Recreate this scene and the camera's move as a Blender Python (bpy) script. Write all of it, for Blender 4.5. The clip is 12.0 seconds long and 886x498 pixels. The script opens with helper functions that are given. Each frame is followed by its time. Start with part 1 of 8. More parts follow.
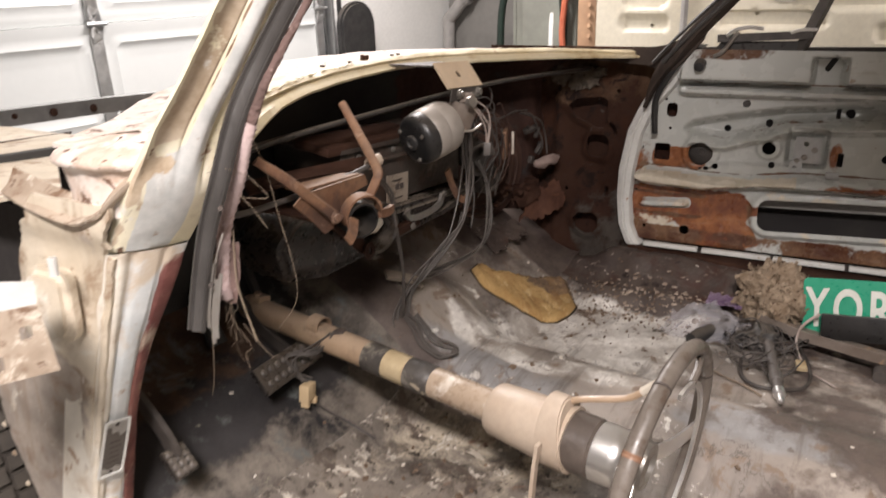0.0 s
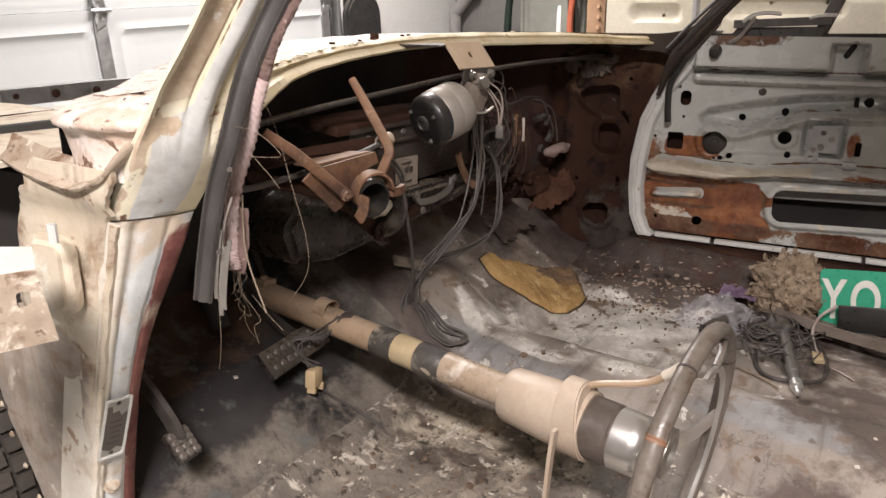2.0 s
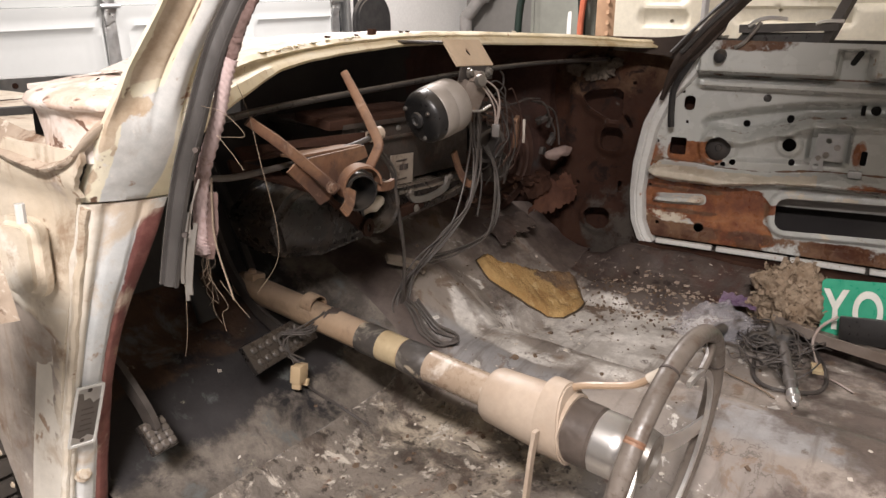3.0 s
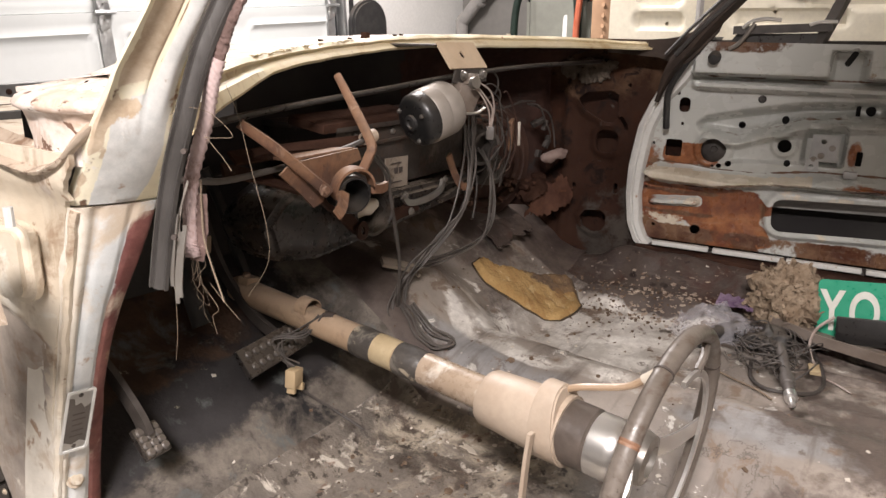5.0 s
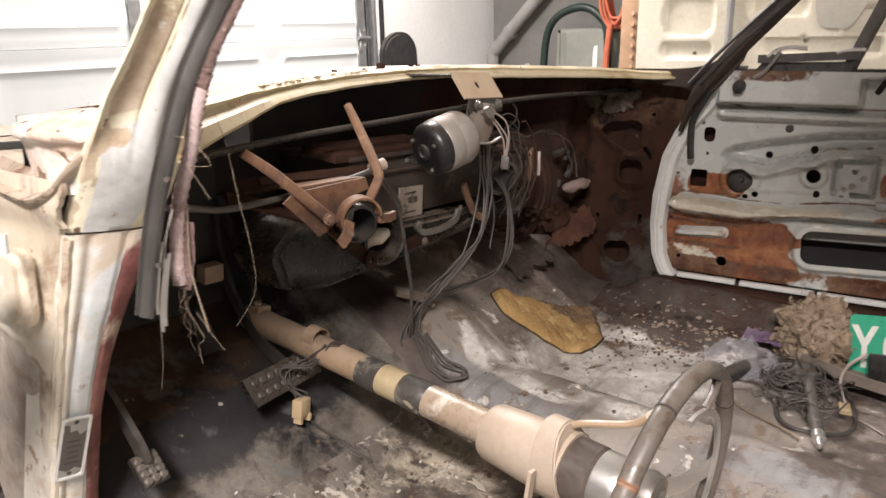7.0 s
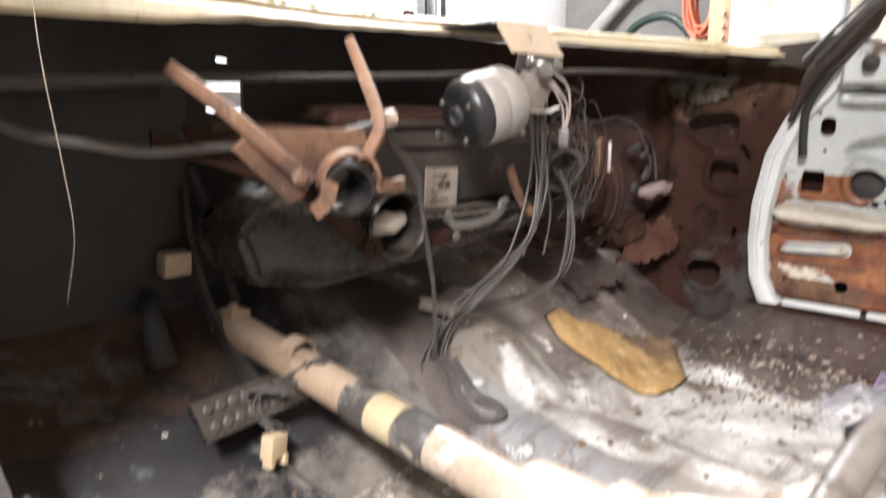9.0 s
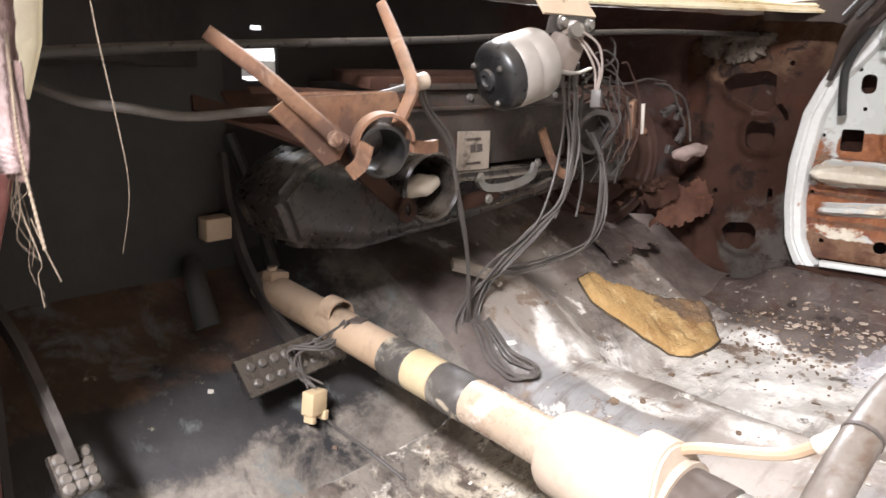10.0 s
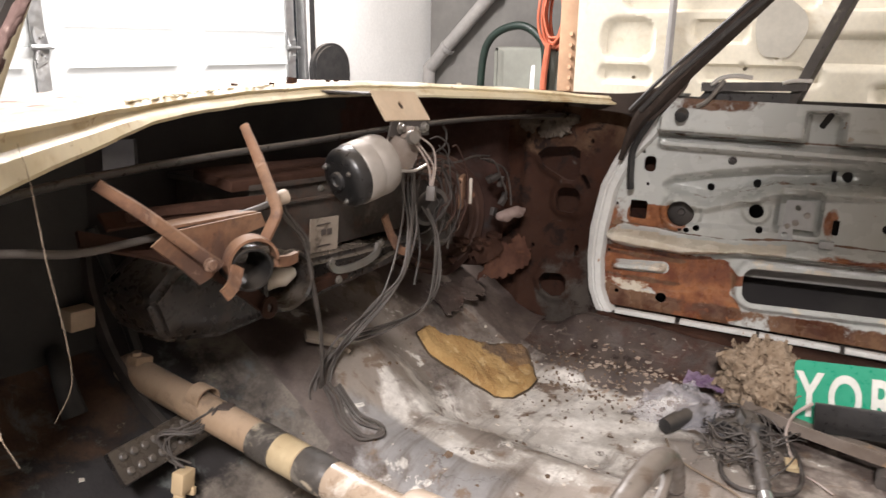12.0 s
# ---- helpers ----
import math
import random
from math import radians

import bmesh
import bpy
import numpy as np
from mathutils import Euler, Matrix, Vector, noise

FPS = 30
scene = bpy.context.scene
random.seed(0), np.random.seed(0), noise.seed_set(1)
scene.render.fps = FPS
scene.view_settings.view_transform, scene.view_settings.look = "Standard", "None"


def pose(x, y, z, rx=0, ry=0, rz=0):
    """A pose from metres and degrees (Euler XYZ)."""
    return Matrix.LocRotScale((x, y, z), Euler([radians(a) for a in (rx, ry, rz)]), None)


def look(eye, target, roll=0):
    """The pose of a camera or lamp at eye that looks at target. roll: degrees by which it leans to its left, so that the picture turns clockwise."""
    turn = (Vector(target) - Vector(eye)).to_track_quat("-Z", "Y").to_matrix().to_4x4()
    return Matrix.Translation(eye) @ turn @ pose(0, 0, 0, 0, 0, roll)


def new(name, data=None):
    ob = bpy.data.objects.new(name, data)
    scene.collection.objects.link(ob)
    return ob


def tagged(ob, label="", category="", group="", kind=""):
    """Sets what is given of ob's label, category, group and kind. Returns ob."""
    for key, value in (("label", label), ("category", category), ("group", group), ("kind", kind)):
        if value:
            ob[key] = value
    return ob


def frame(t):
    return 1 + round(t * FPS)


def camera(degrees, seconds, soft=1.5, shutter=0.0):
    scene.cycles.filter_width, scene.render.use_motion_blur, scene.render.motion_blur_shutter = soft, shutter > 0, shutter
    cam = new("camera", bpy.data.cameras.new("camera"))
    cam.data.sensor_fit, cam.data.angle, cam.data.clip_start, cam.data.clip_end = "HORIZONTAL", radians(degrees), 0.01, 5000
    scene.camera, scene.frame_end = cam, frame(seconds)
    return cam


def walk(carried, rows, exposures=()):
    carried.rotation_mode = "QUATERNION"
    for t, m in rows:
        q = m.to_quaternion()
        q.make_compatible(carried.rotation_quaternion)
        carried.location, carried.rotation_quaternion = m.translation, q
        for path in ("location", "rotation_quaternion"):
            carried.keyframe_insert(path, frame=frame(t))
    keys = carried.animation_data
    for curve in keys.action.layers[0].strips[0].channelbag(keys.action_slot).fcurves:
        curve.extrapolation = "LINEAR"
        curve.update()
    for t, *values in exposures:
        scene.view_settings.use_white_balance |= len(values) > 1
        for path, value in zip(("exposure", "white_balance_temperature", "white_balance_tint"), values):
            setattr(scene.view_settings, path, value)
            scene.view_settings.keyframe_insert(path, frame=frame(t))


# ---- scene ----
cam = camera(63.4, 12.0, shutter=0.8)
PATH = [
    (0, (-0.0016, -0.0060, 1.2022), (1.6168, 1.0037, 0.6013), -0.05),
    (0.5, (0.0260, 0.0114, 1.1998), (1.6745, 1.0000, 0.6475), -0.28),
    (1, (0.0105, 0.0233, 1.1905), (1.6411, 1.0299, 0.6179), 0.35),
    (1.5, (-0.0027, 0.0297, 1.1742), (1.6081, 1.0563, 0.5816), 0.66),
    (2, (0.0126, 0.0260, 1.1578), (1.6285, 1.0390, 0.5556), 0.43),
    (2.5, (0.0191, 0.0214, 1.1487), (1.6254, 1.0595, 0.5637), 1.32),
    (3, (0.0461, -0.0018, 1.1353), (1.6502, 1.0400, 0.5508), 1.55),
    (5, (0.0528, -0.0069, 1.1299), (1.6621, 1.0341, 0.5587), 1.19),
    (5.5, (0.0589, -0.0120, 1.1177), (1.6829, 1.0150, 0.5628), 1.98),
    (6, (0.0566, -0.0172, 1.1180), (1.6744, 1.0252, 0.5738), 1.74),
    (6.5, (0.0633, -0.0158, 1.1151), (1.6845, 1.0453, 0.6194), 1.00),
    (7, (0.0951, -0.0414, 1.1277), (1.6636, 1.0970, 0.6338), 0.85),
    (7.2, (0.1374, -0.0226, 1.1243), (1.6960, 1.1239, 0.6179), 0.20),
    (8.8, (0.387, 0.153, 1.007), (1.855, 1.454, 0.617), 4.6),
    (9, (0.409, 0.115, 0.968), (1.875, 1.418, 0.576), 1.5),
    (9.1, (0.408, 0.114, 0.945), (1.865, 1.413, 0.508), 1.8),
    (9.5, (0.406, 0.113, 0.933), (1.844, 1.425, 0.472), 2.0),
    (9.6, (0.403, 0.111, 0.938), (1.79, 1.468, 0.475), 1.6),
    (10, (0.393, 0.102, 0.959), (1.785, 1.457, 0.484), 0.4),
    (10.5, (0.403, 0.099, 1.002), (1.846, 1.421, 0.59), -1.5),
    (11, (0.375, 0.111, 1.082), (1.983, 1.23, 0.68), 0.4),
    (11.5, (0.291, 0.088, 1.103), (1.959, 1.106, 0.673), 2.5),
    (12, (0.27, 0.036, 1.138), (1.942, 1.036, 0.685), 2.9),
]
# the shell leans to its passenger side, about the contact of its front wheel; the path is given in the shell's own axes
LEAN = pose(0.46, 1.52, 0, 0, 3.6, 0) @ pose(-0.46, -1.52, 0)
walk(cam, [(t, LEAN @ look(eye, target, roll)) for t, eye, target, roll in PATH],
     exposures=[(0, -0.12, 6600, 15), (1, -0.18, 6600, 15), (2.5, -0.15, 6600, 15), (5, 0.0, 6600, 15), (6.5, 0.05, 6600, 15), (7.2, 0.1, 6550, 14), (8.8, 0.97, 6050, 12), (9.6, 1.14, 6000, 12), (10.1, 1.19, 6000, 12), (10.6, 1.34, 6000, 12), (11.1, 0.72, 6250, 13), (12, 0.36, 6450, 14)])

# ---- world and light ----
world = bpy.data.worlds.new("garage_air")
scene.world = world
world.use_nodes = True
world.node_tree.nodes["Background"].inputs[0].default_value = (0.55, 0.6, 0.66, 1)
world.node_tree.nodes["Background"].inputs[1].default_value = 0.05


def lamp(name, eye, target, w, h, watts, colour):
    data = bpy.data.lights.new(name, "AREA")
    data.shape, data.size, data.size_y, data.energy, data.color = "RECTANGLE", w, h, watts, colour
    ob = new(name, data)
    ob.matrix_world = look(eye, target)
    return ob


# three added area lamps below the ceiling; no fixture is modelled or in view
lamp("added_area_light", (-0.75, -0.36, 2.52), (-0.75, -0.36, 0), 0.25, 0.9, 200, (1.0, 0.955, 0.92))
lamp("added_area_light", (2.75, 2.1, 2.52), (2.75, 2.1, 0), 1.3, 0.25, 130, (1.0, 0.965, 0.935))
lamp("added_area_light", (1.5, -2.6, 2.52), (1.5, -2.6, 0), 1.3, 0.25, 150, (1.0, 0.955, 0.92))

# ---- materials ----


def nodes_of(name):
    m = bpy.data.materials.new(name)
    m.use_nodes = True
    nt = m.node_tree
    return m, nt, nt.nodes["Principled BSDF"]


def add(nt, kind, **values):
    n = nt.nodes.new(kind)
    for k, v in values.items():
        n.inputs[k].default_value = v
    return n


def ramp(nt, source, a, b, ca=(0, 0, 0, 1), cb=(1, 1, 1, 1)):
    r = nt.nodes.new("ShaderNodeValToRGB")
    r.color_ramp.elements[0].position, r.color_ramp.elements[1].position = a, b
    r.color_ramp.elements[0].color, r.color_ramp.elements[1].color = ca, cb
    nt.links.new(source, r.inputs[0])
    return r.outputs[0]


def mix(nt, fac, a, b):
    m = nt.nodes.new("ShaderNodeMix")
    m.data_type = "RGBA"
    for socket, v in ((m.inputs[0], fac), (m.inputs[6], a), (m.inputs[7], b)):
        if isinstance(v, bpy.types.NodeSocket):
            nt.links.new(v, socket)
        elif isinstance(v, (int, float)):
            socket.default_value = v
        else:
            socket.default_value = (*v[:3], 1)
    return m.outputs[2]


def surface(name, base, second, rough=0.6, metal=0.0, scale=9.0, fine=70.0, bump=0.15, spots=None, spot_at=0.6, mark=None, mark2=None, dust=0.0, dust_colour=(0.33, 0.27, 0.21), patches=(), streak=None, mark3=None, late=False, crack=None, grain=1.0):
    """Two-scale worn surface: base and second colour in large stains, fine grain, thresholded spots, and painted areas from the point attributes mark_a, mark_b and mark_c."""
    m, nt, bs = nodes_of(name)
    co = nt.nodes.new("ShaderNodeTexCoord").outputs["Object"]
    big = add(nt, "ShaderNodeTexNoise", Scale=scale, Detail=6.0, Roughness=0.62)
    small = add(nt, "ShaderNodeTexNoise", Scale=fine, Detail=4.0, Roughness=0.6)
    for n in (big, small):
        nt.links.new(co, n.inputs["Vector"])
    col = mix(nt, ramp(nt, big.outputs[0], 0.38, 0.64), base, second)
    col = mix(nt, ramp(nt, small.outputs[0], 0.35, 0.75, (0.2 * grain,) * 3 + (1,), (0, 0, 0, 1)), col, [c * 0.45 for c in base])
    rgh = ramp(nt, small.outputs[0], 0.3, 0.7, (max(0.05, rough - 0.12 * grain),) * 3 + (1,), (min(1, rough + 0.14 * grain),) * 3 + (1,))
    def coats(col, which):
        for attr, mk in which:
            if not mk:
                continue
            a = nt.nodes.new("ShaderNodeAttribute")
            a.attribute_name = attr
            wob = add(nt, "ShaderNodeTexNoise", Scale=mk[3] if len(mk) > 3 else 26.0, Detail=7.0, Roughness=0.7)
            nt.links.new(co, wob.inputs["Vector"])
            s = nt.nodes.new("ShaderNodeMath")
            s.operation = "ADD"
            nt.links.new(a.outputs["Fac"], s.inputs[0])
            nt.links.new(wob.outputs[0], s.inputs[1])
            fac = ramp(nt, s.outputs[0], mk[2], mk[2] + (mk[4] if len(mk) > 4 else 0.16))
            mcol = mix(nt, ramp(nt, wob.outputs[0], 0.42, 0.62), mk[0], mk[1])
            col = mix(nt, fac, col, mcol)
        return col

    col = coats(col, (("mark_a", mark), ("mark_c", mark3)) if late else (("mark_a", mark), ("mark_b", mark2), ("mark_c", mark3)))
    if spots:
        sp = add(nt, "ShaderNodeTexNoise", Scale=scale * 2.7, Detail=8.0, Roughness=0.72)
        nt.links.new(co, sp.inputs["Vector"])
        col = mix(nt, ramp(nt, sp.outputs[0], spot_at, spot_at + 0.05), col, spots)
    for pc, at, sc, soft in patches:
        pn = add(nt, "ShaderNodeTexNoise", Scale=sc, Detail=9.0, Roughness=0.68, Distortion=0.4)
        pm_ = add(nt, "ShaderNodeMapping", Location=(sc * 0.37, sc * 0.11, at * 3))
        nt.links.new(co, pm_.inputs["Vector"])
        nt.links.new(pm_.outputs[0], pn.inputs["Vector"])
        col = mix(nt, ramp(nt, pn.outputs[0], at - 0.035, at - 0.035 + soft), col, pc)
    if late:
        col = coats(col, (("mark_b", mark2),))
    if streak:
        st_ = add(nt, "ShaderNodeMapping", Scale=streak[2])
        nt.links.new(co, st_.inputs["Vector"])
        sn_ = add(nt, "ShaderNodeTexNoise", Scale=1.0, Detail=7.0, Roughness=0.65)
        nt.links.new(st_.outputs[0], sn_.inputs["Vector"])
        col = mix(nt, ramp(nt, sn_.outputs[0], streak[1] - 0.03, streak[1] + 0.12, (0, 0, 0, 1), (streak[3],) * 3 + (1,)), col, streak[0])
    if crack:
        cw = add(nt, "ShaderNodeTexNoise", Scale=crack[1] * 1.3, Detail=5.0, Roughness=0.7)
        nt.links.new(co, cw.inputs["Vector"])
        cv = nt.nodes.new("ShaderNodeVectorMath")
        cv.operation = "MULTIPLY_ADD"
        nt.links.new(cw.outputs[1], cv.inputs[0])
        cv.inputs[1].default_value = (crack[3],) * 3
        nt.links.new(co, cv.inputs[2])
        cr = add(nt, "ShaderNodeTexVoronoi", Scale=crack[1])
        cr.feature = "DISTANCE_TO_EDGE"
        nt.links.new(cv.outputs[0], cr.inputs["Vector"])
        line = ramp(nt, cr.outputs["Distance"], crack[2] * 0.3, crack[2], (1, 1, 1, 1), (0, 0, 0, 1))
        where = ramp(nt, big.outputs[0], 0.5, 0.58, (0, 0, 0, 1), (0.55,) * 3 + (1,))
        both_ = nt.nodes.new("ShaderNodeMath")
        both_.operation = "MULTIPLY"
        nt.links.new(line, both_.inputs[0])
        nt.links.new(where, both_.inputs[1])
        col = mix(nt, both_.outputs[0], col, crack[0])
    if dust:
        geo = nt.nodes.new("ShaderNodeNewGeometry")
        sep = nt.nodes.new("ShaderNodeSeparateXYZ")
        nt.links.new(geo.outputs["Normal"], sep.inputs[0])
        up = ramp(nt, sep.outputs[2], 0.3, 1.0, (0, 0, 0, 1), (dust,) * 3 + (1,))
        col = mix(nt, up, col, dust_colour)
    nt.links.new(col, bs.inputs["Base Color"])
    nt.links.new(rgh, bs.inputs["Roughness"])
    bs.inputs["Metallic"].default_value = metal
    if bump:
        b = add(nt, "ShaderNodeBump", Strength=bump, Distance=0.004)
        both = nt.nodes.new("ShaderNodeMath")
        both.operation = "ADD"
        nt.links.new(big.outputs[0], both.inputs[0])
        nt.links.new(small.outputs[0], both.inputs[1])
        nt.links.new(both.outputs[0], b.inputs["Height"])
        nt.links.new(b.outputs[0], bs.inputs["Normal"])
    return m


RUST1, RUST2 = (0.17, 0.055, 0.018), (0.33, 0.13, 0.045)
M = {}
# grey chosen for unseen walls so that they bounce less fill light
M["dim_wall"] = surface("low_bounce_wall", (0.34, 0.32, 0.3), (0.24, 0.22, 0.2), 0.8, scale=1.2, fine=20, bump=0.1)
M["concrete"] = surface("concrete", (0.3, 0.29, 0.27), (0.22, 0.21, 0.2), 0.8, scale=1.5, fine=40)
M["white_wall"] = surface("white_wall_paint", (0.8, 0.79, 0.76), (0.74, 0.73, 0.7), 0.6, scale=2, fine=60, bump=0.05)
M["ceiling"] = surface("ceiling_paint", (0.5, 0.49, 0.47), (0.44, 0.43, 0.41), 0.8, scale=2, fine=40, bump=0.05)
M["grey_wall"] = surface("grey_board", (0.2, 0.19, 0.175), (0.13, 0.125, 0.115), 0.8, scale=2.5, fine=30, bump=0.2)
M["door_white"] = surface("garage_door_paint", (0.6, 0.615, 0.6), (0.55, 0.565, 0.555), 0.45, scale=1.2, fine=50, bump=0.0, grain=0.2)
M["zinc"] = surface("galvanised_steel", (0.5, 0.5, 0.49), (0.36, 0.36, 0.36), 0.42, 0.85, scale=12, fine=60, bump=0.06)
M["cream"] = surface("cream_body_paint", (0.62, 0.52, 0.33), (0.68, 0.6, 0.44), 0.5, scale=6, fine=60, bump=0.15, spots=(0.2, 0.1, 0.05), spot_at=0.655, mark=(RUST1, RUST2, 1.0),
                     patches=(((0.42, 0.3, 0.16), 0.57, 10.0, 0.14), ((0.3, 0.17, 0.09), 0.635, 26.0, 0.04)))
M["pale"] = surface("weathered_cream_paint", (0.66, 0.59, 0.48), (0.52, 0.44, 0.33), 0.6, scale=6, fine=50, bump=0.3, spots=(0.2, 0.11, 0.06), spot_at=0.62, mark=((0.3, 0.26, 0.225), (0.45, 0.39, 0.335), 0.9, 9.0, 0.4),
                    patches=(((0.24, 0.15, 0.09), 0.56, 12.0, 0.14), ((0.66, 0.62, 0.54), 0.6, 7.0, 0.06)), streak=((0.26, 0.17, 0.1), 0.57, (22, 22, 3.5), 0.6))
M["cowl_white"] = surface("bleached_cowl_paint", (0.76, 0.7, 0.64), (0.7, 0.58, 0.51), 0.6, scale=10, fine=60, bump=0.35, spots=(0.34, 0.22, 0.15), spot_at=0.67,
                          patches=(((0.5, 0.38, 0.3), 0.54, 14.0, 0.1), ((0.56, 0.45, 0.38), 0.57, 30.0, 0.08), ((0.16, 0.09, 0.06), 0.62, 34.0, 0.02)))
M["pillar"] = surface("layered_pillar_paint", (0.76, 0.69, 0.48), (0.77, 0.72, 0.58), 0.46, scale=7, fine=60, bump=0.2, spots=(0.2, 0.11, 0.06), spot_at=0.66,
                      mark=((0.49, 0.5, 0.485), (0.63, 0.625, 0.6), 0.95, 16.0, 0.5), mark2=((0.12, 0.068, 0.042), (0.24, 0.15, 0.095), 0.95, 22.0, 0.3), mark3=((0.42, 0.32, 0.22), (0.58, 0.48, 0.36), 0.95, 18.0, 0.5),
                      patches=(((0.3, 0.19, 0.12), 0.65, 18.0, 0.05), ((0.68, 0.65, 0.6), 0.66, 12.0, 0.04)), streak=((0.3, 0.22, 0.16), 0.62, (40, 40, 9), 0.4))
M["pillar_low"] = surface("whitish_hinge_pillar_paint", (0.66, 0.61, 0.52), (0.72, 0.68, 0.6), 0.46, scale=7, fine=60, bump=0.2, spots=(0.2, 0.11, 0.06), spot_at=0.665,
                          mark=((0.5, 0.525, 0.525), (0.62, 0.63, 0.62), 0.95, 14.0, 0.5), mark2=((0.13, 0.042, 0.038), (0.23, 0.095, 0.08), 0.95, 16.0, 0.14), mark3=((0.4, 0.31, 0.23), (0.6, 0.52, 0.43), 0.95, 10.0, 0.35),
                          patches=(((0.34, 0.23, 0.15), 0.65, 18.0, 0.06), ((0.5, 0.42, 0.33), 0.6, 9.0, 0.12)), streak=((0.36, 0.29, 0.22), 0.62, (40, 40, 9), 0.4))
M["door_paint"] = surface("blue_white_door_paint", (0.57, 0.58, 0.55), (0.47, 0.478, 0.45), 0.26, scale=3.5, fine=14, bump=0.0, spots=(0.2, 0.15, 0.11), spot_at=0.69,
                          mark=((0.135, 0.042, 0.022), (0.34, 0.14, 0.058), 0.9, 8.0, 0.45), mark2=((0.52, 0.46, 0.36), (0.64, 0.58, 0.48), 0.95, 10.0, 0.4), mark3=((0.07, 0.026, 0.015), (0.17, 0.095, 0.055), 0.9, 13.0, 0.45),
                          patches=(((0.3, 0.24, 0.18), 0.67, 12.0, 0.05), ((0.26, 0.1, 0.04), 0.71, 20.0, 0.04)), streak=((0.3, 0.25, 0.19), 0.63, (4, 6, 40), 0.4))
M["rim_white"] = surface("white_edge_paint", (0.66, 0.66, 0.63), (0.58, 0.57, 0.54), 0.4, scale=12, fine=80, bump=0.06, spots=(0.35, 0.28, 0.2), spot_at=0.63, patches=(((0.3, 0.17, 0.09), 0.66, 20.0, 0.04),))
M["floor_pan"] = surface("dirty_shaded_floor_pan", (0.33, 0.285, 0.245), (0.22, 0.192, 0.17), 0.42, scale=4, fine=75, bump=0.35, spots=(0.1, 0.076, 0.06), spot_at=0.64,
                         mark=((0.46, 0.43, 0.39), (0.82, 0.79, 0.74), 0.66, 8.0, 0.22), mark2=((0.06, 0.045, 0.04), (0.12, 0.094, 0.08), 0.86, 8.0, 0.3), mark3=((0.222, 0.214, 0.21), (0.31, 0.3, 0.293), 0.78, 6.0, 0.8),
                         patches=(((0.66, 0.63, 0.58), 0.645, 9.0, 0.02), ((0.11, 0.083, 0.066), 0.59, 5.0, 0.1), ((0.19, 0.14, 0.105), 0.6, 13.0, 0.06)), streak=((0.1, 0.08, 0.066), 0.57, (3, 20, 5), 0.75), late=True, crack=((0.06, 0.048, 0.042), 7.0, 0.022, 0.22))
M["floor_driver"] = surface("grimy_driver_floor", (0.23, 0.198, 0.166), (0.13, 0.112, 0.096), 0.5, scale=6, fine=80, bump=0.9, spots=(0.05, 0.04, 0.033), spot_at=0.61,
                            patches=(((0.4, 0.345, 0.27), 0.57, 7.0, 0.1), ((0.085, 0.065, 0.052), 0.58, 9.0, 0.08), ((0.5, 0.455, 0.39), 0.6, 24.0, 0.06), ((0.17, 0.1, 0.07), 0.63, 11.0, 0.06), ((0.05, 0.04, 0.032), 0.61, 38.0, 0.05)), streak=((0.06, 0.048, 0.04), 0.59, (22, 8, 5), 0.8), crack=((0.035, 0.028, 0.024), 6.0, 0.025, 0.25))
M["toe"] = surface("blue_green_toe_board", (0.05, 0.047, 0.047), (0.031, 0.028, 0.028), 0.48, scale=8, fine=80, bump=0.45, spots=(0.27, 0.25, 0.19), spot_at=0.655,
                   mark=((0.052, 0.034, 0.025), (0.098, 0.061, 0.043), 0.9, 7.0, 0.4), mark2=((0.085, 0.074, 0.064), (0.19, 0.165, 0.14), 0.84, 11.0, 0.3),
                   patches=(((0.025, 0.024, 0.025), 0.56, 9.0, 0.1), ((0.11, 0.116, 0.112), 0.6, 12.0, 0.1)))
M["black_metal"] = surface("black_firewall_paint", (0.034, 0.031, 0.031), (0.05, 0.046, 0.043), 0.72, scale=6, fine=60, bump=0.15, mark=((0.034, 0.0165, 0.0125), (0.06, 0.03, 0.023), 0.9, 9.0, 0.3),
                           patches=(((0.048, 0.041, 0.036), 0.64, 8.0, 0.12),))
# rust base set near black so the panel carries the shade below the cowl
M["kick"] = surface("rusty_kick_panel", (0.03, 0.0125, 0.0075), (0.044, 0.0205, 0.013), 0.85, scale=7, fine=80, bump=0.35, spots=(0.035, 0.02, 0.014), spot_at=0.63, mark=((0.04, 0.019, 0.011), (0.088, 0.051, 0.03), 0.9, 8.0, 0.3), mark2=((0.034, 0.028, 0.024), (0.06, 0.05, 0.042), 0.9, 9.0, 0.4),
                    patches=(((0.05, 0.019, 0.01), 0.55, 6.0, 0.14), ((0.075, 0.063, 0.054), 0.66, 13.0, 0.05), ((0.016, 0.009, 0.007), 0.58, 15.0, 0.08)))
M["pillar_brown"] = surface("brown_grey_pillar_paint", (0.065, 0.048, 0.039), (0.04, 0.03, 0.025), 0.6, scale=9, fine=80, bump=0.25, spots=(0.03, 0.02, 0.016), spot_at=0.6, streak=((0.17, 0.14, 0.12), 0.6, (30, 8, 8), 0.6))
M["pad"] = surface("dark_insulation_pad", (0.05, 0.049, 0.047), (0.066, 0.064, 0.06), 0.85, scale=5, fine=120, bump=0.25)
M["dark_plastic"] = surface("dusty_black_plastic", (0.019, 0.017, 0.016), (0.034, 0.028, 0.024), 0.3, scale=8, fine=60, bump=0.05, dust=0.3, patches=(((0.062, 0.045, 0.034), 0.58, 9.0, 0.14), ((0.15, 0.125, 0.1), 0.68, 26.0, 0.03)), streak=((0.085, 0.06, 0.045), 0.57, (9, 9, 26), 0.5))
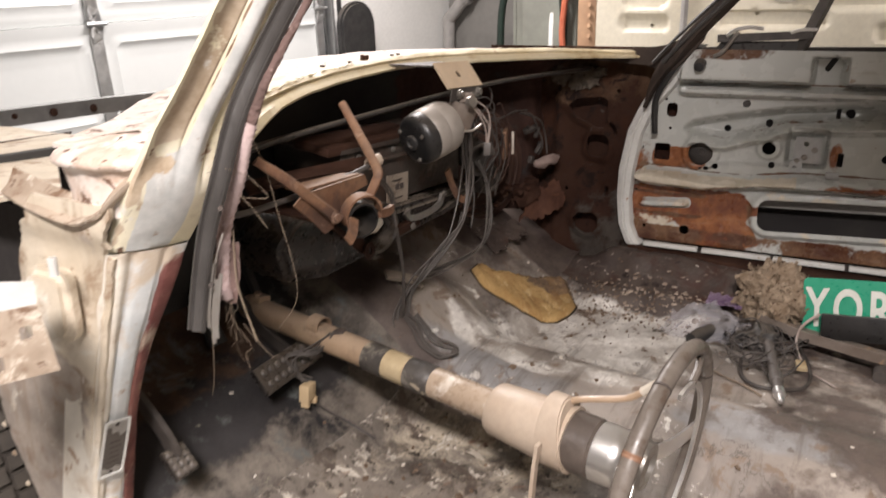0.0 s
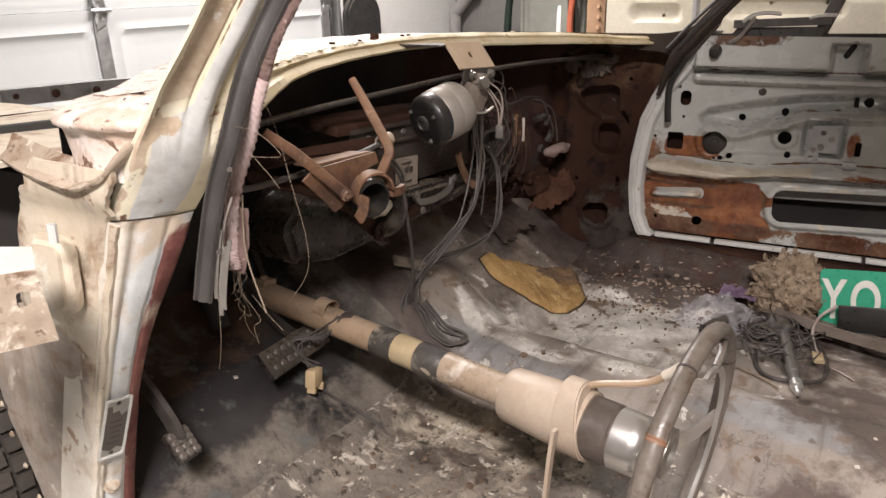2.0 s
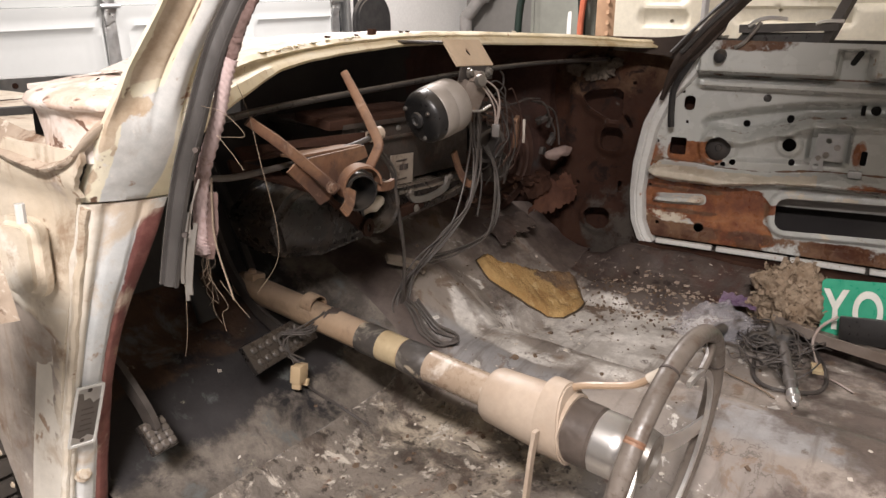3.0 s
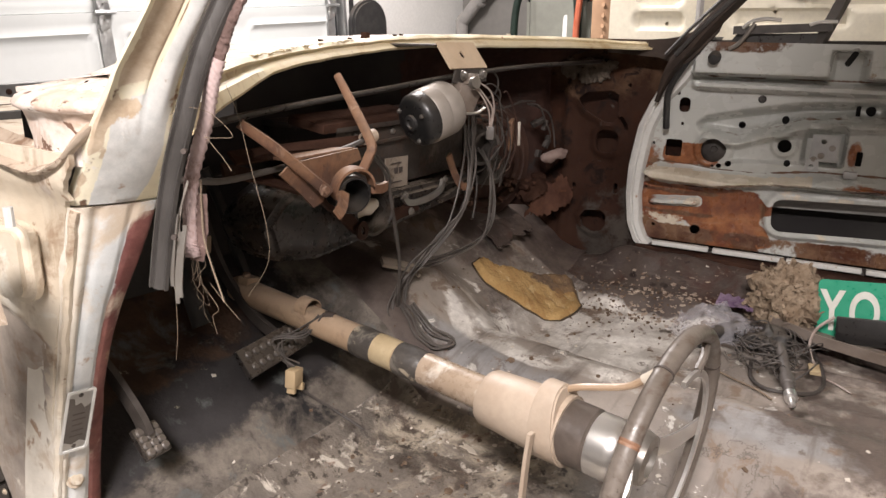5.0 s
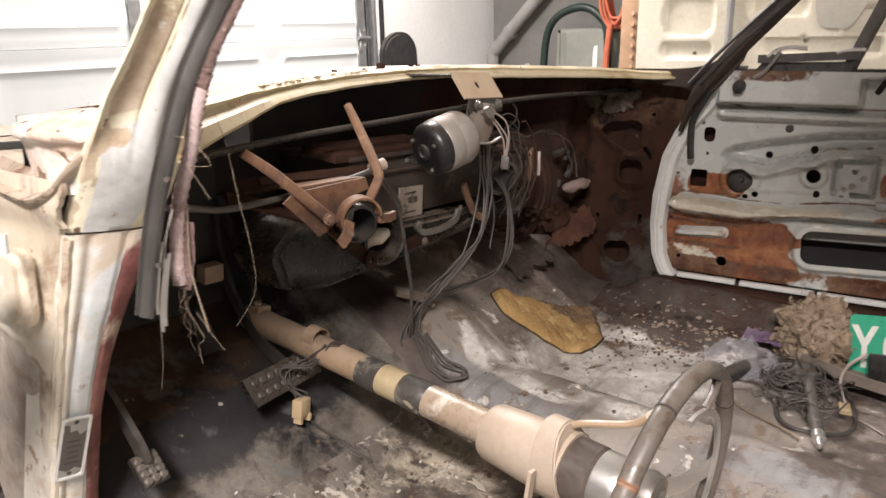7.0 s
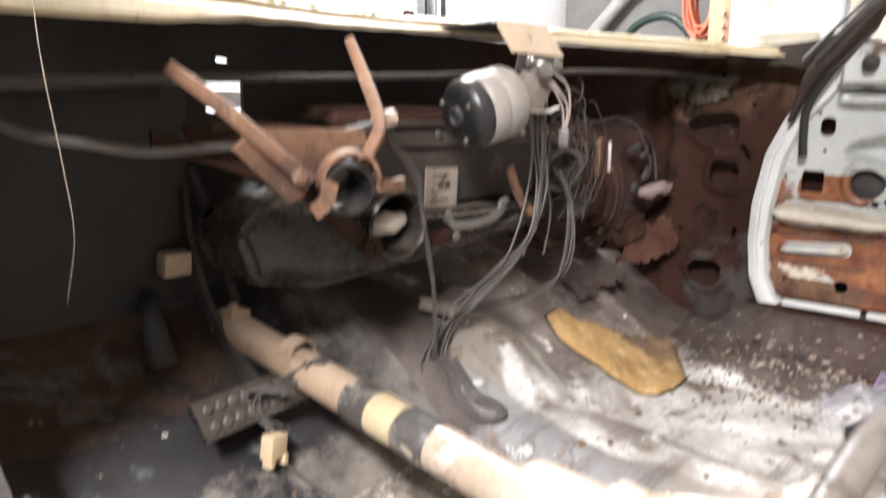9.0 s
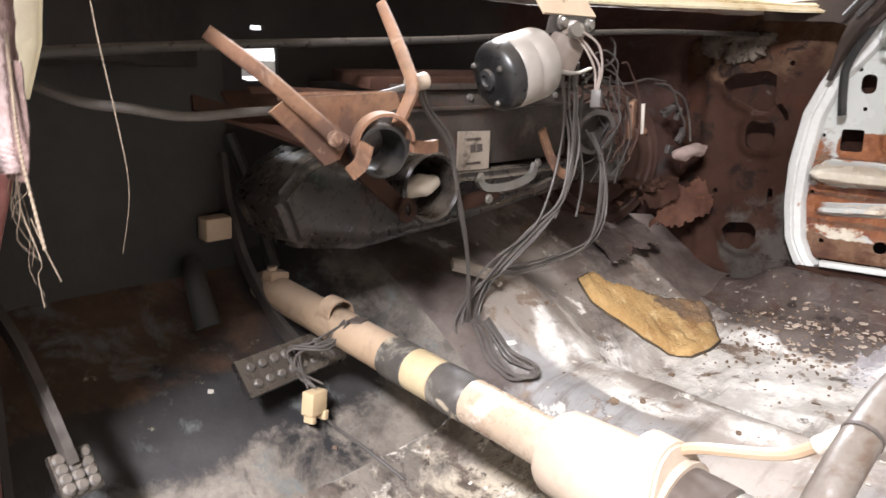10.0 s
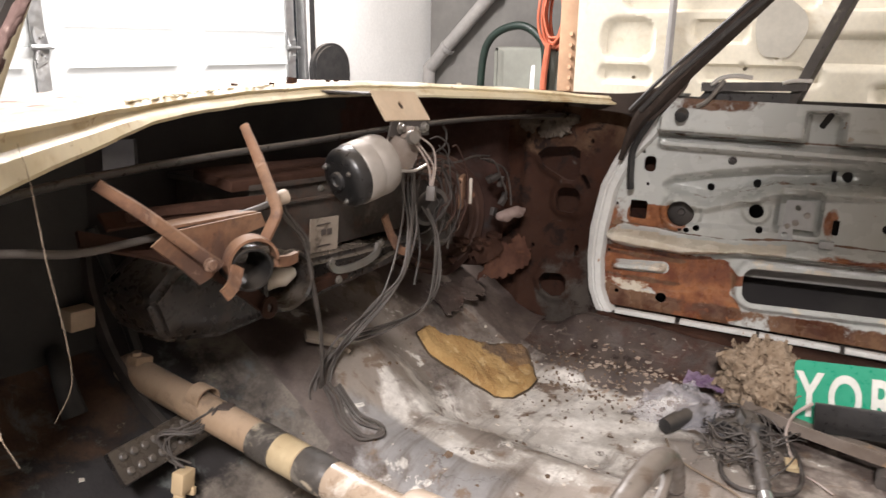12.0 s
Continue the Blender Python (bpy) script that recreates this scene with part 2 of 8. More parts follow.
M["bar_black"] = surface("dusty_black_bar_paint", (0.03, 0.027, 0.025), (0.05, 0.044, 0.04), 0.34, scale=8, fine=80, bump=0.08, dust=0.25)
M["heater_case"] = surface("grimy_heater_case", (0.036, 0.029, 0.024), (0.064, 0.049, 0.04), 0.55, scale=9, fine=90, bump=0.3, dust=0.3, dust_colour=(0.16, 0.115, 0.085), spots=(0.02, 0.016, 0.014), spot_at=0.6, patches=(((0.13, 0.1, 0.08), 0.62, 12.0, 0.1), ((0.07, 0.035, 0.022), 0.6, 7.0, 0.12)))
M["grey_plastic"] = surface("dusty_grey_plastic", (0.06, 0.053, 0.047), (0.1, 0.086, 0.075), 0.5, scale=9, fine=90, bump=0.2, dust=0.25, spots=(0.03, 0.026, 0.022), spot_at=0.62, patches=(((0.17, 0.145, 0.12), 0.63, 14.0, 0.08),))
M["black_rubber"] = surface("black_rubber", (0.02, 0.019, 0.019), (0.035, 0.033, 0.031), 0.6, scale=20, fine=110, bump=0.2, dust=0.2)
M["strip_rubber"] = surface("grey_weatherstrip_rubber", (0.04, 0.036, 0.033), (0.06, 0.055, 0.051), 0.5, scale=10, fine=60, bump=0.2, spots=(0.04, 0.035, 0.032), spot_at=0.66, streak=((0.15, 0.138, 0.13), 0.63, (60, 60, 4), 0.45))
M["copper_rust"] = surface("surface_rusted_steel", (0.19, 0.09, 0.05), (0.27, 0.15, 0.088), 0.6, scale=9, fine=90, bump=0.2, spots=(0.09, 0.045, 0.03), spot_at=0.62, patches=(((0.11, 0.06, 0.042), 0.56, 12.0, 0.12), ((0.36, 0.24, 0.17), 0.6, 18.0, 0.1)), dust=0.3, dust_colour=(0.36, 0.25, 0.165), streak=((0.085, 0.043, 0.03), 0.56, (14, 14, 14), 0.7))
M["scale_rust"] = surface("flaking_rust_scale", (0.065, 0.029, 0.02), (0.115, 0.056, 0.037), 0.8, scale=18, fine=90, bump=0.5, spots=(0.1, 0.045, 0.025), spot_at=0.58)
# rust base lowered as well, taking in the shade around the blower
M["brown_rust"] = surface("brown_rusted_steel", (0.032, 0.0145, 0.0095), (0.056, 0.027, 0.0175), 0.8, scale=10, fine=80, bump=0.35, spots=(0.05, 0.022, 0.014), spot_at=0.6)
M["dark_ring"] = surface("dark_brown_bearing_paint", (0.07, 0.055, 0.046), (0.11, 0.088, 0.074), 0.4, scale=10, fine=80, bump=0.15, spots=(0.03, 0.022, 0.018), spot_at=0.62)
M["tan_dirt"] = surface("dirty_tan_metal", (0.44, 0.36, 0.28), (0.3, 0.23, 0.17), 0.65, scale=12, fine=70, bump=0.4, spots=(0.14, 0.085, 0.055), spot_at=0.6, patches=(((0.62, 0.55, 0.46), 0.57, 16.0, 0.06), ((0.18, 0.11, 0.07), 0.58, 22.0, 0.08)))
M["grey_rust"] = surface("grey_brown_worn_steel", (0.24, 0.2, 0.17), (0.16, 0.125, 0.1), 0.5, scale=12, fine=80, bump=0.25, spots=(0.09, 0.06, 0.045), spot_at=0.62, patches=(((0.36, 0.24, 0.14), 0.62, 14.0, 0.1),))
M["black_gloss"] = surface("worn_black_enamel", (0.012, 0.012, 0.012), (0.022, 0.02, 0.019), 0.36, scale=12, fine=90, bump=0.1, dust=0.12)
M["tan"] = surface("tan_column_paint", (0.42, 0.3, 0.2), (0.34, 0.235, 0.15), 0.42, scale=7, fine=90, bump=0.12, spots=(0.16, 0.1, 0.065), spot_at=0.655, dust=0.25, dust_colour=(0.4, 0.33, 0.26), patches=(((0.22, 0.15, 0.1), 0.58, 11.0, 0.1), ((0.1, 0.06, 0.04), 0.67, 24.0, 0.03)))
M["tan_light"] = surface("beige_column_shroud", (0.455, 0.37, 0.29), (0.395, 0.305, 0.228), 0.48, scale=7, fine=90, bump=0.1, spots=(0.28, 0.19, 0.13), spot_at=0.68, patches=(((0.36, 0.27, 0.2), 0.62, 9.0, 0.12),))
M["tan_bracket"] = surface("tan_bracket_paint", (0.58, 0.45, 0.32), (0.5, 0.37, 0.25), 0.5, scale=12, fine=80, bump=0.1, spots=(0.28, 0.15, 0.08), spot_at=0.68)
M["black_tape"] = surface("black_tape", (0.045, 0.04, 0.036), (0.09, 0.078, 0.066), 0.5, scale=16, fine=90, bump=0.35, spots=(0.025, 0.022, 0.02), spot_at=0.6, patches=(((0.32, 0.27, 0.2), 0.6, 26.0, 0.06), ((0.2, 0.18, 0.15), 0.58, 12.0, 0.1)))
M["olive_tape"] = surface("brass_coloured_sleeve", (0.46, 0.37, 0.23), (0.36, 0.275, 0.16), 0.45, scale=12, fine=90, bump=0.12, patches=(((0.26, 0.18, 0.1), 0.6, 18.0, 0.08),))
M["motor_silver"] = surface("dull_motor_case", (0.36, 0.325, 0.29), (0.29, 0.26, 0.23), 0.5, 0.3, scale=9, fine=80, bump=0.08, dust=0.3, dust_colour=(0.42, 0.36, 0.3))
M["chrome"] = surface("scratched_chrome", (0.8, 0.79, 0.77), (0.74, 0.72, 0.69), 0.3, 0.9, scale=12, fine=240, bump=0.0, grain=0.1)
M["wheel_plastic"] = surface("grey_brown_wheel_plastic", (0.12, 0.1, 0.083), (0.18, 0.153, 0.13), 0.42, scale=11, fine=80, bump=0.25, spots=(0.05, 0.038, 0.03), spot_at=0.65, patches=(((0.08, 0.055, 0.04), 0.58, 16.0, 0.08),), streak=((0.035, 0.025, 0.02), 0.66, (9, 60, 9), 0.9))
M["steel"] = surface("bare_steel", (0.4, 0.38, 0.35), (0.28, 0.25, 0.22), 0.4, 0.8, scale=20, fine=80, bump=0.1)
M["foam"] = surface("yellow_foam", (0.48, 0.315, 0.13), (0.36, 0.21, 0.075), 0.9, scale=14, fine=110, bump=0.9, mark=((0.13, 0.085, 0.055), (0.24, 0.15, 0.08), 0.9, 14.0, 0.25), spots=(0.18, 0.1, 0.045), spot_at=0.63, patches=(((0.26, 0.14, 0.05), 0.58, 9.0, 0.12), ((0.56, 0.41, 0.21), 0.6, 20.0, 0.1)))
M["foam_edge"] = surface("dark_foam_backing", (0.06, 0.045, 0.03), (0.1, 0.07, 0.04), 0.9, scale=20, fine=90, bump=0.4)
M["nest"] = surface("shredded_nest_fluff", (0.36, 0.28, 0.2), (0.2, 0.14, 0.09), 0.95, scale=30, fine=130, bump=0.8, spots=(0.08, 0.05, 0.03), spot_at=0.57)
M["sign_green"] = surface("green_sign_sheeting", (0.015, 0.3, 0.17), (0.02, 0.34, 0.2), 0.35, scale=5, fine=70, bump=0.03, spots=(0.04, 0.2, 0.12), spot_at=0.7)
M["sign_white"] = surface("white_sign_lettering", (0.74, 0.75, 0.7), (0.66, 0.66, 0.6), 0.4, scale=8, fine=70, bump=0.02)
M["wire_grey"] = surface("dusty_grey_wire", (0.115, 0.1, 0.09), (0.07, 0.061, 0.054), 0.55, scale=20, fine=80, bump=0.1)
M["wire_dark"] = surface("dark_wire", (0.045, 0.038, 0.034), (0.08, 0.068, 0.06), 0.55, scale=20, fine=80, bump=0.1)
M["wire_white"] = surface("white_wire", (0.36, 0.3, 0.265), (0.26, 0.2, 0.17), 0.55, scale=20, fine=80, bump=0.1)
M["thread"] = surface("frayed_tan_thread", (0.24, 0.185, 0.13), (0.17, 0.125, 0.09), 0.9, scale=30, fine=150, bump=0.2)
M["pink_weave"] = surface("pink_woven_piping", (0.48, 0.37, 0.355), (0.38, 0.28, 0.265), 0.8, scale=16, fine=200, bump=0.3, patches=(((0.2, 0.12, 0.1), 0.58, 26.0, 0.1),))
M["piping_brown"] = surface("torn_brown_piping", (0.16, 0.1, 0.088), (0.1, 0.062, 0.052), 0.85, scale=20, fine=160, bump=0.6, spots=(0.32, 0.23, 0.2), spot_at=0.6)
M["ivory_plug"] = surface("ivory_nylon_plug", (0.6, 0.46, 0.28), (0.5, 0.37, 0.22), 0.5, scale=20, fine=80, bump=0.08)
M["label_paper"] = surface("yellowed_label", (0.3, 0.25, 0.2), (0.22, 0.175, 0.135), 0.7, scale=20, fine=80, bump=0.1, patches=(((0.1, 0.075, 0.055), 0.58, 30.0, 0.08),))
M["ink"] = surface("dark_ink", (0.05, 0.04, 0.035), (0.08, 0.06, 0.05), 0.7, scale=20, fine=80, bump=0)
M["tyre"] = surface("dusty_tyre_rubber", (0.05, 0.042, 0.035), (0.09, 0.075, 0.06), 0.8, scale=8, fine=80, bump=0.3)
M["paper"] = surface("crumpled_paper", (0.62, 0.56, 0.47), (0.5, 0.44, 0.36), 0.8, scale=20, fine=80, bump=0.3)
M["dirt"] = surface("dirt_crumbs", (0.1, 0.065, 0.042), (0.2, 0.14, 0.095), 0.9, scale=30, fine=120, bump=0.3)
M["riser"] = surface("brown_stained_riser", (0.055, 0.041, 0.036), (0.095, 0.074, 0.063), 0.45, scale=7, fine=80, bump=0.6, spots=(0.03, 0.022, 0.019), spot_at=0.6,
                     patches=(((0.06, 0.03, 0.022), 0.56, 6.0, 0.12), ((0.22, 0.185, 0.16), 0.64, 15.0, 0.05), ((0.4, 0.36, 0.31), 0.69, 30.0, 0.03)), streak=((0.15, 0.12, 0.105), 0.58, (40, 5, 60), 0.6))
# worn tan paint, with the column's highlight put into the pale tones
M["tan_worn"] = surface("scuffed_highlit_column_paint", (0.33, 0.25, 0.18), (0.4, 0.32, 0.245), 0.3, scale=9, fine=80, bump=0.1, spots=(0.3, 0.21, 0.15), spot_at=0.67, patches=(((0.22, 0.145, 0.095), 0.56, 9.0, 0.14), ((0.54, 0.48, 0.41), 0.6, 13.0, 0.1)))
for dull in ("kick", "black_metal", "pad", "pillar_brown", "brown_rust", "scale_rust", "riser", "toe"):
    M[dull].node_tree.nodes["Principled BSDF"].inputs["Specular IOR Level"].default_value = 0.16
M["flake"] = surface("pale_paint_flakes", (0.62, 0.57, 0.5), (0.5, 0.44, 0.37), 0.7, scale=30, fine=120, bump=0.1)
M["cream_panel"] = surface("cream_panel_paint", (0.8, 0.745, 0.61), (0.76, 0.695, 0.55), 0.4, scale=3, fine=60, bump=0.03, spots=(0.46, 0.34, 0.2), spot_at=0.7, patches=(((0.62, 0.53, 0.38), 0.62, 5.0, 0.12),))
M["filler"] = surface("grey_body_filler", (0.5, 0.47, 0.4), (0.44, 0.41, 0.35), 0.7, scale=9, fine=60, bump=0.08)
M["hose_green"] = surface("green_garden_hose", (0.005, 0.015, 0.01), (0.009, 0.024, 0.016), 0.5, scale=15, fine=80, bump=0.1)
M["orange"] = surface("orange_cord", (0.6, 0.17, 0.09), (0.5, 0.12, 0.06), 0.5, scale=15, fine=80, bump=0.05)
M["duct"] = surface("grey_duct_pipe", (0.34, 0.32, 0.3), (0.26, 0.25, 0.24), 0.5, scale=8, fine=60, bump=0.1)
M["bin"] = surface("grey_green_bin", (0.24, 0.25, 0.21), (0.18, 0.18, 0.155), 0.7, scale=4, fine=50, bump=0.2)
M["pink_wood"] = surface("raw_pine_stud", (0.52, 0.33, 0.2), (0.42, 0.25, 0.15), 0.7, scale=8, fine=60, bump=0.2)
bag, nt_, bs_ = nodes_of("clear_plastic_film")
bs_.inputs["Base Color"].default_value = (0.7, 0.68, 0.72, 1)
bs_.inputs["Roughness"].default_value = 0.12
bs_.inputs["Alpha"].default_value = 0.26
n_ = add(nt_, "ShaderNodeTexNoise", Scale=35.0, Detail=4.0)
b_ = add(nt_, "ShaderNodeBump", Strength=0.5, Distance=0.01)
nt_.links.new(n_.outputs[0], b_.inputs["Height"])
nt_.links.new(b_.outputs[0], bs_.inputs["Normal"])
M["bag"] = bag
M["chips"] = surface("pale_tan_chips", (0.46, 0.38, 0.31), (0.27, 0.2, 0.15), 0.9, scale=30, fine=120, bump=0.3)
M["sealer"] = surface("torn_seam_sealer", (0.15, 0.125, 0.098), (0.08, 0.06, 0.045), 0.95, scale=22, fine=130, bump=0.8, spots=(0.045, 0.028, 0.02), spot_at=0.58)
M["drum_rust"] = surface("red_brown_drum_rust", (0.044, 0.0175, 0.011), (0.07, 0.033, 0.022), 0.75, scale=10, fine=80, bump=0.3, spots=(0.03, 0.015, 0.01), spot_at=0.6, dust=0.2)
M["pink_scrap"] = surface("dirty_pink_scrap", (0.3, 0.225, 0.2), (0.2, 0.14, 0.12), 0.7, scale=20, fine=80, bump=0.3)
M["purple"] = surface("purple_plastic", (0.15, 0.095, 0.165), (0.27, 0.21, 0.28), 0.3, scale=20, fine=60, bump=0.3)

# ---- builders ----


def smooth(bm, angle=40):
    bm.normal_update()
    lim = radians(angle)
    for f in bm.faces:
        f.smooth = True
    for e in bm.edges:
        e.smooth = not (len(e.link_faces) == 2 and e.calc_face_angle(0) > lim)


def part(name, bm, material, parent=None, label="", angle=40):
    smooth(bm, angle)
    me = bpy.data.meshes.new(name)
    bm.to_mesh(me)
    bm.free()
    for m in material if isinstance(material, (list, tuple)) else [material]:
        me.materials.append(M[m])
    ob = new(name, me)
    if parent:
        ob.parent = parent
        ob.matrix_parent_inverse = parent.matrix_world.inverted()
    if label:
        ob["label"] = label
    return ob


def thing(name, at, label, category, group="", kind=""):
    ob = new(name)
    ob.empty_display_size = 0.05
    ob.matrix_world = Matrix.Translation(at)
    bpy.context.view_layer.update()
    return tagged(ob, label, category, group, kind)


def box(bm, centre, size, turn=(0, 0, 0), bevel=0.0):
    m = pose(*centre, *turn) @ Matrix.Diagonal((*size, 1))
    got = bmesh.ops.create_cube(bm, size=1.0, matrix=m)["verts"]
    if bevel:
        edges = list({e for v in got for e in v.link_edges})
        bmesh.ops.bevel(bm, geom=edges, offset=bevel, segments=2, affect="EDGES", profile=0.6)
    return bm


def spline(pts, n=6):
    """Catmull-Rom through the points."""
    p = [Vector(q) for q in pts]
    if len(p) < 3:
        return p
    p = [p[0] * 2 - p[1]] + p + [p[-1] * 2 - p[-2]]
    out = []
    for i in range(1, len(p) - 2):
        a, b, c, d = p[i - 1 : i + 3]
        for k in range(n):
            t = k / n
            out.append(0.5 * (2 * b + (c - a) * t + (2 * a - 5 * b + 4 * c - d) * t * t + (3 * b - a - 3 * c + d) * t**3))
    out.append(p[-2])
    return out


def frames_along(pts, up=(0, 0, 1)):
    up = Vector(up)
    res, last = [], None
    for i, p in enumerate(pts):
        t = (pts[min(i + 1, len(pts) - 1)] - pts[max(i - 1, 0)]).normalized()
        side = (last - t * last.dot(t)) if last else t.cross(up)
        if side.length < 1e-5:
            side = t.orthogonal()
        side.normalize()
        last = side
        res.append((p, side, t.cross(side).normalized()))
    return res


def sweep(bm, pts, section, closed=False, caps=True, up=(0, 0, 1), scale=None):
    """Sweeps a closed section of (side, up) offsets along the points."""
    rings = []
    pts = [Vector(p) for p in pts]
    for i, (p, s, u) in enumerate(frames_along(pts, up)):
        k = scale(i / max(1, len(pts) - 1)) if scale else 1.0
        rings.append([bm.verts.new(p + s * a * k + u * b * k) for a, b in section])
    n = len(section)
    for a, b in zip(rings, rings[1:] + rings[:1] if closed else rings[1:]):
        for j in range(n):
            bm.faces.new((a[j], a[(j + 1) % n], b[(j + 1) % n], b[j]))
    if caps and not closed:
        bm.faces.new(rings[0][::-1]), bm.faces.new(rings[-1])
    return bm


def circle(r, n=8, ry=None):
    return [(r * math.cos(2 * math.pi * i / n), (ry or r) * math.sin(2 * math.pi * i / n)) for i in range(n)]


def tube(bm, pts, r, n=8, fine=6, closed=False, scale=None):
    return sweep(bm, spline(pts, fine) if fine else pts, circle(r, n), closed=closed, scale=scale)


def lathe(bm, origin, axis, profile, n=32, arc=2 * math.pi, start=0.0, up=(0, 0, 1)):
    """Turns a profile of (distance along the axis, radius) round the axis."""
    o, a = Vector(origin), Vector(axis).normalized()
    s = a.cross(Vector(up))
    s = a.orthogonal() if s.length < 1e-4 else s
    s.normalize()
    u = s.cross(a)
    full = arc > 6.28
    cols = []
    for i in range(n if full else n + 1):
        w = start + arc * i / n
        d = s * math.cos(w) + u * math.sin(w)
        cols.append([bm.verts.new(o + a * h + d * r) for h, r in profile])
    for a_, b_ in zip(cols, cols[1:] + cols[:1] if full else cols[1:]):
        for j in range(len(profile) - 1):
            bm.faces.new((a_[j], b_[j], b_[j + 1], a_[j + 1]))
    bmesh.ops.remove_doubles(bm, verts=bm.verts, dist=1e-6)
    return bm


def plate(bm, outline, thick, m, holes=()):
    """A flat plate cut from an outline of (u, v) points with holes, laid by the matrix m (thickness along local +z)."""
    edges = []
    for loop in (outline, *holes):
        vs = [bm.verts.new((u, v, 0)) for u, v in loop]
        edges += [bm.edges.new((vs[i], vs[(i + 1) % len(vs)])) for i in range(len(vs))]
    got = bmesh.ops.triangle_fill(bm, edges=edges, use_beauty=True, use_dissolve=False)["geom"]
    faces = [f for f in got if isinstance(f, bmesh.types.BMFace)]
    ext = bmesh.ops.extrude_face_region(bm, geom=faces)["geom"]
    top = [v for v in ext if isinstance(v, bmesh.types.BMVert)]
    for v in top:
        v.co.z += thick
    seen = {v for f in faces for v in f.verts if f.is_valid} | set(top)
    seen |= {v for e in edges if e.is_valid for v in e.verts}
    bmesh.ops.transform(bm, matrix=m, verts=list(seen))
    bmesh.ops.recalc_face_normals(bm, faces=bm.faces)
    return bm


def ring_points(cx, cy, r, n=20, ry=None):
    return [(cx + a, cy + b) for a, b in circle(r, n, ry)]


def rounded(u0, v0, u1, v1, r, n=5):
    pts = []
    for cx, cy, s in ((u1 - r, v1 - r, 0), (u0 + r, v1 - r, 90), (u0 + r, v0 + r, 180), (u1 - r, v0 + r, 270)):
        pts += [(cx + r * math.cos(radians(s + 90 * i / n)), cy + r * math.sin(radians(s + 90 * i / n))) for i in range(n + 1)]
    return pts


def frame_of(origin, u, v):
    u, v = Vector(u).normalized(), Vector(v).normalized()
    w = u.cross(v).normalized()
    v = w.cross(u)
    return Matrix.Translation(origin) @ Matrix((u, v, w)).transposed().to_4x4()


def field(bm, u0, u1, v0, v1, cell, height, place, holes=(), keep=None, marks=None, back=0.0):
    """A pressed sheet: a grid over (u, v), raised by height(u, v), cut by the signed distances in holes and kept where keep is below 0."""
    nu, nv = round((u1 - u0) / cell), round((v1 - v0) / cell)
    cuts = list(holes) + ([lambda u, v: -keep(u, v)] if keep else [])
    lay = [bm.verts.layers.float.new(k) for k in ("mark_a", "mark_b", "mark_c")]
    grid = {}

    def inside(u, v):
        return any(c(u, v) < 0 for c in cuts)

    for i in range(nu + 1):
        for j in range(nv + 1):
            u, v = u0 + (u1 - u0) * i / nu, v0 + (v1 - v0) * j / nv
            for c in cuts:
                d = c(u, v)
                if abs(d) < cell * 0.75:
                    e = cell * 0.2
                    gu, gv = (c(u + e, v) - c(u - e, v)), (c(u, v + e) - c(u, v - e))
                    g = math.hypot(gu, gv) or 1
                    u, v = u - d * gu / g, v - d * gv / g
            grid[i, j] = (u, v)
    made = {}

    def vert(k):
        if k not in made:
            u, v = grid[k]
            p = bm.verts.new(place(u, v, height(u, v)))
            if marks:
                for l, q in zip(lay, marks(u, v)):
                    p[l] = q
            made[k] = p
        return made[k]

    for i in range(nu):
        for j in range(nv):
            ks = ((i, j), (i + 1, j), (i + 1, j + 1), (i, j + 1))
            cu, cv = sum(grid[k][0] for k in ks) / 4, sum(grid[k][1] for k in ks) / 4
            if not inside(cu, cv):
                bm.faces.new([vert(k) for k in ks])
    if back:
        rim = [e for e in bm.edges if len(e.link_faces) == 1]
        ext = bmesh.ops.extrude_edge_only(bm, edges=rim)["geom"]
        bm.normal_update()
        push = Vector(place(0, 0, -back)) - Vector(place(0, 0, 0))
        for v in ext:
            if isinstance(v, bmesh.types.BMVert):
                v.co += push
    return bm


def sd_round(cu, cv, hu, hv, r, tilt=0.0):
    c, s = math.cos(radians(tilt)), math.sin(radians(tilt))

    def d(u, v):
        x, y = (u - cu) * c + (v - cv) * s, -(u - cu) * s + (v - cv) * c
        x, y = abs(x) - hu + r, abs(y) - hv + r
        return math.hypot(max(x, 0), max(y, 0)) + min(max(x, y), 0) - r

    return d


def sd_circle(cu, cv, r):
    return lambda u, v: math.hypot(u - cu, v - cv) - r


def sd_poly(pts):
    """Signed distance to a closed outline."""
    def d(x, y):
        best, inside = 1e9, False
        for (ax, ay), (bx, by) in zip(pts, pts[1:] + pts[:1]):
            ex, ey = bx - ax, by - ay
            t = min(1, max(0, ((x - ax) * ex + (y - ay) * ey) / (ex * ex + ey * ey)))
            best = min(best, math.hypot(x - ax - ex * t, y - ay - ey * t))
            if (ay > y) != (by > y) and x < ax + (y - ay) * ex / ey:
                inside = not inside
        return -best if inside else best
    return d


def step(x, a, b):
    t = min(1, max(0, (x - a) / (b - a)))
    return t * t * (3 - 2 * t)


def lerp(x, pts):
    for (a, p), (b, q) in zip(pts, pts[1:]):
        if x <= b:
            return p + (q - p) * min(1, max(0, (x - a) / (b - a)))
    return pts[-1][1]


def fuzz(u, v, s=8.0, w=0.0):
    return noise.noise((u * s, v * s, w))


def bolt(bm, at, axis, r, h=0.006):
    lathe(bm, at, axis, [(0, 0), (0, r * 1.5), (h * 0.25, r * 1.5), (h * 0.3, r), (h, r * 0.95), (h, 0)], n=10)
    return bm

